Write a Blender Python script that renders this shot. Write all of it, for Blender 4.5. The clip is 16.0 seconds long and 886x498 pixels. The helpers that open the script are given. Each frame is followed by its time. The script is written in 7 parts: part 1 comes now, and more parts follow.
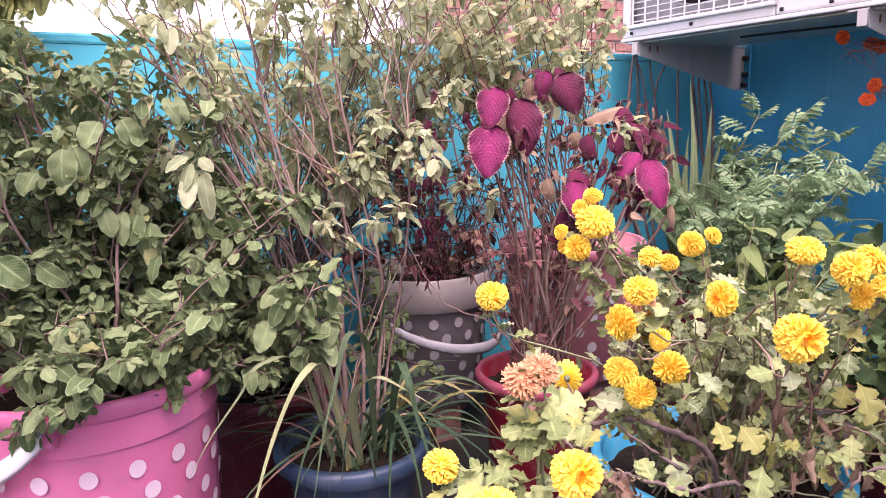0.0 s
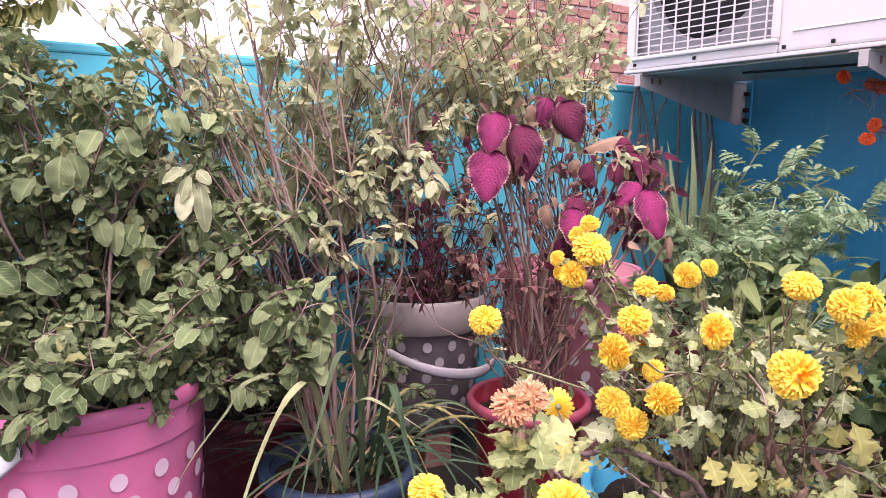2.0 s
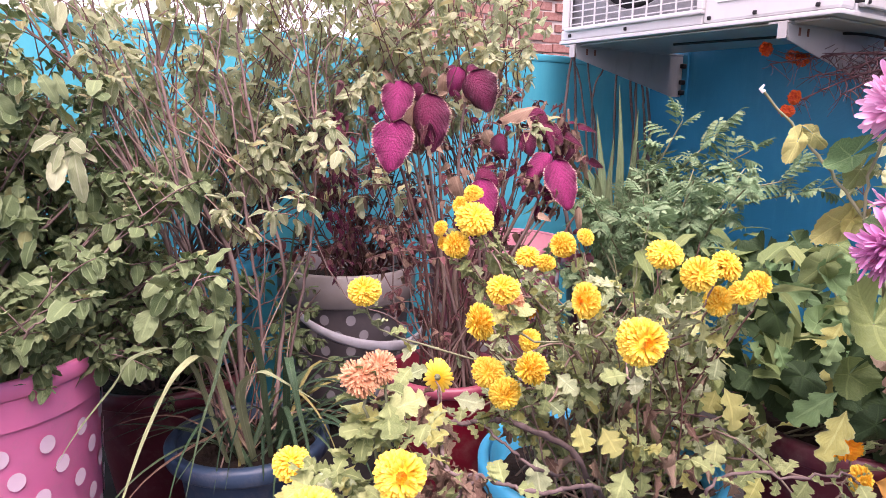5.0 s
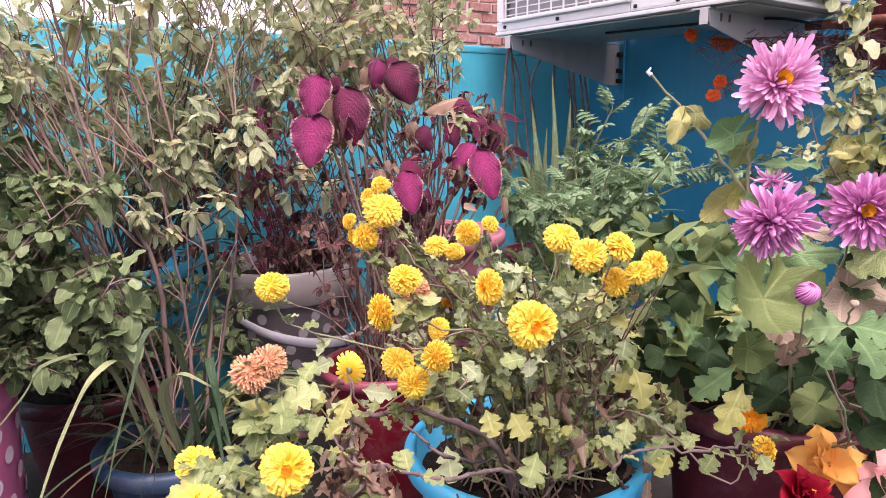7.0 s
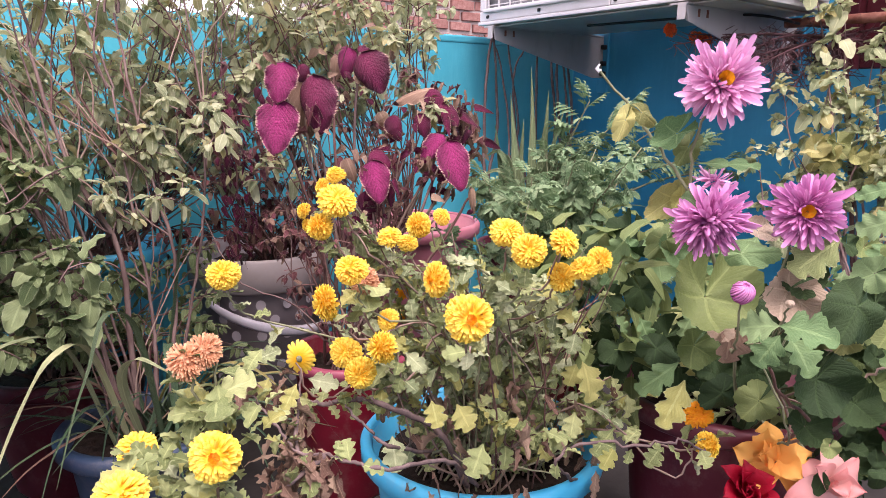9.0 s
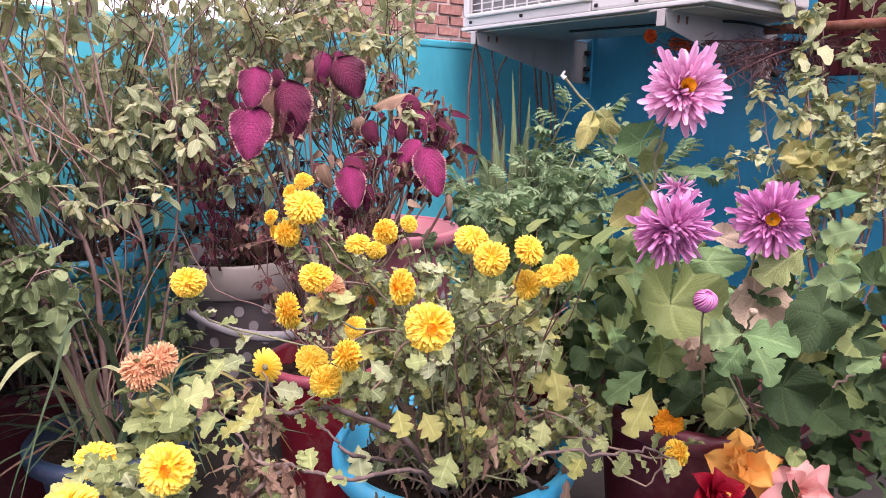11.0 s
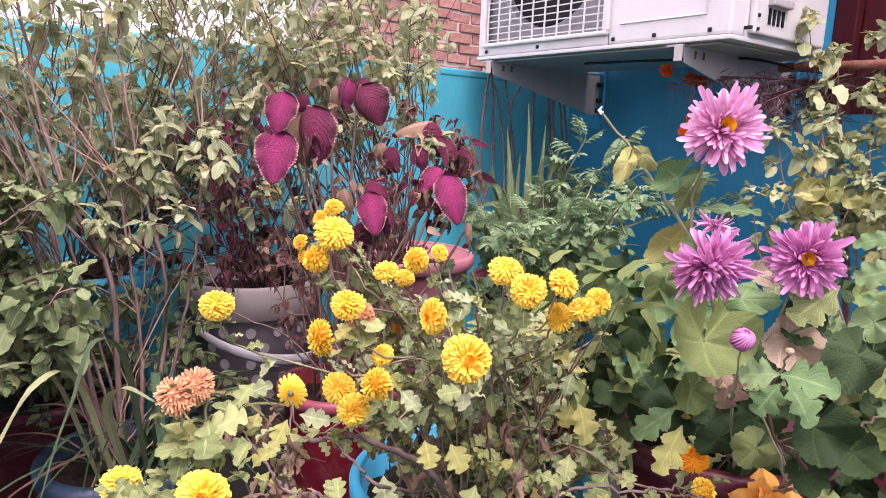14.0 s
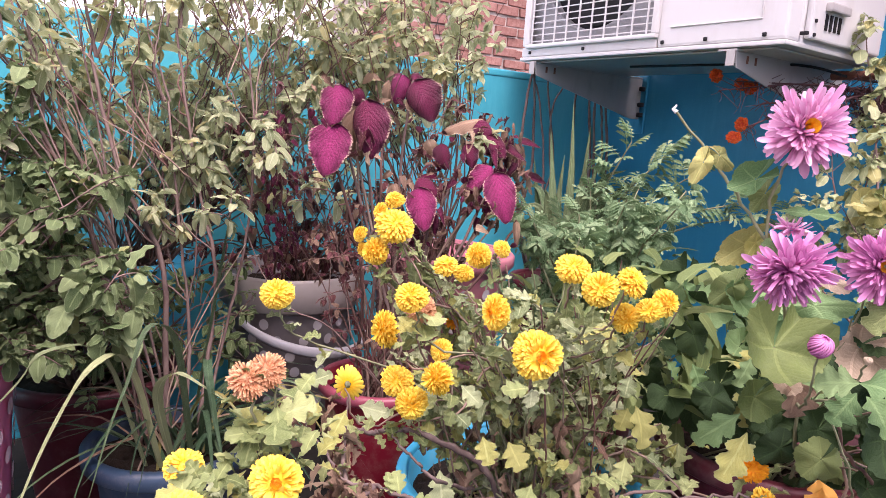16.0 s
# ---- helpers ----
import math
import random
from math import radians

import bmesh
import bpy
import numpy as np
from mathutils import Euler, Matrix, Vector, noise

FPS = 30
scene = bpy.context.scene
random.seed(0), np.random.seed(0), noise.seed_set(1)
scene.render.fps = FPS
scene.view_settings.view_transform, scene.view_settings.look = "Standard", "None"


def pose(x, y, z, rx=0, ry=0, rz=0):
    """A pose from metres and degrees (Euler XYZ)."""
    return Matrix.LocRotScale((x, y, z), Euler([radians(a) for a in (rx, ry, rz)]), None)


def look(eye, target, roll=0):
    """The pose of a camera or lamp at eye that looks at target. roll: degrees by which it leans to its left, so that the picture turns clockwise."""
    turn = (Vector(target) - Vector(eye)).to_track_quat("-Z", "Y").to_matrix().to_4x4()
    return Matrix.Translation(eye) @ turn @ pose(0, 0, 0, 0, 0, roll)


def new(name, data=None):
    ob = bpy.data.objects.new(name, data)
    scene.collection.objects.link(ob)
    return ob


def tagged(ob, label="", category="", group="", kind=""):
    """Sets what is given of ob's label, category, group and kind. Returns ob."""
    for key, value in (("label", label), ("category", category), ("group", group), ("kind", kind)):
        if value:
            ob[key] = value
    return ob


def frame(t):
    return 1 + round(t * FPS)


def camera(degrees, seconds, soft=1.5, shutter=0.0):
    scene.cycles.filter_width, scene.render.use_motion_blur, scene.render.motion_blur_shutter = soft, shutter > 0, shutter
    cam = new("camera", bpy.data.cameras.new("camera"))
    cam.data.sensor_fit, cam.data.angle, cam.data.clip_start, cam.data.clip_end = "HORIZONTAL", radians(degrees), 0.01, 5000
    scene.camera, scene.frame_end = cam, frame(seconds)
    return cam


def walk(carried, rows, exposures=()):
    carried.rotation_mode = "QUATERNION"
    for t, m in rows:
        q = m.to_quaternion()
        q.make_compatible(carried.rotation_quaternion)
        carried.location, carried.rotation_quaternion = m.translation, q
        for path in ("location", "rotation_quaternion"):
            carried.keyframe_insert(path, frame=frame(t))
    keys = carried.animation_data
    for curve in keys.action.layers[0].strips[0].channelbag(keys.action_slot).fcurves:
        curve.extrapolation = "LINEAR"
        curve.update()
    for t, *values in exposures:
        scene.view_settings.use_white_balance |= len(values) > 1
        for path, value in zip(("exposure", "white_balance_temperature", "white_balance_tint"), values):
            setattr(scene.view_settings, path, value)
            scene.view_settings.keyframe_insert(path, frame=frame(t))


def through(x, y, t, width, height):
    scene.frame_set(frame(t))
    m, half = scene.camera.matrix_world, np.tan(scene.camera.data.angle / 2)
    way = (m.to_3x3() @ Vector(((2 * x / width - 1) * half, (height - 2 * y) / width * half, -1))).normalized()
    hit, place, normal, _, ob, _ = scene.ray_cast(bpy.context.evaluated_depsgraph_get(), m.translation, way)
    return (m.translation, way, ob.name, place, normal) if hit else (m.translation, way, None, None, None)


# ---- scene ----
cam = camera(65.8, 16.0, soft=0.85)
PATH = [
    (0, (0.089, -0.017, 0.792), (1.085, 1.678, 0.424), -1.4),
    (0.5, (0.09, -0.018, 0.793), (1.074, 1.696, 0.491), -1.6),
    (1, (0.093, -0.021, 0.79), (1.112, 1.673, 0.487), -1.0),
    (1.5, (0.096, -0.018, 0.789), (1.111, 1.678, 0.489), -0.2),
    (2, (0.095, -0.015, 0.789), (1.101, 1.688, 0.489), 0.8),
    (2.5, (0.102, -0.017, 0.792), (1.116, 1.679, 0.48), 1.0),
    (3, (0.115, -0.026, 0.793), (1.126, 1.666, 0.455), 0.7),
    (3.5, (0.134, -0.035, 0.792), (1.147, 1.656, 0.449), 0.7),
    (4, (0.16, -0.043, 0.785), (1.205, 1.621, 0.412), 1.1),
    (4.2, (0.165, -0.045, 0.786), (1.221, 1.611, 0.41), 1.4),
    (6.3, (0.228, -0.09, 0.783), (1.358, 1.517, 0.407), -0.3),
    (6.5, (0.231, -0.092, 0.783), (1.371, 1.506, 0.401), -0.3),
    (7, (0.245, -0.101, 0.78), (1.404, 1.482, 0.393), -0.6),
    (7.5, (0.256, -0.109, 0.779), (1.414, 1.473, 0.383), 0.3),
    (8, (0.269, -0.12, 0.78), (1.441, 1.447, 0.368), 0.2),
    (8.5, (0.274, -0.125, 0.781), (1.442, 1.444, 0.362), 0.9),
    (9, (0.283, -0.132, 0.785), (1.453, 1.435, 0.364), 0.7),
    (9.5, (0.288, -0.137, 0.788), (1.455, 1.434, 0.376), 0.8),
    (9.7, (0.291, -0.137, 0.79), (1.455, 1.435, 0.377), 0.6),
    (11.8, (0.313, -0.147, 0.786), (1.524, 1.393, 0.386), 1.5),
    (12, (0.309, -0.144, 0.787), (1.52, 1.398, 0.391), 1.8),
    (12.5, (0.303, -0.137, 0.785), (1.513, 1.411, 0.409), 1.8),
    (13, (0.292, -0.131, 0.795), (1.491, 1.432, 0.451), 1.6),
    (13.5, (0.287, -0.129, 0.796), (1.492, 1.432, 0.464), 2.0),
    (14, (0.281, -0.121, 0.792), (1.48, 1.443, 0.454), 2.4),
    (14.5, (0.271, -0.116, 0.789), (1.472, 1.449, 0.457), 3.1),
    (15, (0.264, -0.11, 0.787), (1.443, 1.471, 0.452), 3.2),
    (15.5, (0.255, -0.099, 0.784), (1.414, 1.496, 0.45), 3.5),
    (16, (0.247, -0.092, 0.781), (1.394, 1.512, 0.445), 4.0),
]
walk(cam, [(t, look(eye, target, roll)) for t, eye, target, roll in PATH],
     exposures=[(0.0, 1.31, 6700, 40), (2.0, 1.20, 6700, 39), (4.0, 1.28, 6700, 40), (7.0, 1.09, 6700, 33), (9.5, 1.03, 6700, 33), (12.0, 1.02, 6700, 33), (16.0, 1.11, 6700, 32)])

# ---- sky and sun: bright overcast ----
world = bpy.data.worlds.new("overcast_sky")
scene.world = world
world.use_nodes = True
wt = world.node_tree
sky = wt.nodes.new("ShaderNodeTexSky")
sky.sky_type, sky.sun_disc = "NISHITA", False
sky.sun_elevation, sky.sun_rotation = radians(64), radians(192)
sky.air_density, sky.dust_density = 1.0, 3.0
veil = wt.nodes.new("ShaderNodeMix")
veil.data_type = "RGBA"
veil.inputs[0].default_value = 0.82
veil.inputs[7].default_value = (7.4, 7.35, 7.9, 1)
wt.links.new(sky.outputs[0], veil.inputs[6])
wt.links.new(veil.outputs[2], wt.nodes["Background"].inputs[0])
wt.nodes["Background"].inputs[1].default_value = 0.16
sun = new("sun", bpy.data.lights.new("sun", "SUN"))
sun.data.energy, sun.data.angle, sun.data.color = 2.9, radians(42), (1.0, 0.97, 0.93)
sun.matrix_world = look((0.2, -1.2, 3.9), (0.6, 0.6, 0.0))

# ---- materials ----
def material(name, rough=0.5, metal=0.0, spec=0.5):
    m = bpy.data.materials.new(name)
    m.use_nodes = True
    b = m.node_tree.nodes["Principled BSDF"]
    b.inputs["Roughness"].default_value, b.inputs["Metallic"].default_value = rough, metal
    b.inputs["Specular IOR Level"].default_value = spec
    return m, m.node_tree, b


def node(t, kind, data_type=None, blend_type=None, operation=None, use_clamp=False):
    n = t.nodes.new("ShaderNode" + kind)
    if data_type:
        n.data_type, n.blend_type = data_type, blend_type
    if operation:
        n.operation, n.use_clamp = operation, use_clamp
    return n


def rgb(c):
    return (c[0], c[1], c[2], 1.0)


def mix(t, fac, a, b, mode="MIX"):
    n = node(t, "Mix", data_type="RGBA", blend_type=mode)
    for i, v in ((0, fac), (6, a), (7, b)):
        if isinstance(v, bpy.types.NodeSocket):
            t.links.new(v, n.inputs[i])
        else:
            n.inputs[i].default_value = v if i == 0 else rgb(v)
    return n.outputs[2]


def calc(t, op, a, b=0.0, clamp=False):
    n = node(t, "Math", operation=op, use_clamp=clamp)
    for i, v in ((0, a), (1, b)):
        if isinstance(v, bpy.types.NodeSocket):
            t.links.new(v, n.inputs[i])
        else:
            n.inputs[i].default_value = v
    return n.outputs[0]


def ramp(t, fac, *stops):
    n = node(t, "ValToRGB")
    e = n.color_ramp.elements
    while len(e) < len(stops):
        e.new(0.5)
    for el, (p, c) in zip(e, stops):
        el.position, el.color = p, rgb(c) if not isinstance(c, float) else (c, c, c, 1)
    t.links.new(fac, n.inputs[0])
    return n.outputs[0]


def noise_of(t, scale, detail=4.0, rough=0.6, where="Object", stretch=None):
    c = node(t, "TexCoord").outputs[where]
    if stretch:
        mp = node(t, "Mapping")
        mp.inputs["Scale"].default_value = stretch
        t.links.new(c, mp.inputs[0])
        c = mp.outputs[0]
    n = node(t, "TexNoise")
    n.inputs["Scale"].default_value, n.inputs["Detail"].default_value, n.inputs["Roughness"].default_value = scale, detail, rough
    t.links.new(c, n.inputs["Vector"])
    return n.outputs[0]


def bump(t, b, height, strength, dist=0.002):
    n = node(t, "Bump")
    n.inputs["Strength"].default_value, n.inputs["Distance"].default_value = strength, dist
    t.links.new(height, n.inputs["Height"])
    t.links.new(n.outputs[0], b.inputs["Normal"])


def lucky(t):
    """A random value for each loose piece and each object."""
    g, o = node(t, "NewGeometry"), node(t, "ObjectInfo")
    return calc(t, "FRACT", calc(t, "ADD", g.outputs["Random Per Island"], o.outputs["Random"]))


def leaf_noise(t, r, u, v, scale, detail=3.0, rough=0.6):
    """Noise over one leaf's own length and width, different on every leaf."""
    c = node(t, "CombineXYZ")
    t.links.new(u, c.inputs[0])
    t.links.new(v, c.inputs[1])
    t.links.new(calc(t, "MULTIPLY", r, 37.0), c.inputs[2])
    n = node(t, "TexNoise")
    n.inputs["Scale"].default_value, n.inputs["Detail"].default_value, n.inputs["Roughness"].default_value = scale, detail, rough
    t.links.new(c.outputs[0], n.inputs["Vector"])
    return n.outputs[0]


def leaf_material(name, colours, edge=None, edge_at=0.8, rough=0.5, through=0.25, vein=0.16, old=None, heart=None, relief=0.8, beads=0, net=0.0, wear=0.25):
    """Leaves: a colour out of several for each leaf, soft mottling, paler veins, quilted relief, light let through."""
    m, t, b = material(name, rough, 0, 0.4)
    r = lucky(t)
    n = len(colours)
    col = ramp(t, r, *[(i / max(n - 1, 1), c) for i, c in enumerate(colours)])
    if old:
        pick = calc(t, "GREATER_THAN", calc(t, "FRACT", calc(t, "MULTIPLY", r, 7.31)), 1 - old[0])
        col = mix(t, pick, col, old[1])
    xy = node(t, "SeparateXYZ")
    t.links.new(node(t, "UVMap").outputs[0], xy.inputs[0])
    u, v = xy.outputs[0], xy.outputs[1]
    wash, fine = leaf_noise(t, r, u, v, 2.2, 2), leaf_noise(t, r, u, v, 22, 3, 0.7)
    col = mix(t, calc(t, "MULTIPLY", ramp(t, wash, (0.35, 0.0), (0.7, 1.0)), wear), col, [c * 0.55 for c in colours[0]])
    col = mix(t, calc(t, "MULTIPLY", ramp(t, fine, (0.4, 0.0), (0.75, 1.0)), 0.22), col, [min(1, c * 1.35 + 0.005) for c in colours[-1]])
    slant = calc(t, "SUBTRACT", calc(t, "MULTIPLY", u, 9.0), calc(t, "MULTIPLY", v, 4.0))
    slant = calc(t, "ADD", slant, calc(t, "MULTIPLY", wash, 0.25))
    ribs = calc(t, "POWER", calc(t, "ABSOLUTE", calc(t, "SINE", calc(t, "MULTIPLY", slant, 3.1416))), 0.3)
    light = [min(1, c * 1.6 + 0.01) for c in colours[-1]]
    col = mix(t, calc(t, "MULTIPLY", calc(t, "LESS_THAN", v, 0.08), 0.3), col, light)
    if heart:
        col = mix(t, calc(t, "MULTIPLY", ramp(t, v, (0.1, 1.0), (0.75, 0.0)), 0.8), col, heart)
    if net:
        vo = node(t, "TexVoronoi")
        vo.feature = "DISTANCE_TO_EDGE"
        vo.inputs["Scale"].default_value = 24
        cv = node(t, "CombineXYZ")
        t.links.new(u, cv.inputs[0])
        t.links.new(calc(t, "MULTIPLY", v, 0.5), cv.inputs[1])
        t.links.new(calc(t, "MULTIPLY", r, 37.0), cv.inputs[2])
        t.links.new(cv.outputs[0], vo.inputs["Vector"])
        cells = ramp(t, vo.outputs["Distance"], (0.0, 0.0), (0.16, 1.0))
        col = mix(t, calc(t, "MULTIPLY", calc(t, "SUBTRACT", 1.0, cells), net), col, [c * 0.4 for c in colours[0]])
        col = mix(t, calc(t, "MULTIPLY", calc(t, "SUBTRACT", 1.0, ribs), net), col, [c * 0.35 for c in colours[0]])
    else:
        col = mix(t, calc(t, "MULTIPLY", calc(t, "SUBTRACT", 1.0, ribs), vein), col, light)
    if edge:
        wob = calc(t, "ADD", v, calc(t, "MULTIPLY", calc(t, "SUBTRACT", fine, 0.5), 0.2))
        rim = ramp(t, wob, (edge_at - 0.06, 0.0), (edge_at + 0.06, 1.0))
        if beads:
            rim = calc(t, "MULTIPLY", rim, calc(t, "GREATER_THAN", calc(t, "SINE", calc(t, "MULTIPLY", u, beads * 6.2832)), -0.75))
        col = mix(t, rim, col, edge)
    t.links.new(col, b.inputs["Base Color"])
    height = calc(t, "ADD", calc(t, "MULTIPLY", ribs, 0.55), calc(t, "MULTIPLY", fine, 0.9))
    if net:
        height = calc(t, "ADD", height, calc(t, "MULTIPLY", cells, 0.3))
    bump(t, b, height, relief, 0.0022)
    if through:
        tr = node(t, "BsdfTranslucent")
        t.links.new(col, tr.inputs[0])
        ms = node(t, "MixShader")
        ms.inputs[0].default_value = through
        t.links.new(b.outputs[0], ms.inputs[1])
        t.links.new(tr.outputs[0], ms.inputs[2])
        t.links.new(ms.outputs[0], t.nodes["Material Output"].inputs[0])
    return m


def petal_material(name, base, tip, dark, through=0.2, grain=60):
    """Petals: base to tip along u, deeper towards the middle of the flower (v of the second coordinate), fine streaks."""
    m, t, b = material(name, 0.55, 0, 0.3)
    xy = node(t, "SeparateXYZ")
    t.links.new(node(t, "UVMap").outputs[0], xy.inputs[0])
    r = lucky(t)
    col = mix(t, ramp(t, xy.outputs[0], (0.1, 0.0), (0.95, 1.0)), base, tip)
    col = mix(t, calc(t, "MULTIPLY", r, 0.35), col, dark)
    streak = noise_of(t, grain, 3)
    col = mix(t, calc(t, "MULTIPLY", streak, 0.25), col, dark)
    t.links.new(col, b.inputs["Base Color"])
    bump(t, b, streak, 0.4, 0.0008)
    tr = node(t, "BsdfTranslucent")
    t.links.new(col, tr.inputs[0])
    ms = node(t, "MixShader")
    ms.inputs[0].default_value = through
    t.links.new(b.outputs[0], ms.inputs[1])
    t.links.new(tr.outputs[0], ms.inputs[2])
    t.links.new(ms.outputs[0], t.nodes["Material Output"].inputs[0])
    return m


def bark_material(name, a, c, scale=60):
    m, t, b = material(name, 0.8, 0, 0.2)
    n1 = noise_of(t, scale, 5, 0.7, stretch=(1, 1, 0.25))
    n2 = noise_of(t, scale * 0.2, 2)
    col = mix(t, ramp(t, n1, (0.35, 0.0), (0.7, 1.0)), a, c)
    col = mix(t, calc(t, "MULTIPLY", calc(t, "FRACT", calc(t, "ADD", n2, lucky(t))), 0.5), col, [x * 0.55 for x in a])
    t.links.new(col, b.inputs["Base Color"])
    bump(t, b, n1, 0.7, 0.002)
    return m


def plastic_material(name, c, fade=None, rough=0.38, dust=0.25):
    """Sun-worn plastic: slight fading, dust and scuffs."""
    m, t, b = material(name, rough, 0, 0.45)
    n1, n2 = noise_of(t, 9, 5), noise_of(t, 140, 3)
    col = mix(t, ramp(t, n1, (0.35, 0.0), (0.75, 1.0)), c, fade or [min(1, x * 1.25 + 0.02) for x in c])
    col = mix(t, calc(t, "MULTIPLY", ramp(t, noise_of(t, 25, 6, 0.75), (0.5, 0.0), (0.75, 1.0)), dust), col, (0.33, 0.27, 0.22))
    t.links.new(col, b.inputs["Base Color"])
    t.links.new(ramp(t, n1, (0.3, rough - 0.08), (0.8, rough + 0.2)), b.inputs["Roughness"])
    bump(t, b, n2, 0.15, 0.0008)
    return m


def wall_material(name, c, worn):
    """Oil-painted plaster: trowel waves, faint streaks of rain, small chips."""
    m, t, b = material(name, 0.42, 0, 0.4)
    n1, n2 = noise_of(t, 3.0, 5), noise_of(t, 22, 6, 0.7, stretch=(1, 1, 0.18))
    col = mix(t, ramp(t, n1, (0.35, 0.0), (0.7, 1.0)), c, [x * 0.8 for x in c])
    col = mix(t, calc(t, "MULTIPLY", ramp(t, n2, (0.5, 0.0), (0.75, 1.0)), 0.3), col, worn)
    col = mix(t, calc(t, "MULTIPLY", ramp(t, noise_of(t, 60, 8, 0.8), (0.68, 0.0), (0.72, 1.0)), 0.5), col, (0.35, 0.36, 0.36))
    t.links.new(col, b.inputs["Base Color"])
    bump(t, b, calc(t, "ADD", noise_of(t, 14, 5), calc(t, "MULTIPLY", noise_of(t, 180, 3), 0.3)), 0.35, 0.004)
    return m


def rough_material(name, a, c, scale=30, strength=0.8, rough=0.9, dist=0.004):
    m, t, b = material(name, rough, 0, 0.2)
    n1 = noise_of(t, scale, 6, 0.7)
    col = mix(t, ramp(t, n1, (0.3, 0.0), (0.7, 1.0)), a, c)
    col = mix(t, calc(t, "MULTIPLY", lucky(t), 0.45), col, [x * 0.6 for x in a])
    t.links.new(col, b.inputs["Base Color"])
    bump(t, b, n1, strength, dist)
    return m


def enamel_material(name, c, grime, amount=0.5):
    """Painted sheet metal with grime and a little rust bleeding down."""
    m, t, b = material(name, 0.35, 0, 0.5)
    n = noise_of(t, 14, 6, 0.7, stretch=(1, 1, 0.35))
    col = mix(t, calc(t, "MULTIPLY", ramp(t, n, (0.5, 0.0), (0.8, 1.0)), amount), c, grime)
    col = mix(t, calc(t, "MULTIPLY", ramp(t, noise_of(t, 45, 6, 0.8), (0.66, 0.0), (0.74, 1.0)), amount), col, (0.16, 0.07, 0.035))
    t.links.new(col, b.inputs["Base Color"])
    bump(t, b, noise_of(t, 90, 3), 0.1, 0.001)
    return m


TEAL = wall_material("turquoise_wall_paint", (0.012, 0.25, 0.43), (0.06, 0.36, 0.53))
# same paint as TEAL; the parapet's stronger light is put into the colour
LIT_TEAL = wall_material("sky_lit_turquoise_paint", (0.045, 0.43, 0.54), (0.12, 0.50, 0.58))
# far darker than concrete: the deep shade between the pots is put into it
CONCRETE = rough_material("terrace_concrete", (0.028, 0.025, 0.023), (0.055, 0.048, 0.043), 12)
BRICK = rough_material("red_brick", (0.22, 0.085, 0.07), (0.45, 0.26, 0.22), 26, 1.0)
MORTAR = rough_material("grey_mortar", (0.40, 0.33, 0.30), (0.50, 0.44, 0.40), 50)
WHITE = enamel_material("white_enamel", (0.60, 0.59, 0.585), (0.42, 0.38, 0.33), 0.35)
GREYSTEEL = enamel_material("painted_bracket_steel", (0.44, 0.42, 0.41), (0.24, 0.20, 0.18), 0.6)
DARK = rough_material("dark_metal", (0.012, 0.012, 0.014), (0.03, 0.03, 0.032), 20, 0.2, 0.5)
FIN = rough_material("aluminium_fins", (0.30, 0.30, 0.31), (0.42, 0.42, 0.43), 80, 0.4, 0.5)
RUST = rough_material("rusty_pipe", (0.16, 0.05, 0.035), (0.30, 0.14, 0.10), 35)
DOORRED = rough_material("maroon_door_paint", (0.06, 0.008, 0.012), (0.10, 0.015, 0.02), 12, 0.2, 0.45)
SOIL = rough_material("potting_soil", (0.018, 0.012, 0.009), (0.06, 0.04, 0.03), 60, 1.0, 0.95, 0.01)
PINK = plastic_material("pink_plastic", (0.80, 0.19, 0.37), (0.84, 0.24, 0.43))
DOTS = plastic_material("white_print", (0.66, 0.48, 0.55), None, 0.4, 0.15)
GREYHANDLE = plastic_material("greyed_white_plastic", (0.48, 0.46, 0.49), None, 0.45, 0.3)
HANDLE = plastic_material("white_plastic", (0.74, 0.74, 0.74), None, 0.4, 0.2)
BLUE = plastic_material("slate_blue_plastic", (0.016, 0.034, 0.066), (0.03, 0.055, 0.095))
GREY = plastic_material("mauve_grey_plastic", (0.17, 0.14, 0.145), (0.22, 0.19, 0.19))
DULLDOTS = plastic_material("dulled_white_print", (0.42, 0.38, 0.39), None, 0.4, 0.35)
BEIGE = plastic_material("beige_plastic_rim", (0.32, 0.28, 0.265), None, 0.45, 0.4)
ROSE = plastic_material("dusty_rose_plastic", (0.40, 0.13, 0.17), (0.48, 0.19, 0.22))
RED = plastic_material("red_plastic", (0.16, 0.004, 0.014), (0.21, 0.009, 0.024))
ROSERIM = plastic_material("faded_rose_plastic", (0.20, 0.03, 0.055), (0.30, 0.07, 0.10))
MAROON = plastic_material("maroon_plastic", (0.085, 0.010, 0.019), (0.135, 0.025, 0.036))
SKYBLUE = plastic_material("turquoise_plastic", (0.02, 0.36, 0.58), (0.05, 0.42, 0.62))
BARK = bark_material("reddish_woody_stem", (0.15, 0.095, 0.085), (0.33, 0.23, 0.20))
DEADBARK = bark_material("grey_dead_stalk", (0.11, 0.075, 0.07), (0.22, 0.16, 0.145))
DARKBARK = bark_material("dark_purple_stem", (0.12, 0.06, 0.055), (0.27, 0.15, 0.12))
DRYBARK = bark_material("dry_brown_stem", (0.26, 0.17, 0.13), (0.40, 0.30, 0.24))
PALEGRASS = leaf_material("pale_strap_leaf", [(0.24, 0.29, 0.15), (0.40, 0.43, 0.22)], rough=0.5, through=0.15, vein=0.0)
GREENSTEM = bark_material("green_stem", (0.19, 0.20, 0.11), (0.34, 0.34, 0.21), 90)
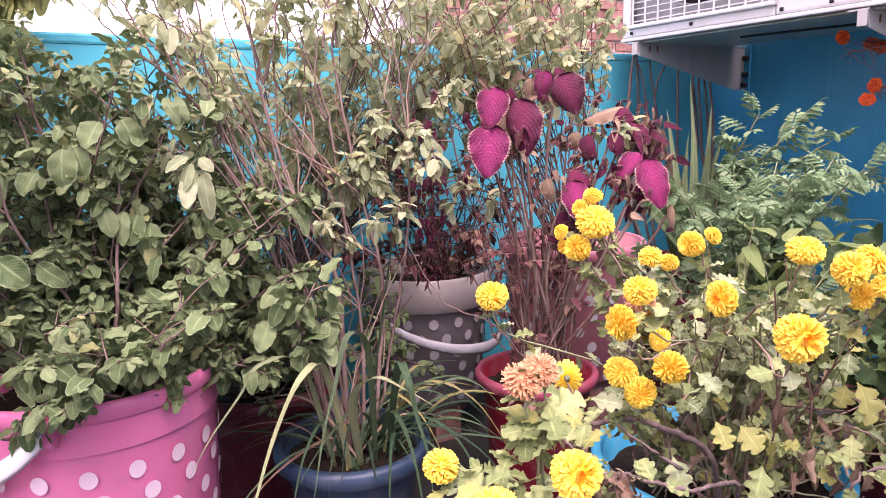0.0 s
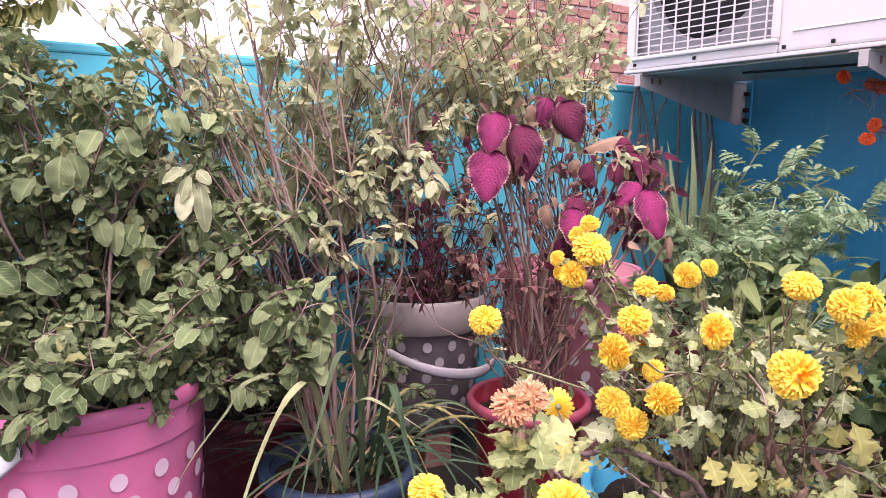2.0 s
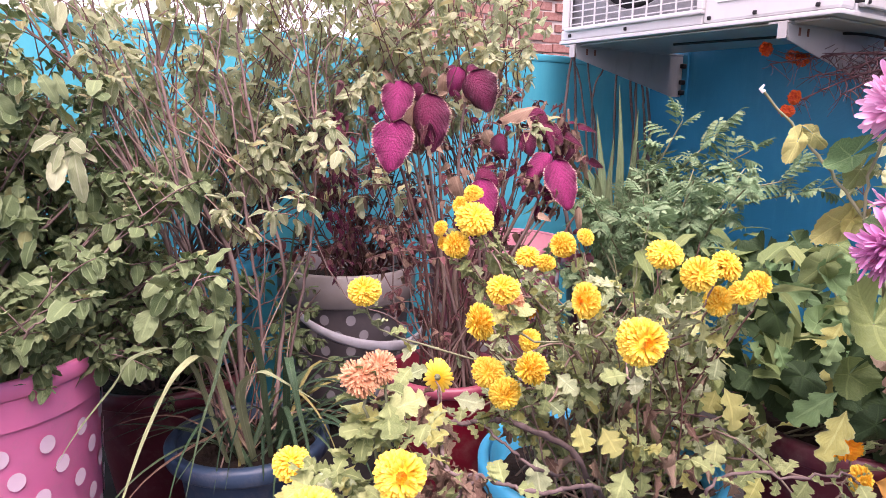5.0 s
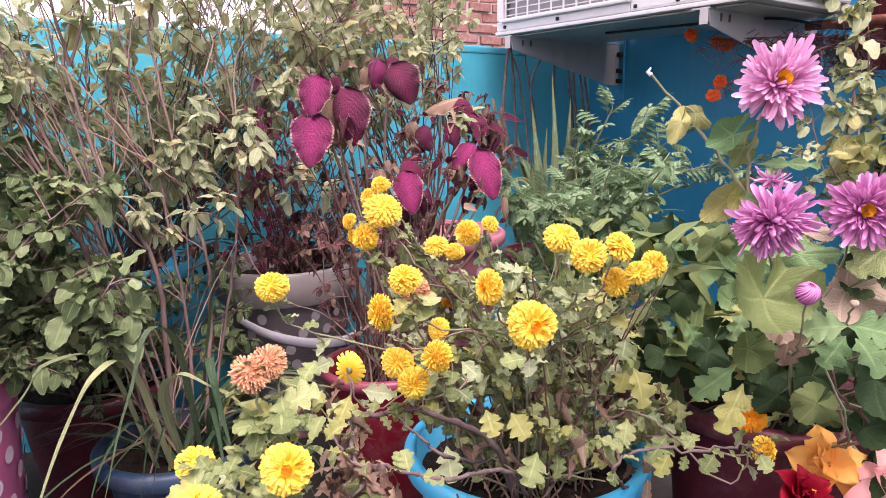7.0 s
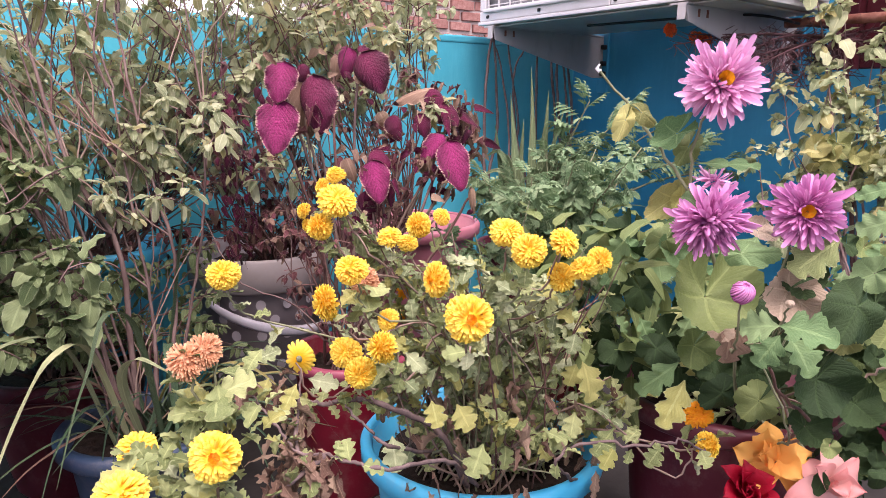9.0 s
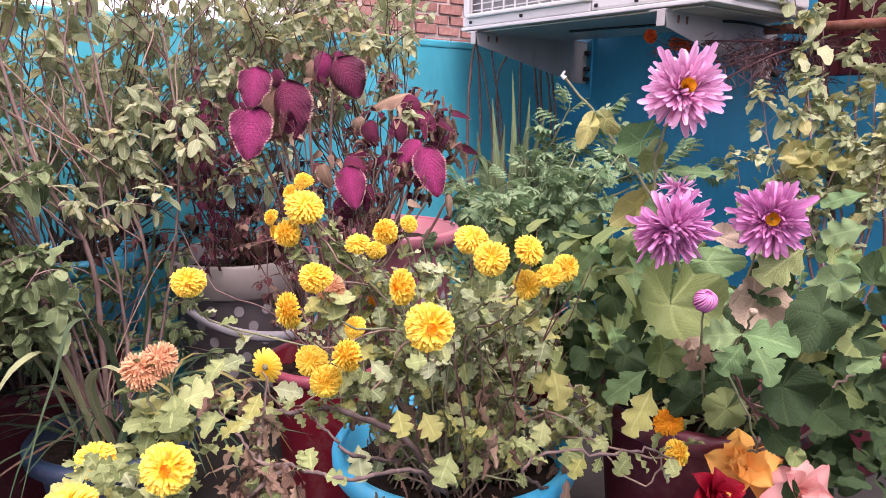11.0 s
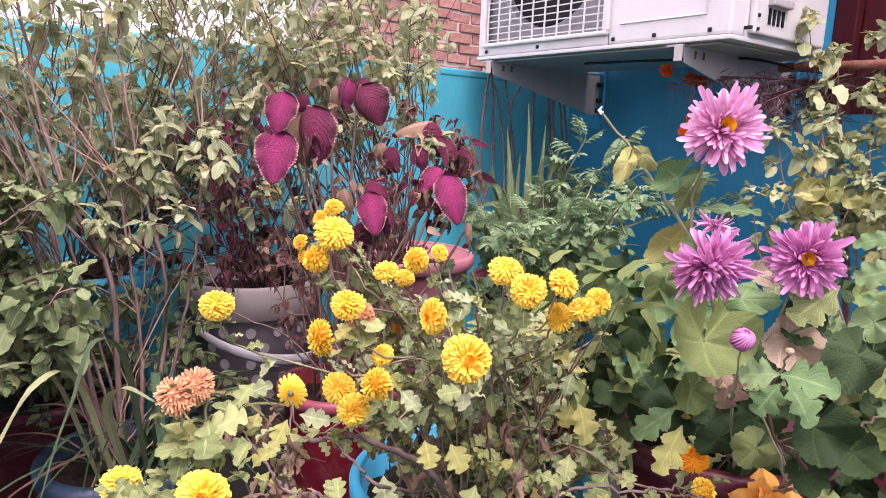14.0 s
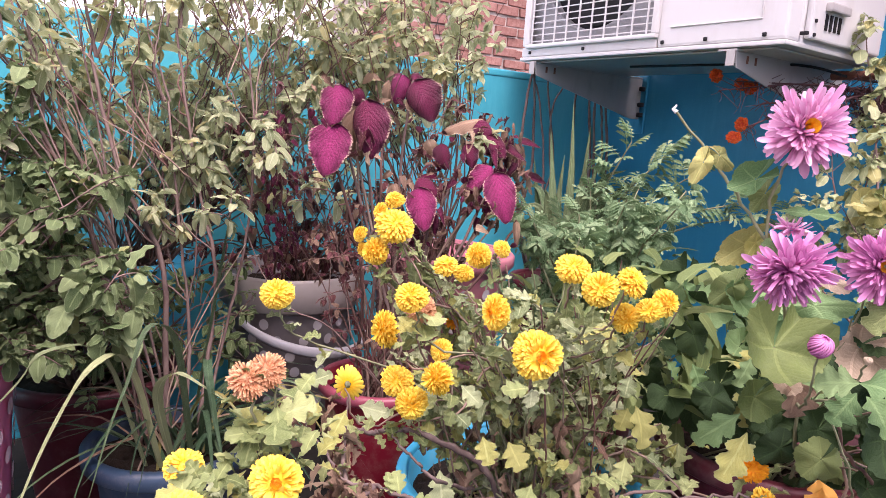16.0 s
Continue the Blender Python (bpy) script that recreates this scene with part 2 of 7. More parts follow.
TULSI = leaf_material("basil_leaf", [(0.062, 0.112, 0.036), (0.145, 0.205, 0.08), (0.31, 0.38, 0.18)], edge=(0.31, 0.37, 0.20), edge_at=0.92, rough=0.6, through=0.2, vein=0.12, old=(0.05, (0.38, 0.38, 0.15)))
TULSI_PALE = leaf_material("pale_basil_leaf", [(0.23, 0.29, 0.135), (0.45, 0.50, 0.27), (0.72, 0.73, 0.46)], edge=(0.58, 0.60, 0.38), edge_at=0.90, rough=0.6, through=0.4, old=(0.1, (0.58, 0.52, 0.24)))
COLEUS = leaf_material("coleus_leaf", [(0.16, 0.012, 0.05), (0.23, 0.018, 0.085), (0.32, 0.035, 0.14)], edge=(0.72, 0.52, 0.39), edge_at=0.945, rough=0.36, through=0.1, heart=(0.50, 0.04, 0.20), relief=1.0, beads=14, net=0.45, wear=0.8)
COLEUS_DEEP = leaf_material("deep_coleus_leaf", [(0.085, 0.010, 0.028), (0.13, 0.015, 0.045), (0.19, 0.026, 0.075)], edge=(0.62, 0.44, 0.32), edge_at=0.94, rough=0.4, through=0.1, heart=(0.24, 0.018, 0.08), relief=1.0, beads=14, net=0.4, wear=0.7)
COLEUS_BACK = leaf_material("coleus_underside", [(0.30, 0.18, 0.12), (0.40, 0.27, 0.18)], edge=(0.66, 0.48, 0.35), edge_at=0.94, rough=0.7, through=0.15, vein=0.2)
COLEUS_DARK = leaf_material("dark_coleus_leaf", [(0.06, 0.014, 0.02), (0.12, 0.026, 0.036), (0.22, 0.08, 0.08)], edge=(0.34, 0.22, 0.16), edge_at=0.92, through=0.15, old=(0.3, (0.26, 0.17, 0.11)))
MUMLEAF = leaf_material("chrysanthemum_leaf", [(0.165, 0.22, 0.075), (0.32, 0.39, 0.15), (0.48, 0.52, 0.225)], edge=(0.44, 0.48, 0.23), edge_at=0.96, rough=0.65, through=0.2, vein=0.16, old=(0.18, (0.50, 0.48, 0.14)))
MUMGREY = leaf_material("downy_grey_chrysanthemum_leaf", [(0.18, 0.24, 0.105), (0.35, 0.415, 0.205), (0.57, 0.61, 0.36)], rough=0.7, through=0.18, vein=0.14)
BROADLEAF = leaf_material("broad_leaf", [(0.105, 0.165, 0.048), (0.165, 0.225, 0.072), (0.235, 0.285, 0.10)], rough=0.55, vein=0.12, relief=0.6)
YELLOWLEAF = leaf_material("pale_yellow_leaf", [(0.38, 0.40, 0.11), (0.52, 0.50, 0.18)], rough=0.6, vein=0.15, through=0.35, relief=0.6)
GREYLEAF = leaf_material("grey_green_leaf", [(0.085, 0.185, 0.07), (0.145, 0.265, 0.10), (0.24, 0.35, 0.15)], rough=0.6, vein=0.16, relief=0.6)
BEIGELEAF = leaf_material("papery_withered_leaf", [(0.46, 0.34, 0.24), (0.64, 0.51, 0.38)], rough=0.85, vein=0.1, through=0.2)
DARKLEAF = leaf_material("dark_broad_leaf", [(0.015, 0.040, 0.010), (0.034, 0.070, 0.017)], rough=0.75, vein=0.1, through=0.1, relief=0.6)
DEADLEAF = leaf_material("withered_leaf", [(0.15, 0.07, 0.05), (0.26, 0.16, 0.11), (0.42, 0.30, 0.20)], rough=0.85, through=0.1)
FERNLEAF = leaf_material("marigold_foliage", [(0.095, 0.20, 0.085), (0.21, 0.345, 0.165), (0.36, 0.48, 0.26)], rough=0.65, vein=0.1)
ALOE = leaf_material("strap_leaf", [(0.06, 0.115, 0.045), (0.11, 0.165, 0.07), (0.18, 0.23, 0.11)], edge=(0.26, 0.31, 0.17), edge_at=0.94, rough=0.6, through=0.08, vein=0.0)
GRASS = leaf_material("grass_leaf", [(0.018, 0.052, 0.028), (0.040, 0.088, 0.042), (0.095, 0.145, 0.07)], rough=0.4, through=0.12, vein=0.0, old=(0.05, (0.36, 0.30, 0.10)))
VINE = leaf_material("yellowing_vine_leaf", [(0.16, 0.20, 0.06), (0.32, 0.33, 0.11), (0.44, 0.40, 0.15)], rough=0.55, vein=0.15)
SHRUB = leaf_material("pale_shrub_leaf", [(0.26, 0.33, 0.15), (0.42, 0.48, 0.25), (0.62, 0.64, 0.37)], rough=0.5, vein=0.1, old=(0.12, (0.54, 0.48, 0.18)))
YELLOW = petal_material("yellow_petal", (0.86, 0.44, 0.008), (0.97, 0.80, 0.15), (0.93, 0.58, 0.02))
ORANGE = petal_material("orange_yellow_petal", (0.84, 0.28, 0.006), (0.90, 0.44, 0.01), (0.75, 0.24, 0.005))
PEACH = petal_material("peach_petal", (0.56, 0.22, 0.09), (0.76, 0.46, 0.25), (0.52, 0.21, 0.13))
LILAC = petal_material("lilac_petal", (0.62, 0.16, 0.42), (0.93, 0.60, 0.78), (0.64, 0.24, 0.48), 0.3)
PURPLE = petal_material("purple_petal", (0.48, 0.075, 0.32), (0.86, 0.43, 0.69), (0.50, 0.12, 0.38), 0.3)
DISC = petal_material("flower_disc", (0.90, 0.42, 0.015), (0.95, 0.56, 0.03), (0.85, 0.33, 0.0), 0.05, 400)
MARIGOLD = petal_material("marigold_petal", (0.42, 0.02, 0.006), (0.78, 0.16, 0.012), (0.38, 0.015, 0.008))
ROSE_ORANGE = petal_material("orange_rose_petal", (0.93, 0.52, 0.14), (0.92, 0.50, 0.12), (0.82, 0.36, 0.07))
ROSE_PINK = petal_material("pale_pink_rose_petal", (0.80, 0.54, 0.48), (0.74, 0.27, 0.25), (0.72, 0.34, 0.31))
ROSE_RED = petal_material("crimson_rose_petal", (0.42, 0.004, 0.02), (0.50, 0.01, 0.035), (0.25, 0.0, 0.01))

# ---- mesh tools ----
rng = np.random.default_rng(7)


def unit(v):
    v = np.asarray(v, float)
    return v / max(np.linalg.norm(v), 1e-9)


def basis(d, up=(0, 0, 1), roll=0.0):
    """Columns: along d, sideways, and the side that faces up."""
    x = unit(d)
    y = np.cross(up, x)
    if np.linalg.norm(y) < 1e-3:
        y = np.cross((0, 1, 0), x)
    y = unit(y)
    z = np.cross(x, y)
    c, s = math.cos(roll), math.sin(roll)
    return np.stack([x, c * y + s * z, c * z - s * y], 1)


def mesh_of(name, V, F, UV, mat, smooth=True):
    me = bpy.data.meshes.new(name)
    V, F = np.asarray(V, np.float32), np.asarray(F, np.int32)
    me.vertices.add(len(V))
    me.vertices.foreach_set("co", V.ravel())
    me.loops.add(F.size)
    me.loops.foreach_set("vertex_index", F.ravel())
    me.polygons.add(len(F))
    me.polygons.foreach_set("loop_start", np.arange(0, F.size, 4, dtype=np.int32))
    me.polygons.foreach_set("use_smooth", np.full(len(F), smooth))
    me.uv_layers.new(name="UVMap").data.foreach_set("uv", np.asarray(UV, np.float32)[F.ravel()].ravel())
    me.materials.append(mat)
    me.update(calc_edges=True)
    return me


class Cloud:
    """Many pieces gathered into one mesh of quads."""

    def __init__(self):
        self.V, self.F, self.U, self.n = [], [], [], 0

    def put(self, V, F, U):
        self.V.append(V)
        self.F.append(F + self.n)
        self.U.append(U)
        self.n += len(V)

    def add(self, shape, B, pos, size):
        self.put((shape[0] * size) @ B.T + np.asarray(pos), shape[1], shape[2])

    def tube(self, pts, r0, r1, sides=6, wobble=0.0):
        pts = np.asarray(pts, float)
        n = len(pts)
        tan = np.gradient(pts, axis=0)
        a = np.linspace(0, 2 * math.pi, sides, endpoint=False)
        rows = []
        for i in range(n):
            B = basis(tan[i], (0.31, 0.95, 0.02))
            r = (r0 + (r1 - r0) * i / (n - 1)) * (1 + wobble * rng.uniform(-1, 1))
            rows.append(pts[i] + r * (np.cos(a)[:, None] * B[:, 1] + np.sin(a)[:, None] * B[:, 2]))
        F = [(i * sides + j, i * sides + (j + 1) % sides, (i + 1) * sides + (j + 1) % sides, (i + 1) * sides + j) for i in range(n - 1) for j in range(sides)]
        U = np.stack([np.repeat(np.linspace(0, 1, n), sides), np.tile(a / 6.2832, n)], 1)
        self.put(np.concatenate(rows), np.array(F), U)

    def mesh(self, name, mat, smooth=True):
        return mesh_of(name, np.concatenate(self.V), np.concatenate(self.F), np.concatenate(self.U), mat, smooth)


def thing(name, place, label, category, group=""):
    ob = new(name)
    ob.empty_display_size = 0.05
    ob.location = place
    return tagged(ob, label, category, group)


def part(name, data, parent, label="", place=(0, 0, 0)):
    """A mesh, a cloud's mesh or a bmesh as one object under its thing; place is given in the parent's space."""
    ob = new(name, data)
    ob.parent = parent
    ob.location = place
    return tagged(ob, label)


def bm_mesh(name, bm, mat, smooth=False, bevel=0.0, segments=2):
    if bevel:
        bmesh.ops.bevel(bm, geom=list(bm.edges), offset=bevel, segments=segments, affect="EDGES", profile=0.6, clamp_overlap=True)
    me = bpy.data.meshes.new(name)
    bm.to_mesh(me)
    bm.free()
    me.materials.append(mat)
    for p in me.polygons:
        p.use_smooth = smooth
    return me


def box_bm(a, b, bm=None):
    bm = bm or bmesh.new()
    r = bmesh.ops.create_cube(bm, size=1)
    for v in r["verts"]:
        v.co = Vector([(a[i] + b[i]) / 2 + v.co[i] * (b[i] - a[i]) for i in range(3)])
    return bm


def box_mesh(name, a, b, mat, bevel=0.0):
    return bm_mesh(name, box_bm(a, b), mat, False, bevel)


def lathe(profile, seg=72):
    """A turned surface as (verts, quads, uv), the profile given as (radius, height)."""
    a = np.linspace(0, 2 * math.pi, seg, endpoint=False)
    V = np.concatenate([np.stack([r * np.cos(a), r * np.sin(a), np.full(seg, z)], 1) for r, z in profile])
    F = [(i * seg + j, i * seg + (j + 1) % seg, (i + 1) * seg + (j + 1) % seg, (i + 1) * seg + j) for i in range(len(profile) - 1) for j in range(seg)]
    U = np.stack([np.tile(a / 6.2832, len(profile)), np.repeat(np.linspace(0, 1, len(profile)), seg)], 1)
    return V, np.array(F), U


def curve(p0, p1, lift=0.0, side=0.0, n=8, pull=0.5):
    """A bent line of n+1 points from p0 to p1; lift raises, side shifts its middle."""
    p0, p1 = np.asarray(p0, float), np.asarray(p1, float)
    d = p1 - p0
    across = unit(np.cross(d, (0, 0, 1)) + 1e-6)
    c = p0 + d * pull + np.array((0, 0, lift)) + across * side
    s = np.linspace(0, 1, n + 1)[:, None]
    return (1 - s) ** 2 * p0 + 2 * s * (1 - s) * c + s ** 2 * p1


def through_points(pts, n=6):
    """A smooth line through the points."""
    P = [np.asarray(p, float) for p in pts]
    P = [2 * P[0] - P[1]] + P + [2 * P[-1] - P[-2]]
    out = []
    for i in range(1, len(P) - 2):
        for k in range(n):
            s = k / n
            a, b, c, d = P[i - 1:i + 3]
            out.append(0.5 * (2 * b + (c - a) * s + (2 * a - 5 * b + 4 * c - d) * s * s + (3 * b - a - 3 * c + d) * s ** 3))
    return np.array(out + [P[-2]])

# ---- the terrace: floor, parapet, house wall ----
WALL_Y, WALL_X, TOP = 1.70, 2.25, 0.985
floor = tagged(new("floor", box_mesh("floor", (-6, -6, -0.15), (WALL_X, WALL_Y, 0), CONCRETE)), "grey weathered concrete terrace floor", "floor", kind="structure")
bm = box_bm((-6, WALL_Y, -0.15), (WALL_X, WALL_Y + 0.12, TOP - 0.012))
wall_back = tagged(new("wall_back", bm_mesh("wall_back", bm, LIT_TEAL)), "turquoise painted plaster parapet wall behind the pots", "wall", kind="structure")
part("coping", box_mesh("coping", (-6, WALL_Y - 0.003, TOP - 0.012), (WALL_X, WALL_Y + 0.122, TOP + 0.012), LIT_TEAL, 0.006), wall_back)
DOOR_Y = 0.80
bm = box_bm((WALL_X, DOOR_Y, -0.15), (WALL_X + 0.23, WALL_Y + 0.12, 3.0))
box_bm((WALL_X, -6, 2.15), (WALL_X + 0.23, DOOR_Y, 3.0), bm)
box_bm((WALL_X, -6, -0.15), (WALL_X + 0.23, -0.25, 2.15), bm)
box_bm((WALL_X, -0.25, -0.15), (WALL_X + 0.23, DOOR_Y, 0.88), bm)
wall_right = tagged(new("wall_right", bm_mesh("wall_right", bm, TEAL)), "turquoise painted house wall carrying the air conditioner", "wall", kind="structure")
shutter = tagged(new("window_1"), "closed maroon painted window shutter in the turquoise wall", "window", kind="structure")
shutter.location = (WALL_X + 0.05, 0, 0)
part("window_frame", bm_mesh("frame", box_bm((0, DOOR_Y - 0.06, 0.88), (0.09, DOOR_Y, 2.15)), DOORRED, False, 0.004), shutter)
part("window_frame", bm_mesh("frame", box_bm((0, -0.25, 0.88), (0.09, -0.19, 2.15)), DOORRED, False, 0.004), shutter)
LEAF = (DOOR_Y - 0.06 + 0.19) / 2
for i in range(2):
    y0 = -0.19 + i * LEAF
    part("shutter_leaf", bm_mesh("leaf", box_bm((0.03, y0 + 0.002, 0.885), (0.07, y0 + LEAF - 0.002, 2.15)), DOORRED, False, 0.005), shutter)
wall_far = tagged(new("wall_behind", box_mesh("wall_behind", (-6.2, -6.2, -0.15), (WALL_X + 0.23, -6, 2.4), TEAL)), "plain turquoise wall closing the terrace", "wall", kind="structure")

# a neighbour's brick house beyond the parapet
BX0, BX1, BY = 2.55, 6.5, 4.4
ground = tagged(new("ground", box_mesh("ground", (-400, -400, -3.6), (400, 400, -3.4), CONCRETE)), "dusty ground far below the terrace", "ground", kind="structure")
brick_house = thing("brick_house", (0, 0, 0), "unplastered red brick house beyond the parapet", "house")
part("wall", box_mesh("wall", (BX0 + 0.01, BY + 0.012, -3.4), (BX1, BY + 0.35, 3.2), MORTAR), brick_house, "grey mortar wall core")
brick_a = box_mesh("brick", (0, 0, 0), (0.222, 0.1, 0.068), BRICK, 0.005)
for j in range(14):
    for i in range(17):
        z, x = 0.85 + j * 0.082, BX0 + i * 0.234 + (0.117 if j % 2 else 0.0)
        ob = part("brick", brick_a, brick_house, "", (x + rng.uniform(-0.012, 0.012), BY + rng.uniform(-0.014, 0.004), z + rng.uniform(-0.006, 0.006)))
        ob.rotation_euler = (0, rng.uniform(-0.03, 0.03), rng.uniform(-0.03, 0.03))
        ob.scale = (rng.uniform(0.88, 1.04), 1, rng.uniform(0.86, 1.05))
# low whitish roofs in the haze behind the left of the parapet
for x0, x1, y, z in ((-9.0, -2.5, 15.0, 1.15), (-1.6, 3.2, 18.0, 0.95)):
    far = thing("far_house", (0, 0, 0), "pale rendered house in the haze far off", "house", "far houses")
    part("wall", box_mesh("wall", (x0, y, -3.4), (x1, y + 5, z), MORTAR), far)
    part("roof", box_mesh("roof", (x0 - 0.15, y - 0.15, z), (x1 + 0.15, y + 5.15, z + 0.12), CONCRETE), far)

# ---- air conditioner on its brackets ----
AX, AY0, AY1, AZ = 1.727, 0.756, 1.622, 1.02
ac = thing("air_conditioner", (AX, AY0, AZ), "white outdoor air conditioner unit on wall brackets", "air conditioner")
W, D, H = AY1 - AY0, 0.44, 0.58
G0, G1, GZ0, GZ1 = 0.345, W - 0.028, 0.042, H - 0.05
bm = box_bm((0.055, 0.002, 0.006), (D, W - 0.002, H))
part("casing", bm_mesh("casing", bm, WHITE, False, 0.006), ac, "white enamelled steel casing")
part("front_panel", bm_mesh("front_panel", box_bm((0, 0, 0.012), (0.055, G0 - 0.002, H)), WHITE, False, 0.007), ac)
part("front_panel", bm_mesh("front_panel", box_bm((0, G0, 0.012), (0.055, W, GZ0)), WHITE, False, 0.004), ac)
part("front_panel", bm_mesh("front_panel", box_bm((0, G0, GZ1), (0.055, W, H)), WHITE, False, 0.004), ac)
part("front_panel", bm_mesh("front_panel", box_bm((0, G1, GZ0 + 0.002), (0.055, W, GZ1 - 0.002)), WHITE, False, 0.004), ac)
part("base_pan", bm_mesh("base_pan", box_bm((-0.004, -0.003, 0), (D + 0.004, W + 0.003, 0.011)), WHITE, False, 0.003), ac, "folded steel base pan")
part("under_tray", bm_mesh("under_tray", box_bm((0.02, 0.03, -0.006), (D - 0.02, W - 0.03, -0.001)), GREYSTEEL, False, 0.002), ac)
# pressed line on the right half of the front
part("panel_rib", bm_mesh("panel_rib", box_bm((-0.003, 0.06, 0.058), (0.004, G0 - 0.04, 0.062)), WHITE, True, 0.0018), ac)
part("panel_rib", bm_mesh("panel_rib", box_bm((-0.003, 0.06, 0.061), (0.004, 0.064, 0.50)), WHITE, True, 0.0018), ac)
cy, cz, cr = (G0 + G1) / 2, (GZ0 + GZ1) / 2, 0.205
V, F, U = lathe([(cr, 0.0), (cr, 0.03), (cr + 0.004, 0.034)], 48)
c = Cloud()
c.put(np.stack([0.05 - V[:, 2], cy + V[:, 0], cz + V[:, 1]], 1), F, U)
a = np.linspace(0, 2 * math.pi, 49)[:-1]
ring = np.stack([np.full(48, 0.016), cy + (cr + 0.004) * np.cos(a), cz + (cr + 0.004) * np.sin(a)], 1)
hw, hh = (G1 - G0) / 2, (GZ1 - GZ0) / 2
sq = np.array([(0.016, cy + hw * max(-1, min(1, 1.42 * math.cos(t))), cz + hh * max(-1, min(1, 1.42 * math.sin(t)))) for t in a])
c.put(np.concatenate([ring, sq]), np.array([(j, (j + 1) % 48, 48 + (j + 1) % 48, 48 + j) for j in range(48)]), np.zeros((96, 2)))
part("fan_shroud", c.mesh("fan_shroud", FIN, False), ac, "light grey fan shroud")
# no hollow here: a thin sheet whose dark colour gives the opening's shade
part("cavity", box_mesh("cavity", (0.051, G0, GZ0), (0.0545, G1, GZ1), DARK), ac, "dark sheet giving the shade of the fan opening")
fan = part("fan", bm_mesh("fan", box_bm((0.036, cy - 0.04, cz - 0.04), (0.05, cy + 0.04, cz + 0.04)), DARK, True, 0.012), ac)
for k in range(3):
    c = Cloud()
    s, w = np.meshgrid(np.linspace(0.2, 0.95, 6), np.linspace(-0.5, 0.5, 5), indexing="ij")
    ang = k * 2.094 + w * (1.1 + 0.3 * s) + 0.25 * s
    V = np.stack([0.042 - 0.012 * w, cy + cr * s * np.cos(ang), cz + cr * s * np.sin(ang)], -1).reshape(-1, 3)
    F = np.array([(i * 5 + j, i * 5 + j + 1, (i + 1) * 5 + j + 1, (i + 1) * 5 + j) for i in range(5) for j in range(4)])
    c.put(V, F, np.zeros((30, 2)))
    part("fan_blade", c.mesh("fan_blade", DARK), fan)
grille = part("grille", bm_mesh("grille", box_bm((-0.012, G0 - 0.004, GZ0 - 0.006), (0.004, G1 + 0.004, GZ0 + 0.006)), WHITE, False, 0.004), ac, "white wire fan grille")
part("grille_frame", bm_mesh("f", box_bm((-0.012, G0 - 0.004, GZ1 - 0.006), (0.004, G1 + 0.004, GZ1 + 0.006)), WHITE, False, 0.004), grille)
for y in (G0 + 0.004, G1 - 0.004):
    part("grille_frame", bm_mesh("f", box_bm((-0.012, y - 0.009, GZ0 + 0.004), (0.004, y + 0.009, GZ1 - 0.004)), WHITE, False, 0.004), grille)
bar_h = bm_mesh("wire", box_bm((-0.002, 0, -0.0014), (0.002, G1 - G0, 0.0014)), WHITE)
bar_v = bm_mesh("wire", box_bm((-0.002, -0.0018, 0), (0.002, 0.0018, GZ1 - GZ0)), WHITE)
for i in range(26):
    part("wire", bar_h, grille, "", (-0.004, G0, GZ0 + 0.014 + i * 0.0185))
for i in range(10):
    part("wire", bar_v, grille, "", (-0.0075, G0 + 0.03 + i * 0.049, GZ0))
screw = bm_mesh("screw", box_bm((-0.004, -0.005, -0.005), (0.002, 0.005, 0.005)), DARK, True, 0.003)
for y in (0.05, 0.20, 0.325, 0.60, W - 0.04):
    part("screw", screw, ac, "", (-0.001, y, 0.024))
cover = part("service_cover", bm_mesh("service_cover", box_bm((0.07, -0.014, 0.02), (D - 0.03, 0.001, 0.30)), WHITE, False, 0.005), ac, "white side service cover")
part("grip", bm_mesh("grip", box_bm((0.12, -0.03, 0.085), (0.21, -0.012, 0.105)), GREYSTEEL, False, 0.004), cover)
for k in range(4):
    part("vent_slot", bm_mesh("vent_slot", box_bm((0.125 + k * 0.02, -0.0165, 0.045), (0.135 + k * 0.02, -0.0135, 0.08)), DARK), cover)
for x, z in ((0.085, 0.03), (0.055, 0.03), (0.085, 0.06)):
    part("screw", bm_mesh("screw", box_bm((x - 0.004, -0.018, z - 0.004), (x + 0.004, 0, z + 0.004)), DARK, True, 0.002), cover)


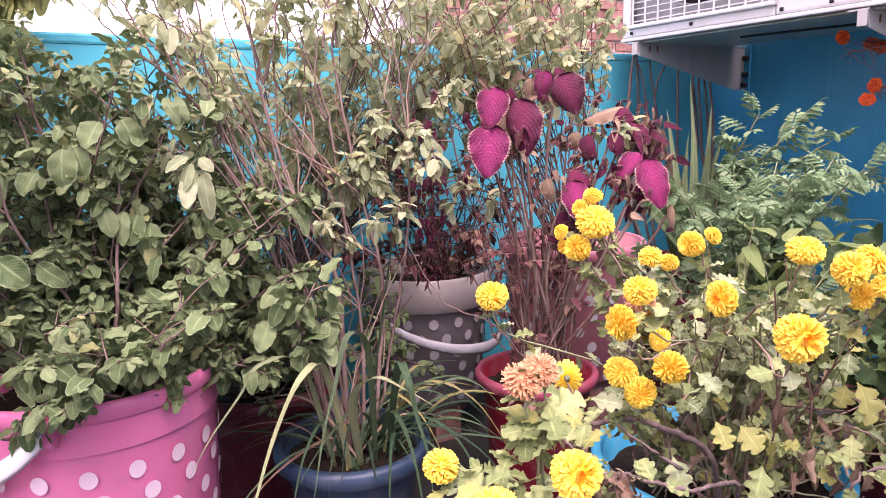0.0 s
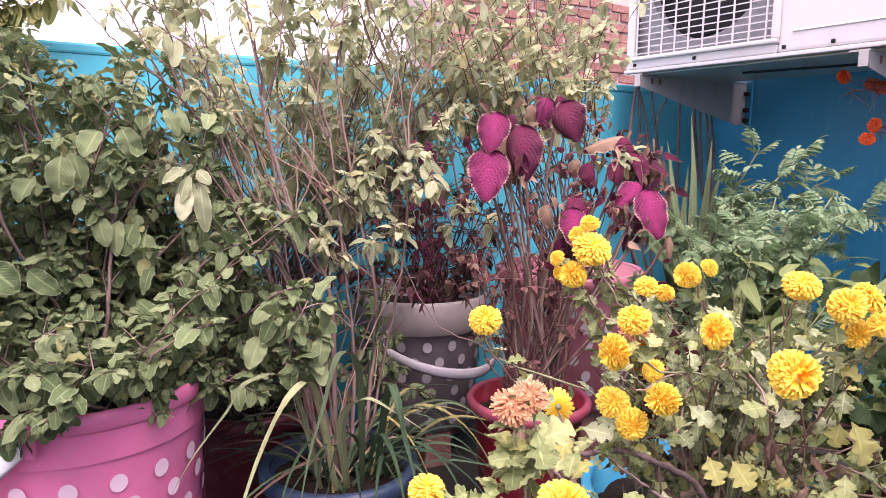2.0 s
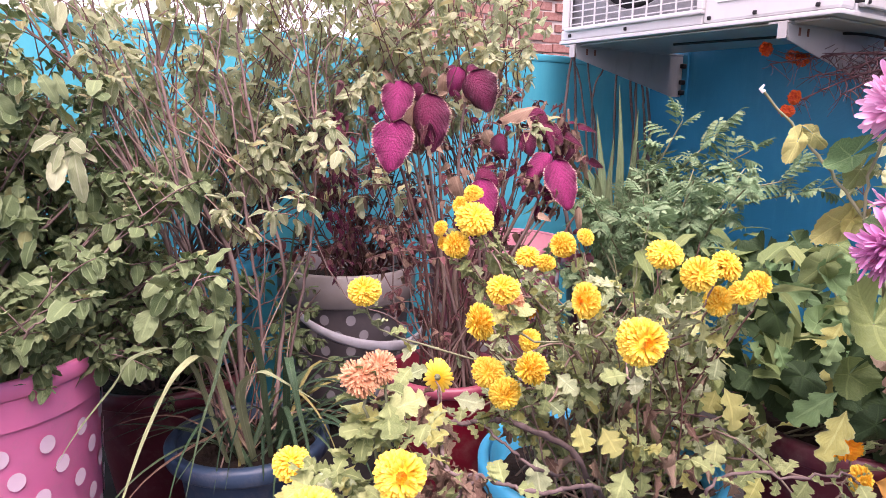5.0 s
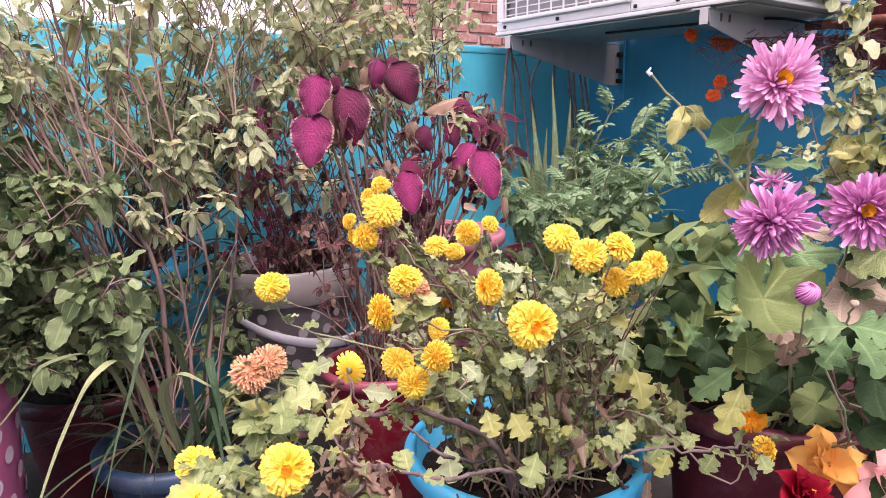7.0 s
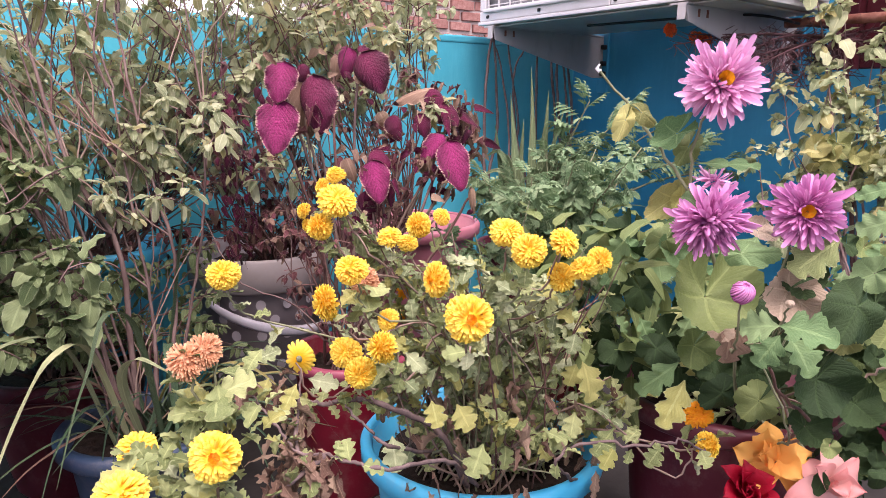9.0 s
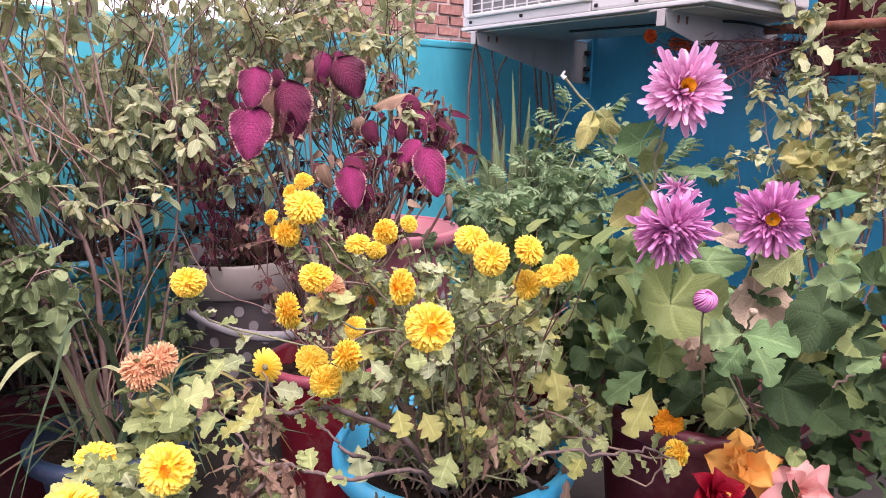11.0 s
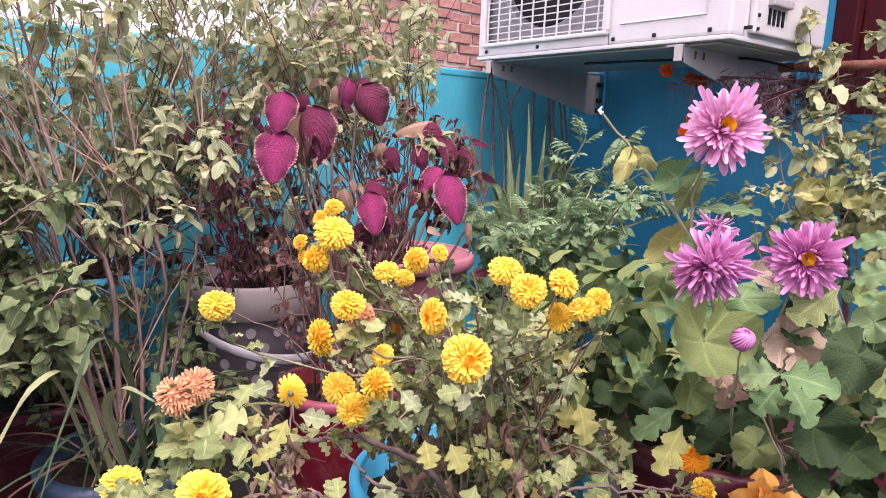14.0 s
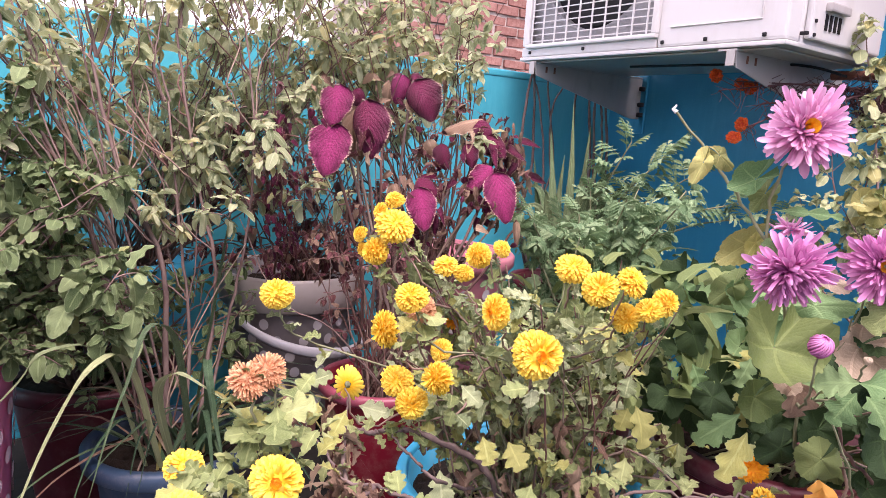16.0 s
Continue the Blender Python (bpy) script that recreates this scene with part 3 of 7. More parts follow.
def wall_bracket(y):
    """A folded sheet-steel cantilever bracket: tapering web, top flange, wall plate with bolts."""
    ob = thing("wall_bracket", (WALL_X, y, AZ + 0.0035), "painted steel wall bracket with rust stains", "bracket", "air conditioner brackets")
    L = WALL_X - AX + 0.002
    bm = bmesh.new()
    pts = [(-L, -0.012), (-0.012, -0.012), (-0.012, -0.150), (-0.06, -0.150), (-L + 0.01, -0.048)]
    lo = [bm.verts.new((x, -0.002, z)) for x, z in pts]
    hi = [bm.verts.new((x, 0.002, z)) for x, z in pts]
    bm.faces.new(lo)
    bm.faces.new(hi[::-1])
    for i in range(5):
        bm.faces.new((lo[i], hi[i], hi[(i + 1) % 5], lo[(i + 1) % 5]))
    bmesh.ops.recalc_face_normals(bm, faces=bm.faces)
    part("web", bm_mesh("web", bm, GREYSTEEL), ob)
    part("flange", box_mesh("flange", (-L, -0.004, -0.011), (-0.013, 0.045, -0.006), GREYSTEEL, 0.001), ob)
    part("end_cap", box_mesh("end_cap", (-L - 0.004, -0.002, -0.045), (-L - 0.0005, 0.020, -0.007), GREYSTEEL, 0.001), ob)
    plate = part("wall_plate", box_mesh("wall_plate", (-0.010, -0.022, -0.20), (0.0, 0.022, 0.01), TEAL, 0.002), ob, "wall plate painted over in turquoise")
    for z in (-0.045, -0.10, -0.135):
        part("bolt", bm_mesh("bolt", box_bm((-0.03, -0.019, z - 0.008), (-0.009, -0.004, z + 0.008)), DARK, True, 0.004), plate, "dark bolt head")
    for k, x in enumerate((-L + 0.05, -L + 0.085)):
        part("rust_slot", box_mesh("rust_slot", (x - 0.004, -0.0032, -0.036), (x + 0.004, -0.0022, -0.018), RUST), ob, "rusty slot")
    return ob


wall_bracket(1.555)
wall_bracket(0.872)
pipe = thing("drain_pipe", (WALL_X, 0.0, 0), "rusty maroon iron pipe along the wall", "pipe")
c = Cloud()
c.tube([(-0.13, 0.84, 0.995), (-0.13, 0.6, 0.992), (-0.13, 0.3, 0.99), (-0.13, -0.3, 0.985)], 0.012, 0.012, 14)
part("tube", c.mesh("tube", RUST), pipe)
c = Cloud()
c.tube([(0.0, 0.45, 0.991), (-0.115, 0.45, 0.991)], 0.006, 0.006, 8)
part("clip", c.mesh("clip", RUST), pipe)
cable = thing("cable", (AX + 0.05, AY0 + 0.3, AZ), "black insulated cable under the air conditioner", "cable")
c = Cloud()
c.tube(through_points([(0.10, 0.25, -0.012), (0.12, 0.0, -0.014), (0.2, -0.2, -0.013), (0.35, -0.26, -0.03), (0.47, -0.27, -0.03)]), 0.0035, 0.0035, 8)
part("wire", c.mesh("wire", DARK), cable)

# ---- pots and buckets ----
def soil_of(pot, r, z):
    n, m = 14, 40
    s, a = np.meshgrid(np.linspace(0.02, 1, n), np.linspace(0, 2 * math.pi, m, endpoint=False), indexing="ij")
    V = np.stack([r * s * np.cos(a), r * s * np.sin(a), z + 0.008 * np.sin(9 * a + 5 * s) * (1 - s) + rng.uniform(-0.004, 0.006, s.shape)], -1).reshape(-1, 3)
    F = np.array([(i * m + j, i * m + (j + 1) % m, (i + 1) * m + (j + 1) % m, (i + 1) * m + j) for i in range(n - 1) for j in range(m)])
    part("soil", mesh_of("soil", V, F, np.zeros((len(V), 2)), SOIL), pot, "dark crumbly soil")


def dot_mesh(r, mat):
    a = np.linspace(0, 2 * math.pi, 17)[:-1]
    V = np.concatenate([np.zeros((1, 3)), np.stack([r * np.cos(a), 1.15 * r * np.sin(a), np.zeros(16)], 1)])
    F = np.array([(0, 1 + j, 1 + (j + 1) % 16, 1 + (j + 2) % 16) for j in range(0, 16, 2)])
    return mesh_of("dot", V, F, np.zeros((17, 2)), mat, False)


def pot(name, place, r, h, r_low, mat, rim_mat, label, group="plant pots", band=0.028, rim_out=0.012, dots=None, soil=0.05, print_mat=None):
    """A round plastic pot with a rolled rim, wall thickness and soil."""
    ob = thing(name, place, label, "bucket" if "bucket" in name else "pot", group)
    k = (r - r_low) / h
    zb = h - band
    V, F, U = lathe([(r_low - 0.03, 0.0), (r_low - 0.004, 0.0), (r_low, 0.006), (r - k * band - 0.004, zb - 0.002), (r - k * band - 0.002, zb + 0.004),
                     (r - 0.007, h - 0.004), (r - k * h * 0.5 - 0.007, h * 0.5), (r_low - 0.006, 0.012), (0.01, 0.012)])
    part("body", mesh_of("body", V, F, U, mat), ob)
    o = rim_out
    V, F, U = lathe([(r - k * band - 0.003, zb), (r + o - 0.004, zb), (r + o, zb + 0.004), (r + o + 0.001, h - 0.005), (r + o - 0.003, h), (r - 0.002, h + 0.001), (r - 0.005, h - 0.003), (r - 0.006, zb)])
    part("rim", mesh_of("rim", V, F, U, rim_mat), ob)
    soil_of(ob, r - k * soil - 0.006, h - soil)
    if dots:
        rd, step, z0, rows = dots
        dm = dot_mesh(rd, print_mat or DOTS)
        for j in range(rows):
            z = z0 - j * step * 0.62
            if z < rd:
                break
            rr = r_low + k * z + 0.0012
            n = round(2 * math.pi * rr / step)
            for i in range(n):
                a = (i + 0.5 * (j % 2)) * 2 * math.pi / n
                d = part("dot", dm, ob, "", (rr * math.cos(a), rr * math.sin(a), z))
                out = Vector((math.cos(a), math.sin(a), -k)).normalized()
                d.rotation_euler = out.to_track_quat("Z", "Y").to_euler()
    return ob


def strap_handle(ob, r, z, turn, drop, mat, wide=0.0085):
    """A plastic strap handle that hangs down from two ears."""
    n = 22
    rows = []
    for i in range(n + 1):
        a = math.pi * i / n
        p = np.array([(r + 0.016) * math.cos(a), (r + 0.022) * math.sin(a), z - drop * math.sin(a) ** 0.8])
        q = Matrix.Rotation(turn, 3, "Z") @ Vector(p)
        out = unit((q.x, q.y, 0))
        w = wide + 0.003 * math.sin(a)
        up = np.array((0, 0, 1.0))
        c = np.array(q)
        rows.append([c - up * w, c - up * w * 0.6 + out * 0.005, c + up * w * 0.6 + out * 0.005, c + up * w, c])
    V = np.array(rows).reshape(-1, 3)
    F = np.array([(i * 5 + j, i * 5 + (j + 1) % 5, (i + 1) * 5 + (j + 1) % 5, (i + 1) * 5 + j) for i in range(n) for j in range(5)])
    part("handle", mesh_of("handle", V, F, np.zeros((len(V), 2)), mat), ob, "white plastic strap handle")
    for s in (0, math.pi):
        e = Matrix.Rotation(turn + s, 4, "Z")
        me = bm_mesh("ear", box_bm((r - 0.004, -0.013, z - 0.02), (r + 0.013, 0.013, z + 0.014)), ob.children[0].data.materials[0], False, 0.005)
        me.transform(e)
        part("ear", me, ob)


def brick_stand(x, y, h, n):
    for i in range(n):
        a = i * 2 * math.pi / n + 0.4
        st = thing("support_brick", (x + 0.075 * math.cos(a), y + 0.075 * math.sin(a), 0), "weathered red brick under a bucket", "brick", "support bricks")
        st.rotation_euler = (0, 0, a)
        part("brick", bm_mesh("brick", box_bm((-0.055, -0.035, 0), (0.055, 0.035, h)), BRICK, False, 0.004), st)


PB = (0.132, 1.115)
brick_stand(*PB, 0.11, 3)
pink_bucket = pot("bucket", (*PB, 0.11), 0.178, 0.33, 0.160, PINK, PINK, "bright pink plastic bucket with white polka dots", "buckets", 0.026, 0.006, (0.0115, 0.062, 0.225, 7), 0.055)
V, F, U = lathe([(0.1740, 0.2600), (0.1756, 0.2602), (0.1757, 0.2606), (0.1774, 0.3030), (0.1774, 0.3036), (0.175, 0.3040)])
part("band", mesh_of("band", V, F, U, PINK), pink_bucket)
strap_handle(pink_bucket, 0.184, 0.305, radians(68), 0.13, HANDLE, 0.015)

blue_pot = pot("plant_pot", (0.529, 1.073, 0), 0.128, 0.229, 0.095, BLUE, BLUE, "slate blue plastic plant pot with rolled rim", band=0.03, rim_out=0.013, soil=0.03)
maroon_pot = pot("plant_pot", (0.46, 1.40, 0), 0.16, 0.262, 0.115, MAROON, MAROON, "faded maroon plastic plant pot", band=0.03, rim_out=0.014, soil=0.03)
teal_pot = pot("plant_pot", (0.56, 1.545, 0.0), 0.135, 0.46, 0.11, SKYBLUE, SKYBLUE, "tall light blue plastic tub against the wall", band=0.035, rim_out=0.01, soil=0.04)
GB = (0.92, 1.492)
brick_stand(*GB, 0.094, 3)
grey_bucket = pot("bucket", (*GB, 0.094), 0.168, 0.33, 0.140, GREY, BEIGE, "mauve grey plastic bucket with white polka dots", "buckets", 0.080, 0.005, (0.0115, 0.062, 0.222, 7), 0.05, DULLDOTS)
strap_handle(grey_bucket, 0.170, 0.232, radians(-150), 0.080, GREYHANDLE, 0.011)
RB = (1.222, 1.275)
brick_stand(*RB, 0.165, 3)
rose_bucket = pot("bucket", (*RB, 0.165), 0.172, 0.33, 0.145, ROSE, ROSE, "dusty rose plastic bucket with white polka dots", "buckets", 0.03, 0.008, (0.0115, 0.062, 0.25, 7), 0.05, DULLDOTS)
rose_pot = pot("plant_pot", (0.92, 1.034, 0), 0.116, 0.292, 0.088, RED, ROSERIM, "crimson plastic plant pot with a faded rose rim", band=0.022, rim_out=0.008, soil=0.04)
turq_pot = pot("plant_pot", (0.885, 0.574, 0), 0.166, 0.31, 0.120, SKYBLUE, SKYBLUE, "turquoise plastic plant pot", band=0.03, rim_out=0.010, soil=0.045)
fern_pot = pot("plant_pot", (1.165, 0.735, 0), 0.11, 0.39, 0.085, RED, MAROON, "red plastic plant pot with a maroon rim", band=0.025, rim_out=0.012, soil=0.04)
right_pot = pot("plant_pot", (1.235, 0.405, 0), 0.155, 0.36, 0.115, MAROON, MAROON, "dark maroon plastic plant pot", band=0.03, rim_out=0.013, soil=0.05)
aloe_pot = pot("plant_pot", (1.535, 1.19, 0), 0.11, 0.42, 0.09, MAROON, MAROON, "maroon plastic plant pot in the corner", band=0.03, rim_out=0.012, soil=0.04)
shrub_pot = pot("plant_pot", (1.93, 0.48, 0), 0.14, 0.30, 0.11, MAROON, MAROON, "maroon plastic plant pot by the house wall", band=0.03, rim_out=0.012, soil=0.04)

# ---- leaf and petal shapes, one unit long along x, facing z ----
def leaf_shape(prof, nu=6, nv=3, pet=0.14, fold=0.25, curl=0.25, shear=0.0, ripple=0.0, wave=3.0):
    step = np.linspace(0, 1, nu + 1) if nu > 20 else 0.5 - 0.5 * np.cos(math.pi * np.linspace(0, 1, nu + 1))
    s = np.concatenate([[0.0], step])
    u = np.concatenate([[0.0], pet + (1 - pet) * step])
    w = np.concatenate([[0.012], np.maximum([prof(x) for x in s[1:]], 0.012)])
    v = np.linspace(-1, 1, nv)
    S, Vv = np.meshgrid(s, v, indexing="ij")
    Uu, Wd = np.repeat(u[:, None], nv, 1), np.repeat(w[:, None], nv, 1)
    x = Uu + shear * np.abs(Vv) * Wd
    y = Vv * Wd
    z = fold * np.abs(y) - curl * Uu ** 2 + ripple * np.sin(wave * 6.28 * S) * np.abs(Vv) * np.sign(Vv + 0.01)
    P = np.stack([x, y, z], -1).reshape(-1, 3)
    F = np.array([(i * nv + j, (i + 1) * nv + j, (i + 1) * nv + j + 1, i * nv + j + 1) for i in range(len(s) - 1) for j in range(nv - 1)])
    edge = np.maximum(np.abs(Vv), np.clip((S - 0.86) / 0.12, 0, 1))
    return P, F, np.stack([S, edge], -1).reshape(-1, 2)


def ovate(k=0.30, p=0.75):
    return lambda s: k * max(0.0, math.sin(math.pi * min(1, s) ** p)) ** 0.55 if s < 1 else 0


def toothed(k, p, n, d):
    return lambda s: k * max(0, math.sin(math.pi * min(1, s) ** p)) ** 0.75 * (1 - d * ((s * n) % 1.0))


def scalloped(k, p, n, d):
    """Blunt oval with low rounded teeth."""
    return lambda s: k * max(0, math.sin(math.pi * min(1, s) ** p)) ** 0.5 * (1 - d * abs(math.cos(math.pi * n * s)))


def lobed(k):
    """Three pairs of rounded lobes and a broad blunt end lobe."""
    def prof(s):
        env = max(0, math.sin(math.pi * min(1, 0.04 + 0.96 * s ** 0.8))) ** 0.5
        return k * env * (0.42 + 0.58 * abs(math.sin(math.pi * (2.55 * s + 0.1))) ** 0.6) * (0.93 + 0.07 * math.cos(s * 60))
    return prof


def round_leaf(n=60, rings=5, scallop=0.06, cup=0.15, notch=0.16, wave=0.06):
    """A rounded leaf with a notched base and scalloped edge, its stalk joining at the origin."""
    a = np.linspace(-math.pi + notch, math.pi - notch, n + 1)
    r = np.linspace(0.03, 1, rings + 1)
    R, A = np.meshgrid(r, a, indexing="ij")
    lobes = np.abs(np.cos(2.5 * A)) ** 0.6 - 0.6
    edge = 0.56 * (1 + 0.1 * np.cos(A)) * (1 + (2.2 * scallop * lobes + 0.035 * np.cos(25 * A)) * R ** 2)
    x, y = 0.42 + R * edge * np.cos(A), R * edge * np.sin(A)
    z = cup * R ** 2 * 0.5 + wave * np.sin(4 * A + 0.7) * R ** 2 - 0.12 * x ** 2 + 0.10 * R * np.abs(np.sin(2.5 * A)) + 0.02 * R * np.sin(3 * A + 9 * R)
    P = np.stack([x, y, z], -1).reshape(-1, 3)
    m = n + 1
    F = np.array([(i * m + j, (i + 1) * m + j, (i + 1) * m + j + 1, i * m + j + 1) for i in range(rings) for j in range(n)])
    U = np.stack([R, R * np.abs(np.sin(2.5 * A))], -1).reshape(-1, 2)  # ribs spread like fingers from the stalk
    return P, F, U


def fern_shape(pairs=6, leaflet=None):
    """A feathery compound leaf: a stalk with pairs of toothed leaflets."""
    c = Cloud()
    c.tube([(0, 0, 0), (0.5, 0, 0.03), (1, 0, -0.08)], 0.012, 0.005, 4)
    for i in range(pairs):
        s = 0.22 + 0.74 * i / pairs
        L = 0.50 * math.sin(math.pi * (0.22 + 0.7 * i / pairs)) ** 0.7
        for side in (-1, 1):
            c.add(leaflet, basis((0.62, side * 0.8, -0.12), (0, 0, 1), side * 0.2), (s, 0, 0.03 - 0.1 * s * s), L)
    c.add(leaflet, basis((1, 0, -0.15)), (0.94, 0, -0.07), 0.3)
    return np.concatenate(c.V), np.concatenate(c.F), np.concatenate(c.U)


BASIL = [leaf_shape(scalloped(0.25 + 0.03 * i, 0.9, 4, 0.06), 8, 5, 0.13, f, cu, 0, rp, 1.5) for i, (f, cu, rp) in enumerate(((0.5, 0.35, 0.03), (0.25, 0.6, 0.04), (0.75, 0.25, 0.03), (-0.3, 0.8, 0.04)))]
BASIL_NEAR = [leaf_shape(scalloped(0.33 + 0.03 * i, 0.85, 5, 0.10), 18, 5, 0.13, f, cu, 0.08, rp, 2.5) for i, (f, cu, rp) in enumerate(((0.35, 0.35, 0.05), (-0.25, 0.6, 0.04), (0.6, 0.2, 0.05), (0.1, 0.9, 0.06)))]


def coleus_shape(k, side_fold, curl, twist):
    """An ovate leaf with beaded teeth, puckered between its veins, whose halves fold down unevenly."""
    nu, nv = 80, 13
    s, v = np.linspace(0, 1, nu + 1), np.linspace(-1, 1, nv)
    S, W = np.meshgrid(s, v, indexing="ij")
    half = k * np.sin(math.pi * np.clip(S, 0, 1) ** 0.56) ** 0.62 + 0.01
    half = half * (1 + 0.035 * np.cos(2 * math.pi * 16 * S) * (np.abs(W) > 0.9))
    fold = np.where(W < 0, side_fold[0], side_fold[1])
    y, drop = half * W * np.cos(fold * np.abs(W)), -half * np.abs(W) * np.sin(fold * np.abs(W))
    pucker = 0.022 * np.abs(np.sin(math.pi * (8 * S - 3.2 * np.abs(W)))) * (1 - W ** 4) * np.sin(math.pi * S) ** 0.4
    x = S + 0.10 * np.abs(W) * half
    z = drop + pucker - curl * S ** 2.2 + twist * W * S * 0.3 + 0.05 * np.sin(19 * S + 2 * W) * np.abs(W) ** 4 + 0.07 * np.abs(W) ** 5 + 0.05 * np.abs(W) * np.sin(math.pi * S)
    P = np.stack([x, y, z], -1).reshape(-1, 3)
    F = np.array([(i * nv + j, (i + 1) * nv + j, (i + 1) * nv + j + 1, i * nv + j + 1) for i in range(nu) for j in range(nv - 1)])
    return P, F, np.stack([S, np.maximum(np.abs(W), np.clip((S - 0.9) / 0.1, 0, 1))], -1).reshape(-1, 2)


COLEUS_BIG = [coleus_shape(0.47, (0.25, 0.4), 0.20, 0.15), coleus_shape(0.52, (1.0, 0.4), 0.40, -0.2), coleus_shape(0.50, (0.4, 1.1), 0.45, 0.2), coleus_shape(0.50, (0.6, 0.6), 0.5, 0.0)]
COLEUS_SMALL = [leaf_shape(ovate(0.33, 0.6), 6, 3, 0.12, f, cu, 0, 0.04, 2) for f, cu in ((0.3, 0.4), (-0.2, 0.7), (0.6, 0.9))]
MUM = [leaf_shape(lobed(0.40 + 0.04 * i), 26, 5, 0.14, f, cu, 0.28, 0.05, 2.5) for i, (f, cu) in enumerate(((0.2, 0.3), (0.35, 0.5), (0.05, 0.15)))]
ROUND = [round_leaf(cup=c, wave=w, scallop=s) for c, w, s in ((0.25, 0.12, 0.08), (-0.45, 0.16, 0.11), (0.6, 0.16, 0.07))]
LANCE = [leaf_shape(ovate(0.17, 0.6), 7, 3, 0.08, f, cu, 0, 0.02, 2) for f, cu in ((0.4, 0.4), (0.2, 0.7))]
FERN = [fern_shape(n, leaf_shape(toothed(0.30, 0.6, 4, 0.55), 21, 3, 0.05, 0.25, cu, 0.6)) for n, cu in ((3, 0.3), (4, 0.5), (5, 0.35))]
CRUMPLED = [leaf_shape(lobed(0.30), 12, 5, 0.14, f, cu, 0.3, 0.10, 4) for f, cu in ((0.9, 0.9), (-0.7, 1.1), (1.2, 0.5))]


class Foliage:
    """Leaves of one plant: the ones on the terrace side stand singly, the rest are joined."""

    def __init__(self, ob, name, shapes, mat, singles):
        self.ob, self.name, self.shapes, self.mat, self.singles, self.rows = ob, name, shapes, mat, singles, []
        self.base, self.bar = np.array(ob.location), None

    def leaf(self, pos, d, size, up=(0, 0, 1), roll=0.0):
        if not self.bar or not self.bar(pos):
            self.rows.append((np.asarray(pos, float), basis(d, up, roll), size, int(rng.integers(len(self.shapes)))))

    def finish(self):
        rows = sorted(self.rows, key=lambda r: 0.5 * r[0][0] + 0.86 * r[0][1])
        meshes = [mesh_of(self.name, *s, self.mat) for s in self.shapes]
        for pos, B, size, k in rows[:self.singles]:
            ob = part(self.name, meshes[k], self.ob, "", Vector(pos - self.base))
            ob.rotation_euler = Matrix(B.tolist()).to_euler()
            ob.scale = (size, size, size)
        if rows[self.singles:]:
            c = Cloud()
            for pos, B, size, k in rows[self.singles:]:
                c.add(self.shapes[k], B, pos - self.base, size)
            tagged(part("foliage", c.mesh("foliage", self.mat), self.ob), kind="stuff")


def set_leaf(ob, me, base, tip, width, label="", roll=0.0, name="leaf"):
    """One leaf from its stalk end to its tip, its face turned to the open side of the terrace."""
    base, d = np.asarray(base, float), np.asarray(tip, float) - np.asarray(base, float)
    p = part(name, me, ob, label, Vector(base - np.array(ob.location)))
    p.rotation_euler = Matrix(basis(d, np.array((-0.5, -0.75, 0.55)), roll).tolist()).to_euler()
    L = np.linalg.norm(d)
    ys = [v.co.y for v in me.vertices]
    p.scale = (L, width / (max(ys) - min(ys)), 0.5 * (L + width))
    return p


def stick(ob, pts, r0, r1, mat, name="stem", sides=7, wobble=0.08):
    c = Cloud()
    pts = np.array(pts, float) - np.array(ob.location)
    if len(pts) > 4:
        pts[1:-1] += rng.normal(0, min(0.0009 if r0 > 0.0025 else 0.0016, 0.08 * np.linalg.norm(pts[1] - pts[0])), (len(pts) - 2, 3))
    c.tube(pts, r0, r1, sides, wobble)
    return part(name, c.mesh(name, mat), ob)


def jitter(a):
    return rng.uniform(-a, a, 3)


def sprig(twigs, fol, p, d, length, nodes, size, droop=0.1, spread=0.9, base=None, bare=0.25, thick=0.0013):
    """A twig with opposite pairs of leaves that get smaller towards its tip."""
    p, d = np.asarray(p, float), unit(d)
    pts = curve(p, p + d * length + np.array((0, 0, -droop * length)), 0.12 * length, rng.uniform(-0.1, 0.1) * length, 5)
    twigs.tube(pts - base, thick, thick * 0.5, 4)
    turn = rng.uniform(0, 3.14)
    for i in range(nodes):
        s = bare + (1 - bare) * ((i + 0.5) / nodes) ** 0.6
        k = s * 5
        j = min(int(k), 4)
        q = pts[j] + (pts[j + 1] - pts[j]) * (k - j)
        tan = unit(pts[j + 1] - pts[j])
        B = basis(tan)
        az = turn + i * 1.571
        for side in (0, math.pi):
            o = math.cos(az + side) * B[:, 1] + math.sin(az + side) * B[:, 2]
            dd = unit(o * spread + tan * 0.45 + np.array((0, 0, -0.25)) + jitter(0.2))
            fol.leaf(q, dd, size * (1.2 - 0.6 * i / nodes) * rng.uniform(0.55, 1.3), roll=rng.uniform(-0.5, 0.5))
    for k in range(4):
        fol.leaf(pts[-1], unit(unit(pts[-1] - pts[-2]) + jitter(0.7)), size * rng.uniform(0.35, 0.6), roll=rng.uniform(-0.6, 0.6))


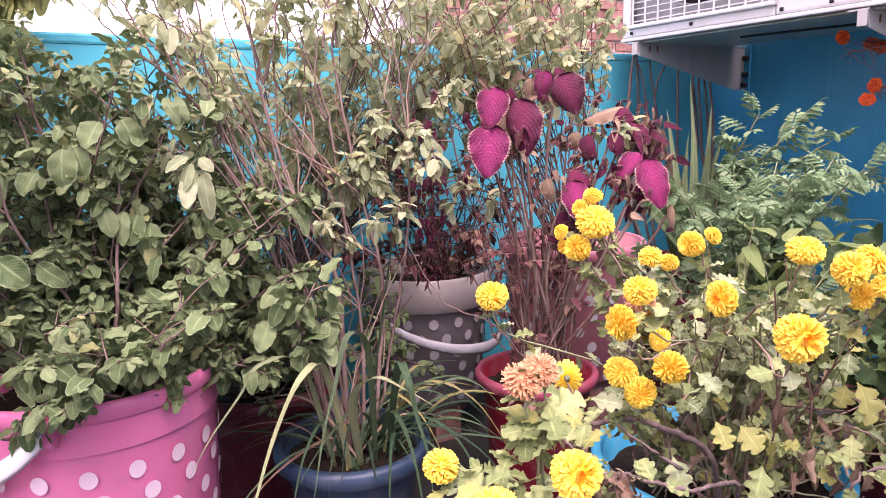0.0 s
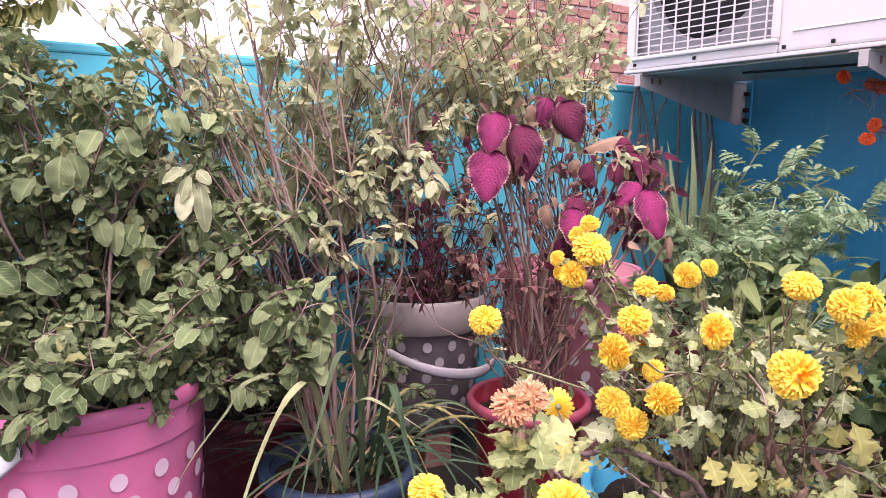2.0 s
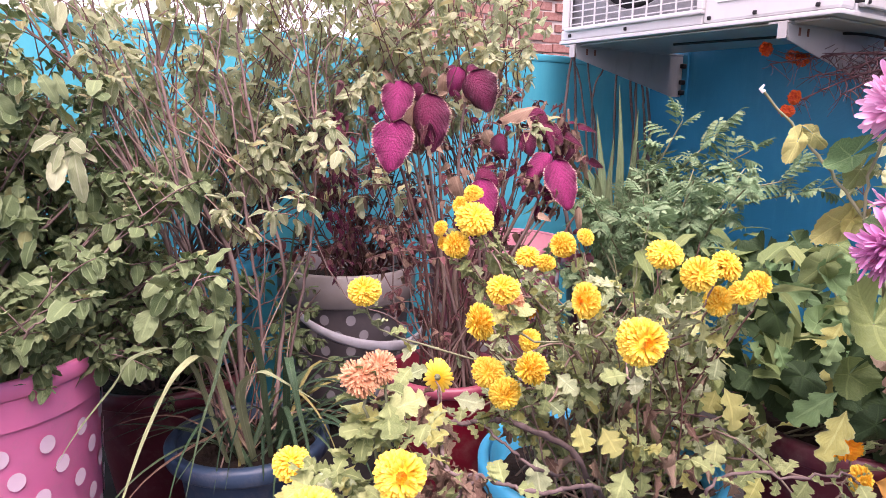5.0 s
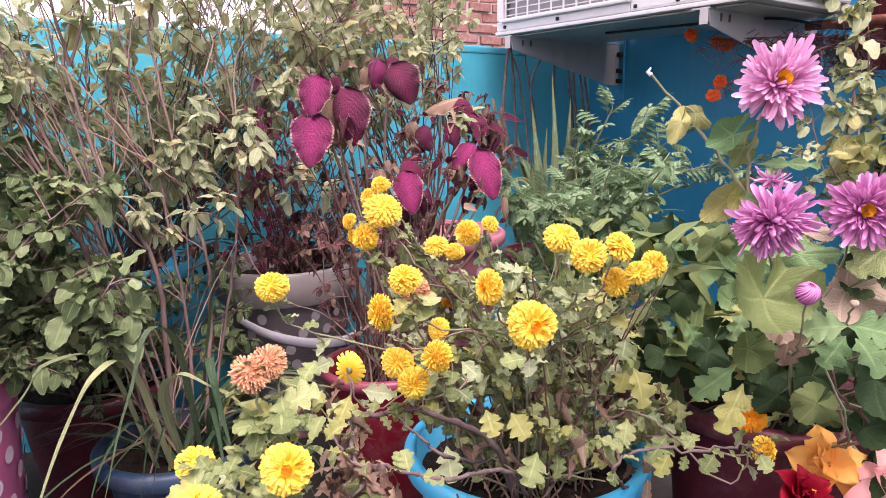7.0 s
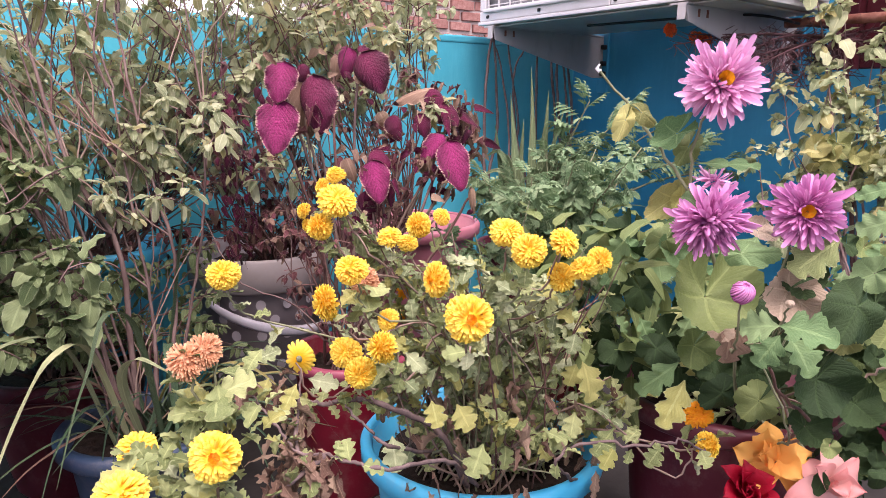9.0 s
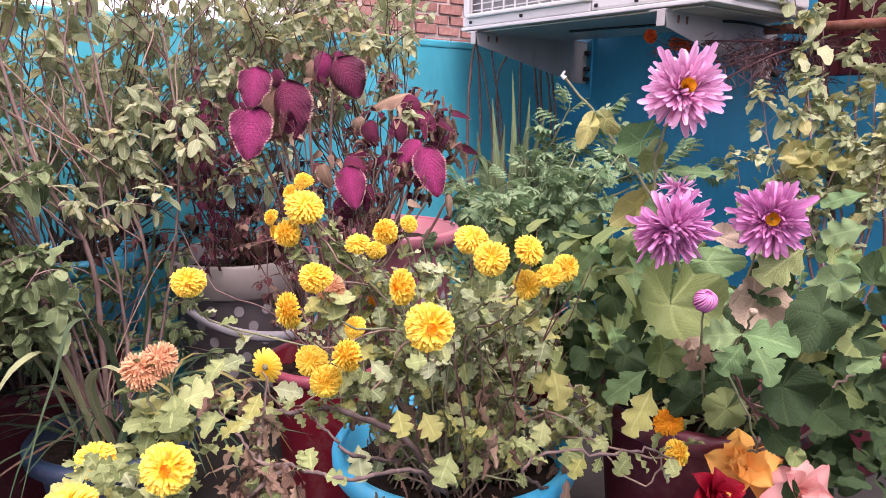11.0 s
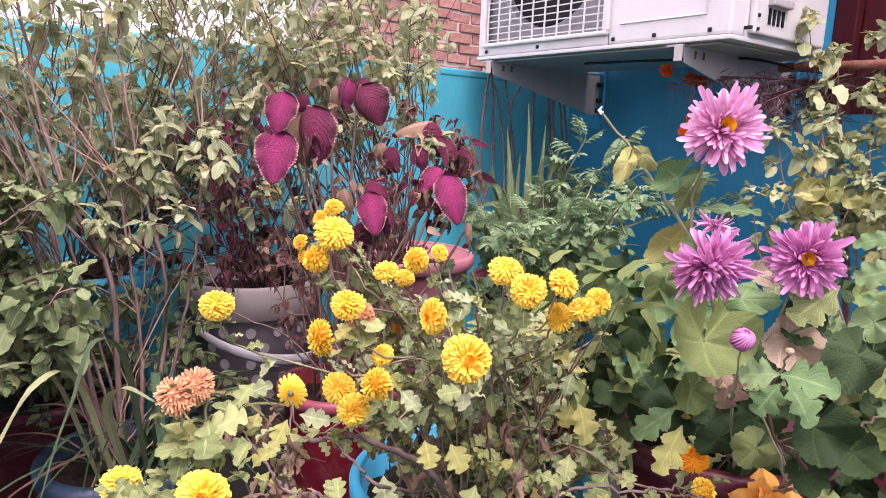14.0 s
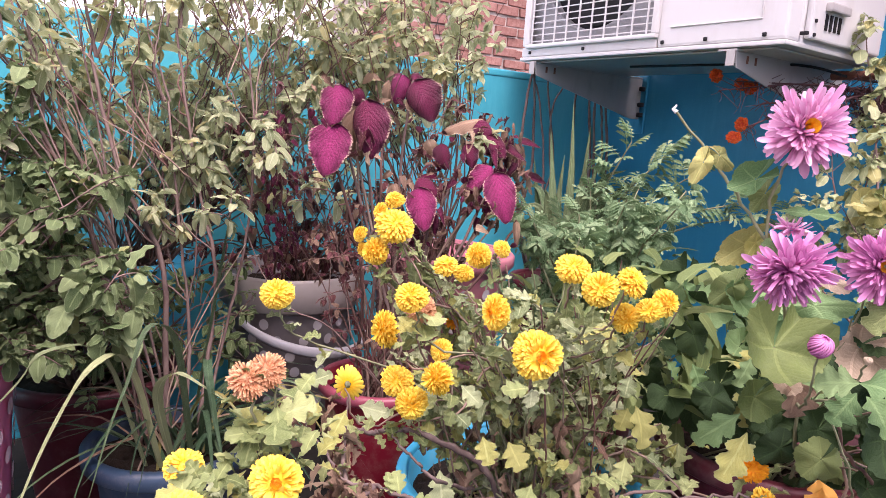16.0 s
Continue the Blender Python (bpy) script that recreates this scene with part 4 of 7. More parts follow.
def shrub(ob, fol, roots, tips, r0, mat, start, step, length, nodes, size, droop, wander=0.03, twig_mat=None, up=0.55, bare=0.25, keep=1.0):
    """Woody stems from the roots to the tips, set with leafy twigs from the share 'start' of their length upwards."""
    base = np.array(ob.location)
    twigs = Cloud()
    for k, tip in enumerate(tips):
        root = np.asarray(roots[k % len(roots)], float) + np.array((*rng.uniform(-0.015, 0.015, 2), 0))
        tip = np.asarray(tip, float)
        m1, m2 = root + (tip - root) * 0.35 + jitter(wander), root + (tip - root) * 0.7 + jitter(wander)
        line = through_points([root, m1, m2, tip], 7)
        stick(ob, line, r0 * rng.uniform(0.75, 1.2), r0 * 0.25, mat)
        seg = np.r_[0, np.cumsum(np.linalg.norm(np.diff(line, axis=0), axis=1))]
        s = start * seg[-1]
        while s < seg[-1]:
            j = min(np.searchsorted(seg, s), len(line) - 1)
            out = jitter(1.0)
            out[2] = 0
            tan = unit(line[j] - line[max(j - 1, 0)])
            if rng.random() < keep:
                sprig(twigs, fol, line[j], unit(out) * 0.8 + tan * 0.4 + np.array((0, 0, up)), length * rng.uniform(0.5, 1.3), nodes, size, droop, base=base, bare=bare)
            s += step * rng.uniform(0.5, 1.5)
        sprig(twigs, fol, line[-1], line[-1] - line[-2], length, nodes, size, droop, base=base, bare=bare)
    if twigs.n:
        tagged(part("twig_mass", twigs.mesh("twig_mass", twig_mat or mat), ob), kind="stuff")


def ribbon(ob, pts, width, mat, name="leaf", fold=0.35, fat=0.0, up=(0, 0, 1)):
    """A long strap-shaped leaf with a channelled section that tapers to a point."""
    pts = np.asarray(pts) - np.array(ob.location)
    tan = np.gradient(pts, axis=0)
    n = len(pts)
    rows, uv = [], []
    for i in range(n):
        s = i / (n - 1)
        w = width * (0.75 + 0.5 * math.sin(math.pi * min(1, s * 1.3 + 0.1))) * (1 - s ** 3) + 0.0006
        B = basis(tan[i], up)
        for v in (-1, -0.5, 0, 0.5, 1):
            rows.append(pts[i] + B[:, 1] * v * w * 0.5 + B[:, 2] * (abs(v) * w * 0.5 * fold))
            uv.append((s, abs(v)))
        if fat:
            rows.append(pts[i] - B[:, 2] * fat * (1 - s))
            uv.append((s, 0.5))
    m = 6 if fat else 5
    q = m if fat else m - 1
    F = np.array([(i * m + j, (i + 1) * m + j, (i + 1) * m + (j + 1) % m, i * m + (j + 1) % m) for i in range(n - 1) for j in range(q)])
    part(name, mesh_of(name, np.array(rows), F, np.array(uv), mat), ob)


# ---- basil bush in the pink bucket ----
basil = thing("basil_bush", (0.132, 1.115, 0.385), "dense green holy basil bush in the pink bucket", "plant", "basil plants")
fol = Foliage(basil, "leaf", BASIL_NEAR, TULSI, 300)
tips = []
for k in range(44):
    a, r = rng.uniform(0, 6.283), 0.30 * math.sqrt(rng.random())
    tips.append((0.11 + r * math.cos(a), 1.16 + r * math.sin(a), 0.93 - 0.9 * r * rng.uniform(0.3, 1.6) + rng.uniform(-0.06, 0.03)))
for k in range(14):
    a = rng.uniform(-2.9, 0.6)
    tips.append((0.132 + 0.2 * math.cos(a), 1.09 + 0.19 * math.sin(a), rng.uniform(0.44, 0.58)))
for k in range(11):
    tips.append((rng.uniform(0.29, 0.43), rng.uniform(0.97, 1.12), rng.uniform(0.44, 0.66)))
shrub(basil, fol, [(0.10, 1.12, 0.385), (0.17, 1.13, 0.385), (0.13, 1.17, 0.385), (0.14, 1.07, 0.385)], tips, 0.0036, BARK, 0.3, 0.036, 0.075, 5, 0.025, 0.25, bare=0.1)
fol.finish()
basil_big = {"near": [mesh_of("leaf", *q, TULSI) for q in BASIL_NEAR], "pale": [mesh_of("leaf", *q, TULSI_PALE) for q in BASIL_NEAR]}


def basil_leaf(look_, base, tip, width):
    set_leaf(basil, basil_big[look_][int(rng.integers(4))], base, tip, width, "broad drooping leaf", rng.uniform(-0.3, 0.3))


basil_leaf("near", (0.173, 1.048, 0.806), (0.148, 1.029, 0.771), 0.035)
basil_leaf("near", (0.125, 1.050, 0.773), (0.108, 1.029, 0.729), 0.044)
basil_leaf("near", (0.195, 1.025, 0.809), (0.209, 1.003, 0.777), 0.033)
basil_leaf("pale", (0.264, 0.920, 0.756), (0.230, 0.905, 0.743), 0.017)
basil_leaf("pale", (0.266, 0.920, 0.749), (0.242, 0.902, 0.724), 0.020)
basil_leaf("pale", (0.262, 0.920, 0.733), (0.248, 0.898, 0.695), 0.025)
basil_leaf("pale", (0.276, 0.917, 0.739), (0.274, 0.892, 0.685), 0.023)
basil_leaf("pale", (0.272, 0.919, 0.753), (0.279, 0.896, 0.744), 0.017)
basil_leaf("near", (0.037, 1.060, 0.747), (0.038, 1.037, 0.700), 0.034)
basil_leaf("near", (0.165, 1.054, 0.688), (0.161, 1.030, 0.653), 0.030)
basil_leaf("near", (0.192, 1.051, 0.681), (0.172, 1.029, 0.647), 0.028)
basil_leaf("near", (0.211, 1.049, 0.676), (0.187, 1.027, 0.642), 0.035)
basil_leaf("near", (0.225, 1.046, 0.663), (0.207, 1.021, 0.618), 0.041)
basil_leaf("near", (0.032, 0.978, 0.639), (0.063, 0.954, 0.607), 0.042)
basil_leaf("near", (0.073, 0.978, 0.630), (0.103, 0.952, 0.599), 0.030)
basil_leaf("near", (0.202, 1.032, 0.567), (0.230, 1.003, 0.544), 0.024)
basil_leaf("pale", (0.242, 1.018, 0.841), (0.212, 1.003, 0.815), 0.022)
basil_leaf("near", (0.250, 1.017, 0.835), (0.265, 0.995, 0.811), 0.020)
basil_leaf("near", (0.267, 1.014, 0.839), (0.272, 0.994, 0.807), 0.016)
basil_leaf("near", (0.166, 1.025, 0.866), (0.174, 1.005, 0.850), 0.016)
basil_leaf("near", (0.091, 1.061, 0.740), (0.069, 1.039, 0.712), 0.032)
basil_leaf("near", (0.138, 1.050, 0.773), (0.141, 1.029, 0.738), 0.028)
basil_leaf("near", (0.233, 1.037, 0.613), (0.206, 1.017, 0.594), 0.022)
basil_leaf("near", (0.305, 1.023, 0.589), (0.277, 1.000, 0.554), 0.034)
basil_leaf("near", (0.265, 1.022, 0.551), (0.243, 0.999, 0.526), 0.032)


# ---- a second basil behind, in the maroon pot ----
basil_b = thing("basil_bush", (0.46, 1.40, 0.232), "leafy holy basil in the maroon pot", "plant", "basil plants")
fol = Foliage(basil_b, "leaf", BASIL, TULSI, 150)
tips = [(rng.uniform(-0.12, 0.40), rng.uniform(1.22, 1.5), rng.uniform(0.5, 0.95)) for k in range(36)] + [(rng.uniform(0.30, 0.44), rng.uniform(1.12, 1.3), rng.uniform(0.38, 0.72)) for k in range(14)] + [(rng.uniform(0.42, 0.74), rng.uniform(1.2, 1.36), rng.uniform(0.26, 0.46)) for k in range(18)]
shrub(basil_b, fol, [(0.46, 1.40, 0.232), (0.42, 1.37, 0.232), (0.44, 1.43, 0.232)], tips, 0.004, BARK, 0.4, 0.045, 0.085, 5, 0.024, 0.2, keep=0.75)
fol.finish()

# ---- tall woody basil with grass in the blue pot ----
tall = thing("tall_basil", (0.529, 1.073, 0.199), "tall woody basil with bare reddish stems", "plant", "basil plants")
fol = Foliage(tall, "leaf", BASIL, TULSI_PALE, 300)
STEMS = (
    (((0.497, 1.08, 0.199), (0.48, 1.08, 0.31), (0.444, 1.09, 0.463), (0.41, 1.12, 0.60), (0.345, 1.14, 0.76)), 0.0062),
    (((0.523, 1.08, 0.199), (0.522, 1.08, 0.389), (0.515, 1.085, 0.542), (0.46, 1.12, 0.68), (0.425, 1.15, 0.86)), 0.0058),
    (((0.55, 1.08, 0.199), (0.56, 1.08, 0.33), (0.559, 1.08, 0.446), (0.545, 1.09, 0.599), (0.535, 1.12, 0.80)), 0.004),
    (((0.57, 1.07, 0.199), (0.60, 1.08, 0.43), (0.602, 1.08, 0.534), (0.575, 1.10, 0.68), (0.55, 1.13, 0.92)), 0.0042),
    (((0.51, 1.10, 0.199), (0.47, 1.13, 0.45), (0.442, 1.13, 0.60), (0.385, 1.15, 0.74), (0.30, 1.17, 0.86)), 0.0046),
    (((0.58, 1.09, 0.199), (0.63, 1.09, 0.42), (0.66, 1.08, 0.60), (0.67, 1.09, 0.78), (0.66, 1.12, 0.95)), 0.003),
)
ends, forks = [], []
for pts, r in STEMS:
    line = through_points(pts, 7)
    stick(tall, line, r, r * 0.45, BARK, sides=8)
    ends.append(line[-1])
    forks += [line[-14], line[-9], line[-5]]
tips = []
for e in ends:
    for k in range(3):
        tips.append(e + np.array((rng.uniform(-0.13, 0.07), rng.uniform(0, 0.12), rng.uniform(0.10, 0.30))))
shrub(tall, fol, [e for e in ends for k in range(3)], tips, 0.0024, BARK, 0.2, 0.04, 0.05, 3, 0.030, 0.35, 0.02, keep=0.85)
for tip in ((0.335, 1.06, 0.80), (0.33, 1.05, 0.745), (0.385, 1.07, 0.97), (0.36, 1.07, 0.88), (0.30, 1.06, 0.77)):
    root = np.array((0.455, 1.07, 0.53)) + jitter(0.018)
    line = through_points([(0.51 + rng.uniform(-0.03, 0.03), 1.08, 0.2), root, root + (np.array(tip) - root) * 0.5 + jitter(0.012), tip], 7)
    stick(tall, line, 0.0026, 0.0011, BARK)
for k in range(46):
    f = forks[k % len(forks)]
    tip = f + np.array((rng.uniform(-0.22, 0.12), rng.uniform(-0.03, 0.14), rng.uniform(0.08, 0.34)))
    stick(tall, through_points([f, f + (tip - f) * 0.35 + jitter(0.03), f + (tip - f) * 0.7 + jitter(0.035), tip], 5), 0.0017, 0.0007, (BARK, DRYBARK, DARKBARK)[k % 3], sides=5)
for k in range(13):
    f = np.array((0.53, 1.08, 0.2)) + np.array((*rng.uniform(-0.07, 0.07, 2), 0))
    tip = f + np.array((rng.uniform(-0.16, 0.16), rng.uniform(-0.06, 0.10), rng.uniform(0.12, 0.42)))
    stick(tall, through_points([f, f + (tip - f) * 0.5 + jitter(0.04), tip], 5), 0.0018, 0.0008, (DRYBARK, DARKBARK)[k % 2], sides=5)
CLUSTERS = ((0.294, 1.086, 0.72), (0.59, 1.009, 0.625), (0.668, 1.046, 0.734), (0.553, 1.107, 0.703), (0.62, 1.081, 0.764), (0.556, 1.19, 0.822), (0.58, 1.093, 0.712), (0.792, 1.173, 0.84), (0.664, 1.121, 0.798), (0.446, 1.257, 0.835), (0.5, 1.21, 0.762), (0.338, 1.154, 0.609), (0.79, 1.074, 0.648), (1.045, 0.951, 0.773), (0.526, 1.104, 0.616), (0.44, 1.17, 0.686), (0.868, 1.207, 0.932), (1.013, 1.189, 0.969), (1.078, 1.138, 0.908), (0.678, 1.26, 0.931))
near = Foliage(tall, "leaf", BASIL_NEAR, TULSI, 200)
tw = Cloud()
for p in ((0.424, 0.951, 0.545), (0.44, 0.96, 0.50), (0.40, 0.98, 0.52), (0.415, 0.97, 0.47)):
    for k in range(4):
        sprig(tw, near, np.array(p) + jitter(0.02), unit(jitter(1) + (0, -0.3, 0.3)), 0.035, 2, 0.034, 0.3, base=np.array(tall.location))
tagged(part("twig_mass", tw.mesh("twig_mass", BARK), tall), kind="stuff")
near.finish()
for p, n in [(q, 4 + i % 4) for i, q in enumerate(CLUSTERS)]:
    tw = Cloud()
    for k in range(n):
        sprig(tw, fol, np.array(p) + jitter(0.018), unit(jitter(1) + (0, -0.3, 0.3)), 0.034, 3, 0.026, 0.1, base=np.array(tall.location))
    tagged(part("twig_mass", tw.mesh("twig_mass", BARK), tall), kind="stuff")
fol.finish()
# ---- another tall basil behind, in the light blue tub ----
tall_b = thing("tall_basil", (0.56, 1.545, 0.42), "tall sparse basil in the light blue tub", "plant", "basil plants")
fol = Foliage(tall_b, "leaf", BASIL, TULSI_PALE, 120)
tips = [(0.36 + 0.84 * (k + rng.uniform(0, 1)) / 64, 1.38 + rng.uniform(-0.14, 0.2) - 0.1 * k / 64, rng.uniform(0.72, 1.14) + 0.08 * (k > 26)) for k in range(64)]
shrub(tall_b, fol, [(0.56, 1.54, 0.42), (0.60, 1.52, 0.42), (0.52, 1.55, 0.42), (0.58, 1.57, 0.42)], tips, 0.0026, BARK, 0.36, 0.045, 0.06, 3, 0.027, 0.3, 0.035, DARKBARK, keep=0.7)
for k in range(60):
    x = rng.uniform(0.36, 1.15)
    f = np.array((x, 1.36 - 0.1 * x + rng.uniform(-0.08, 0.1), rng.uniform(0.6, 0.9)))
    tip = f + np.array((rng.uniform(-0.12, 0.12), rng.uniform(-0.05, 0.05), rng.uniform(0.12, 0.32)))
    stick(tall_b, through_points([f, f + (tip - f) * 0.35 + jitter(0.025), f + (tip - f) * 0.7 + jitter(0.025), tip], 4), 0.0016, 0.0007, (BARK, DARKBARK)[k % 2], "twig", 5)
fol.finish()
basil_c = thing("tall_basil", (1.222, 1.275, 0.445), "tall pale basil stems in the dusty rose bucket", "plant", "basil plants")
fol = Foliage(basil_c, "leaf", BASIL, TULSI_PALE, 150)
tips = [(0.76 + 0.55 * rng.random(), 1.12 + 0.3 * rng.random(), rng.uniform(0.90, 1.18)) for k in range(38)]
shrub(basil_c, fol, [(1.22, 1.27, 0.445), (1.18, 1.25, 0.445), (1.25, 1.28, 0.445)], tips, 0.0024, DARKBARK, 0.55, 0.045, 0.055, 3, 0.026, 0.4, 0.035, keep=0.75)
fol.finish()

# ---- strap-leaved grass in the blue pot ----
lily = thing("lily_grass", (0.55, 1.06, 0.2), "clump of long dark green strap leaves", "plant")
for k in range(36):
    a, L = rng.uniform(0, 6.283), rng.uniform(0.14, 0.34)
    h = rng.uniform(0.02, 0.13)
    p0 = np.array((0.55, 1.06, 0.2)) + (*rng.uniform(-0.06, 0.06, 2), 0)
    d = np.array((math.cos(a), math.sin(a), 0))
    ribbon(lily, through_points([p0, p0 + d * L * 0.35 + (0, 0, h), p0 + d * L * 0.75 + (0, 0, h * rng.uniform(0.7, 1.1)), p0 + d * L + (0, 0, h * rng.uniform(-0.1, 0.7))], 4), rng.uniform(0.004, 0.008), GRASS if k % 9 else DEADLEAF)
for mat, wide, pts in (
    (PALEGRASS, 0.011, ((0.50, 1.02, 0.2), (0.44, 0.95, 0.41), (0.386, 0.891, 0.438), (0.340, 0.878, 0.375), (0.30, 0.855, 0.30), (0.26, 0.83, 0.20))),
    (PALEGRASS, 0.009, ((0.48, 1.04, 0.2), (0.41, 0.97, 0.42), (0.332, 0.914, 0.457), (0.300, 0.909, 0.422), (0.252, 0.898, 0.373), (0.22, 0.89, 0.33))),
    (GRASS, 0.009, ((0.55, 1.02, 0.2), (0.50, 0.92, 0.44), (0.454, 0.884, 0.486), (0.424, 0.869, 0.417), (0.397, 0.853, 0.36), (0.365, 0.82, 0.28))),
    (PALEGRASS, 0.012, ((0.52, 1.02, 0.2), (0.475, 0.93, 0.36), (0.482, 0.86, 0.422), (0.515, 0.824, 0.408), (0.55, 0.795, 0.383))),
    (GRASS, 0.010, ((0.58, 1.03, 0.2), (0.54, 0.90, 0.41), (0.52, 0.832, 0.428), (0.521, 0.807, 0.376), (0.523, 0.779, 0.327), (0.52, 0.76, 0.27))),
    (GRASS, 0.010, ((0.60, 1.05, 0.2), (0.66, 0.98, 0.33), (0.72, 0.94, 0.33), (0.78, 0.90, 0.24))),
    (GRASS, 0.010, ((0.57, 1.1, 0.2), (0.60, 1.07, 0.45), (0.62, 1.05, 0.62), (0.63, 1.04, 0.70))),
):
    ribbon(lily, through_points(pts, 5), wide, mat)
for k in range(18):
    p0 = np.array((0.57, 1.06, 0.2)) + (*rng.uniform(-0.05, 0.06, 2), 0)
    a, L, h = rng.uniform(-1.3, 0.5), rng.uniform(0.18, 0.36), rng.uniform(0.05, 0.12)
    d = np.array((math.cos(a), math.sin(a), 0))
    ribbon(lily, through_points([p0, p0 + d * L * 0.35 + (0, 0, h), p0 + d * L * 0.7 + (0, 0, h * 0.8), p0 + d * L + (0, 0, -h * rng.uniform(0, 0.8))], 5), rng.uniform(0.006, 0.010), GRASS)

# ---- coleus in the rose-rimmed pot ----
CP = (0.92, 1.034, 0.252)
coleus = thing("coleus", CP, "coleus with magenta cream-edged leaves on dark stems", "plant", "coleus plants")
fol = Foliage(coleus, "leaf", COLEUS_SMALL, COLEUS_DARK, 250)
tips = [(0.86 + rng.uniform(-0.24, 0.26), 1.02 + rng.uniform(-0.12, 0.16), rng.uniform(0.52, 0.86)) for k in range(20)]
shrub(coleus, fol, [CP, (0.88, 1.02, 0.252), (0.95, 1.06, 0.252), (0.93, 1.0, 0.252)], tips, 0.0022, DARKBARK, 0.35, 0.035, 0.06, 3, 0.015, 0.5, 0.05, up=0.1, keep=0.6)
for k in range(12):
    tip = np.array((0.87 + rng.uniform(-0.24, 0.26), 1.03 + rng.uniform(-0.1, 0.16), rng.uniform(0.6, 0.93)))
    root = np.array(CP) + np.array((*rng.uniform(-0.06, 0.06, 2), 0))
    stick(coleus, through_points([root, root + (tip - root) * 0.35 + jitter(0.05), root + (tip - root) * 0.7 + jitter(0.06), tip], 5), 0.0019, 0.0008, DARKBARK if k % 3 else BARK, sides=5)
fol.finish()
COLEUS_LOOKS = {"bright": COLEUS, "deep": COLEUS_DEEP, "back": COLEUS_BACK}
big = {look_: [mesh_of("leaf", *q, mat) for q in COLEUS_BIG] for look_, mat in COLEUS_LOOKS.items()}
backs = [mesh_of("underside", q[0] - (0, 0, 0.016), q[1], q[2], COLEUS_BACK) for q in COLEUS_BIG]
BIG_LABEL = {"bright": "large magenta leaf with cream beaded edge", "deep": "deep maroon leaf with cream beaded edge", "back": "tan leaf underside turned outwards"}
BIGLEAVES = []


def big_leaf(look_, base, tip, width):
    k = len(BIGLEAVES)
    kind = 0 if width > 0.045 and look_ == "bright" else (1, 2, 3)[k % 3]
    ob = set_leaf(coleus, big[look_][kind], base, tip, width * 1.1, BIG_LABEL[look_], rng.uniform(-0.15, 0.15))
    if look_ != "back":
        part("underside", backs[kind], ob, "tan leaf underside")
    BIGLEAVES.append((np.array(base) + np.array(tip)) / 2)
    if k % 2 == 0 or width > 0.05:
        b = np.array(base)
        stick(coleus, through_points([np.array(CP) + np.array((*rng.uniform(-0.05, 0.05, 2), 0)), np.array(CP) + (b - CP) * 0.5 + jitter(0.03), b + (0, 0.014, -0.03), b], 6), 0.0036, 0.0016, (BARK, DRYBARK, DARKBARK)[k % 3])


big_leaf("bright", (0.756, 0.935, 0.845), (0.734, 0.923, 0.781), 0.053)
big_leaf("deep", (0.787, 0.943, 0.841), (0.804, 0.935, 0.817), 0.031)
big_leaf("bright", (0.747, 0.936, 0.784), (0.724, 0.915, 0.701), 0.067)
big_leaf("deep", (0.806, 0.936, 0.825), (0.802, 0.903, 0.737), 0.059)
big_leaf("back", (0.790, 0.957, 0.819), (0.804, 0.938, 0.726), 0.061)
big_leaf("bright", (0.907, 0.988, 0.877), (0.892, 0.987, 0.828), 0.036)
big_leaf("deep", (0.918, 0.968, 0.867), (0.943, 0.933, 0.807), 0.063)
big_leaf("back", (0.916, 0.982, 0.839), (0.938, 0.970, 0.818), 0.027)
big_leaf("back", (0.896, 1.017, 0.865), (0.890, 1.022, 0.821), 0.025)
big_leaf("deep", (0.917, 0.980, 0.875), (0.943, 0.965, 0.869), 0.021)
big_leaf("deep", (0.974, 0.952, 0.760), (0.979, 0.935, 0.717), 0.032)
big_leaf("back", (0.958, 0.974, 0.765), (0.971, 0.965, 0.737), 0.025)
big_leaf("deep", (1.012, 0.927, 0.762), (1.019, 0.908, 0.723), 0.030)
big_leaf("deep", (1.056, 0.954, 0.806), (1.075, 0.927, 0.779), 0.042)
big_leaf("deep", (1.068, 0.944, 0.775), (1.088, 0.904, 0.754), 0.044)
big_leaf("back", (1.070, 0.956, 0.809), (1.002, 1.002, 0.793), 0.031)
big_leaf("bright", (1.038, 0.880, 0.725), (0.992, 0.890, 0.683), 0.037)
big_leaf("back", (1.011, 0.915, 0.695), (1.027, 0.898, 0.647), 0.037)
big_leaf("bright", (1.033, 0.861, 0.716), (1.038, 0.821, 0.633), 0.057)
big_leaf("bright", (1.038, 0.871, 0.672), (1.031, 0.871, 0.633), 0.021)
big_leaf("back", (1.062, 0.828, 0.634), (1.061, 0.819, 0.586), 0.013)
big_leaf("bright", (0.905, 0.911, 0.682), (0.902, 0.879, 0.613), 0.052)
big_leaf("deep", (0.910, 0.927, 0.695), (0.926, 0.892, 0.681), 0.040)
big_leaf("deep", (0.899, 0.931, 0.626), (0.910, 0.915, 0.576), 0.034)
big_leaf("deep", (0.932, 0.901, 0.637), (0.934, 0.893, 0.599), 0.015)
big_leaf("back", (0.871, 0.943, 0.686), (0.882, 0.931, 0.643), 0.025)
dead = [mesh_of("leaf", *CRUMPLED[1], DEADLEAF), mesh_of("leaf", *CRUMPLED[2], COLEUS_DARK), mesh_of("leaf", *COLEUS_SMALL[2], COLEUS_DEEP)]
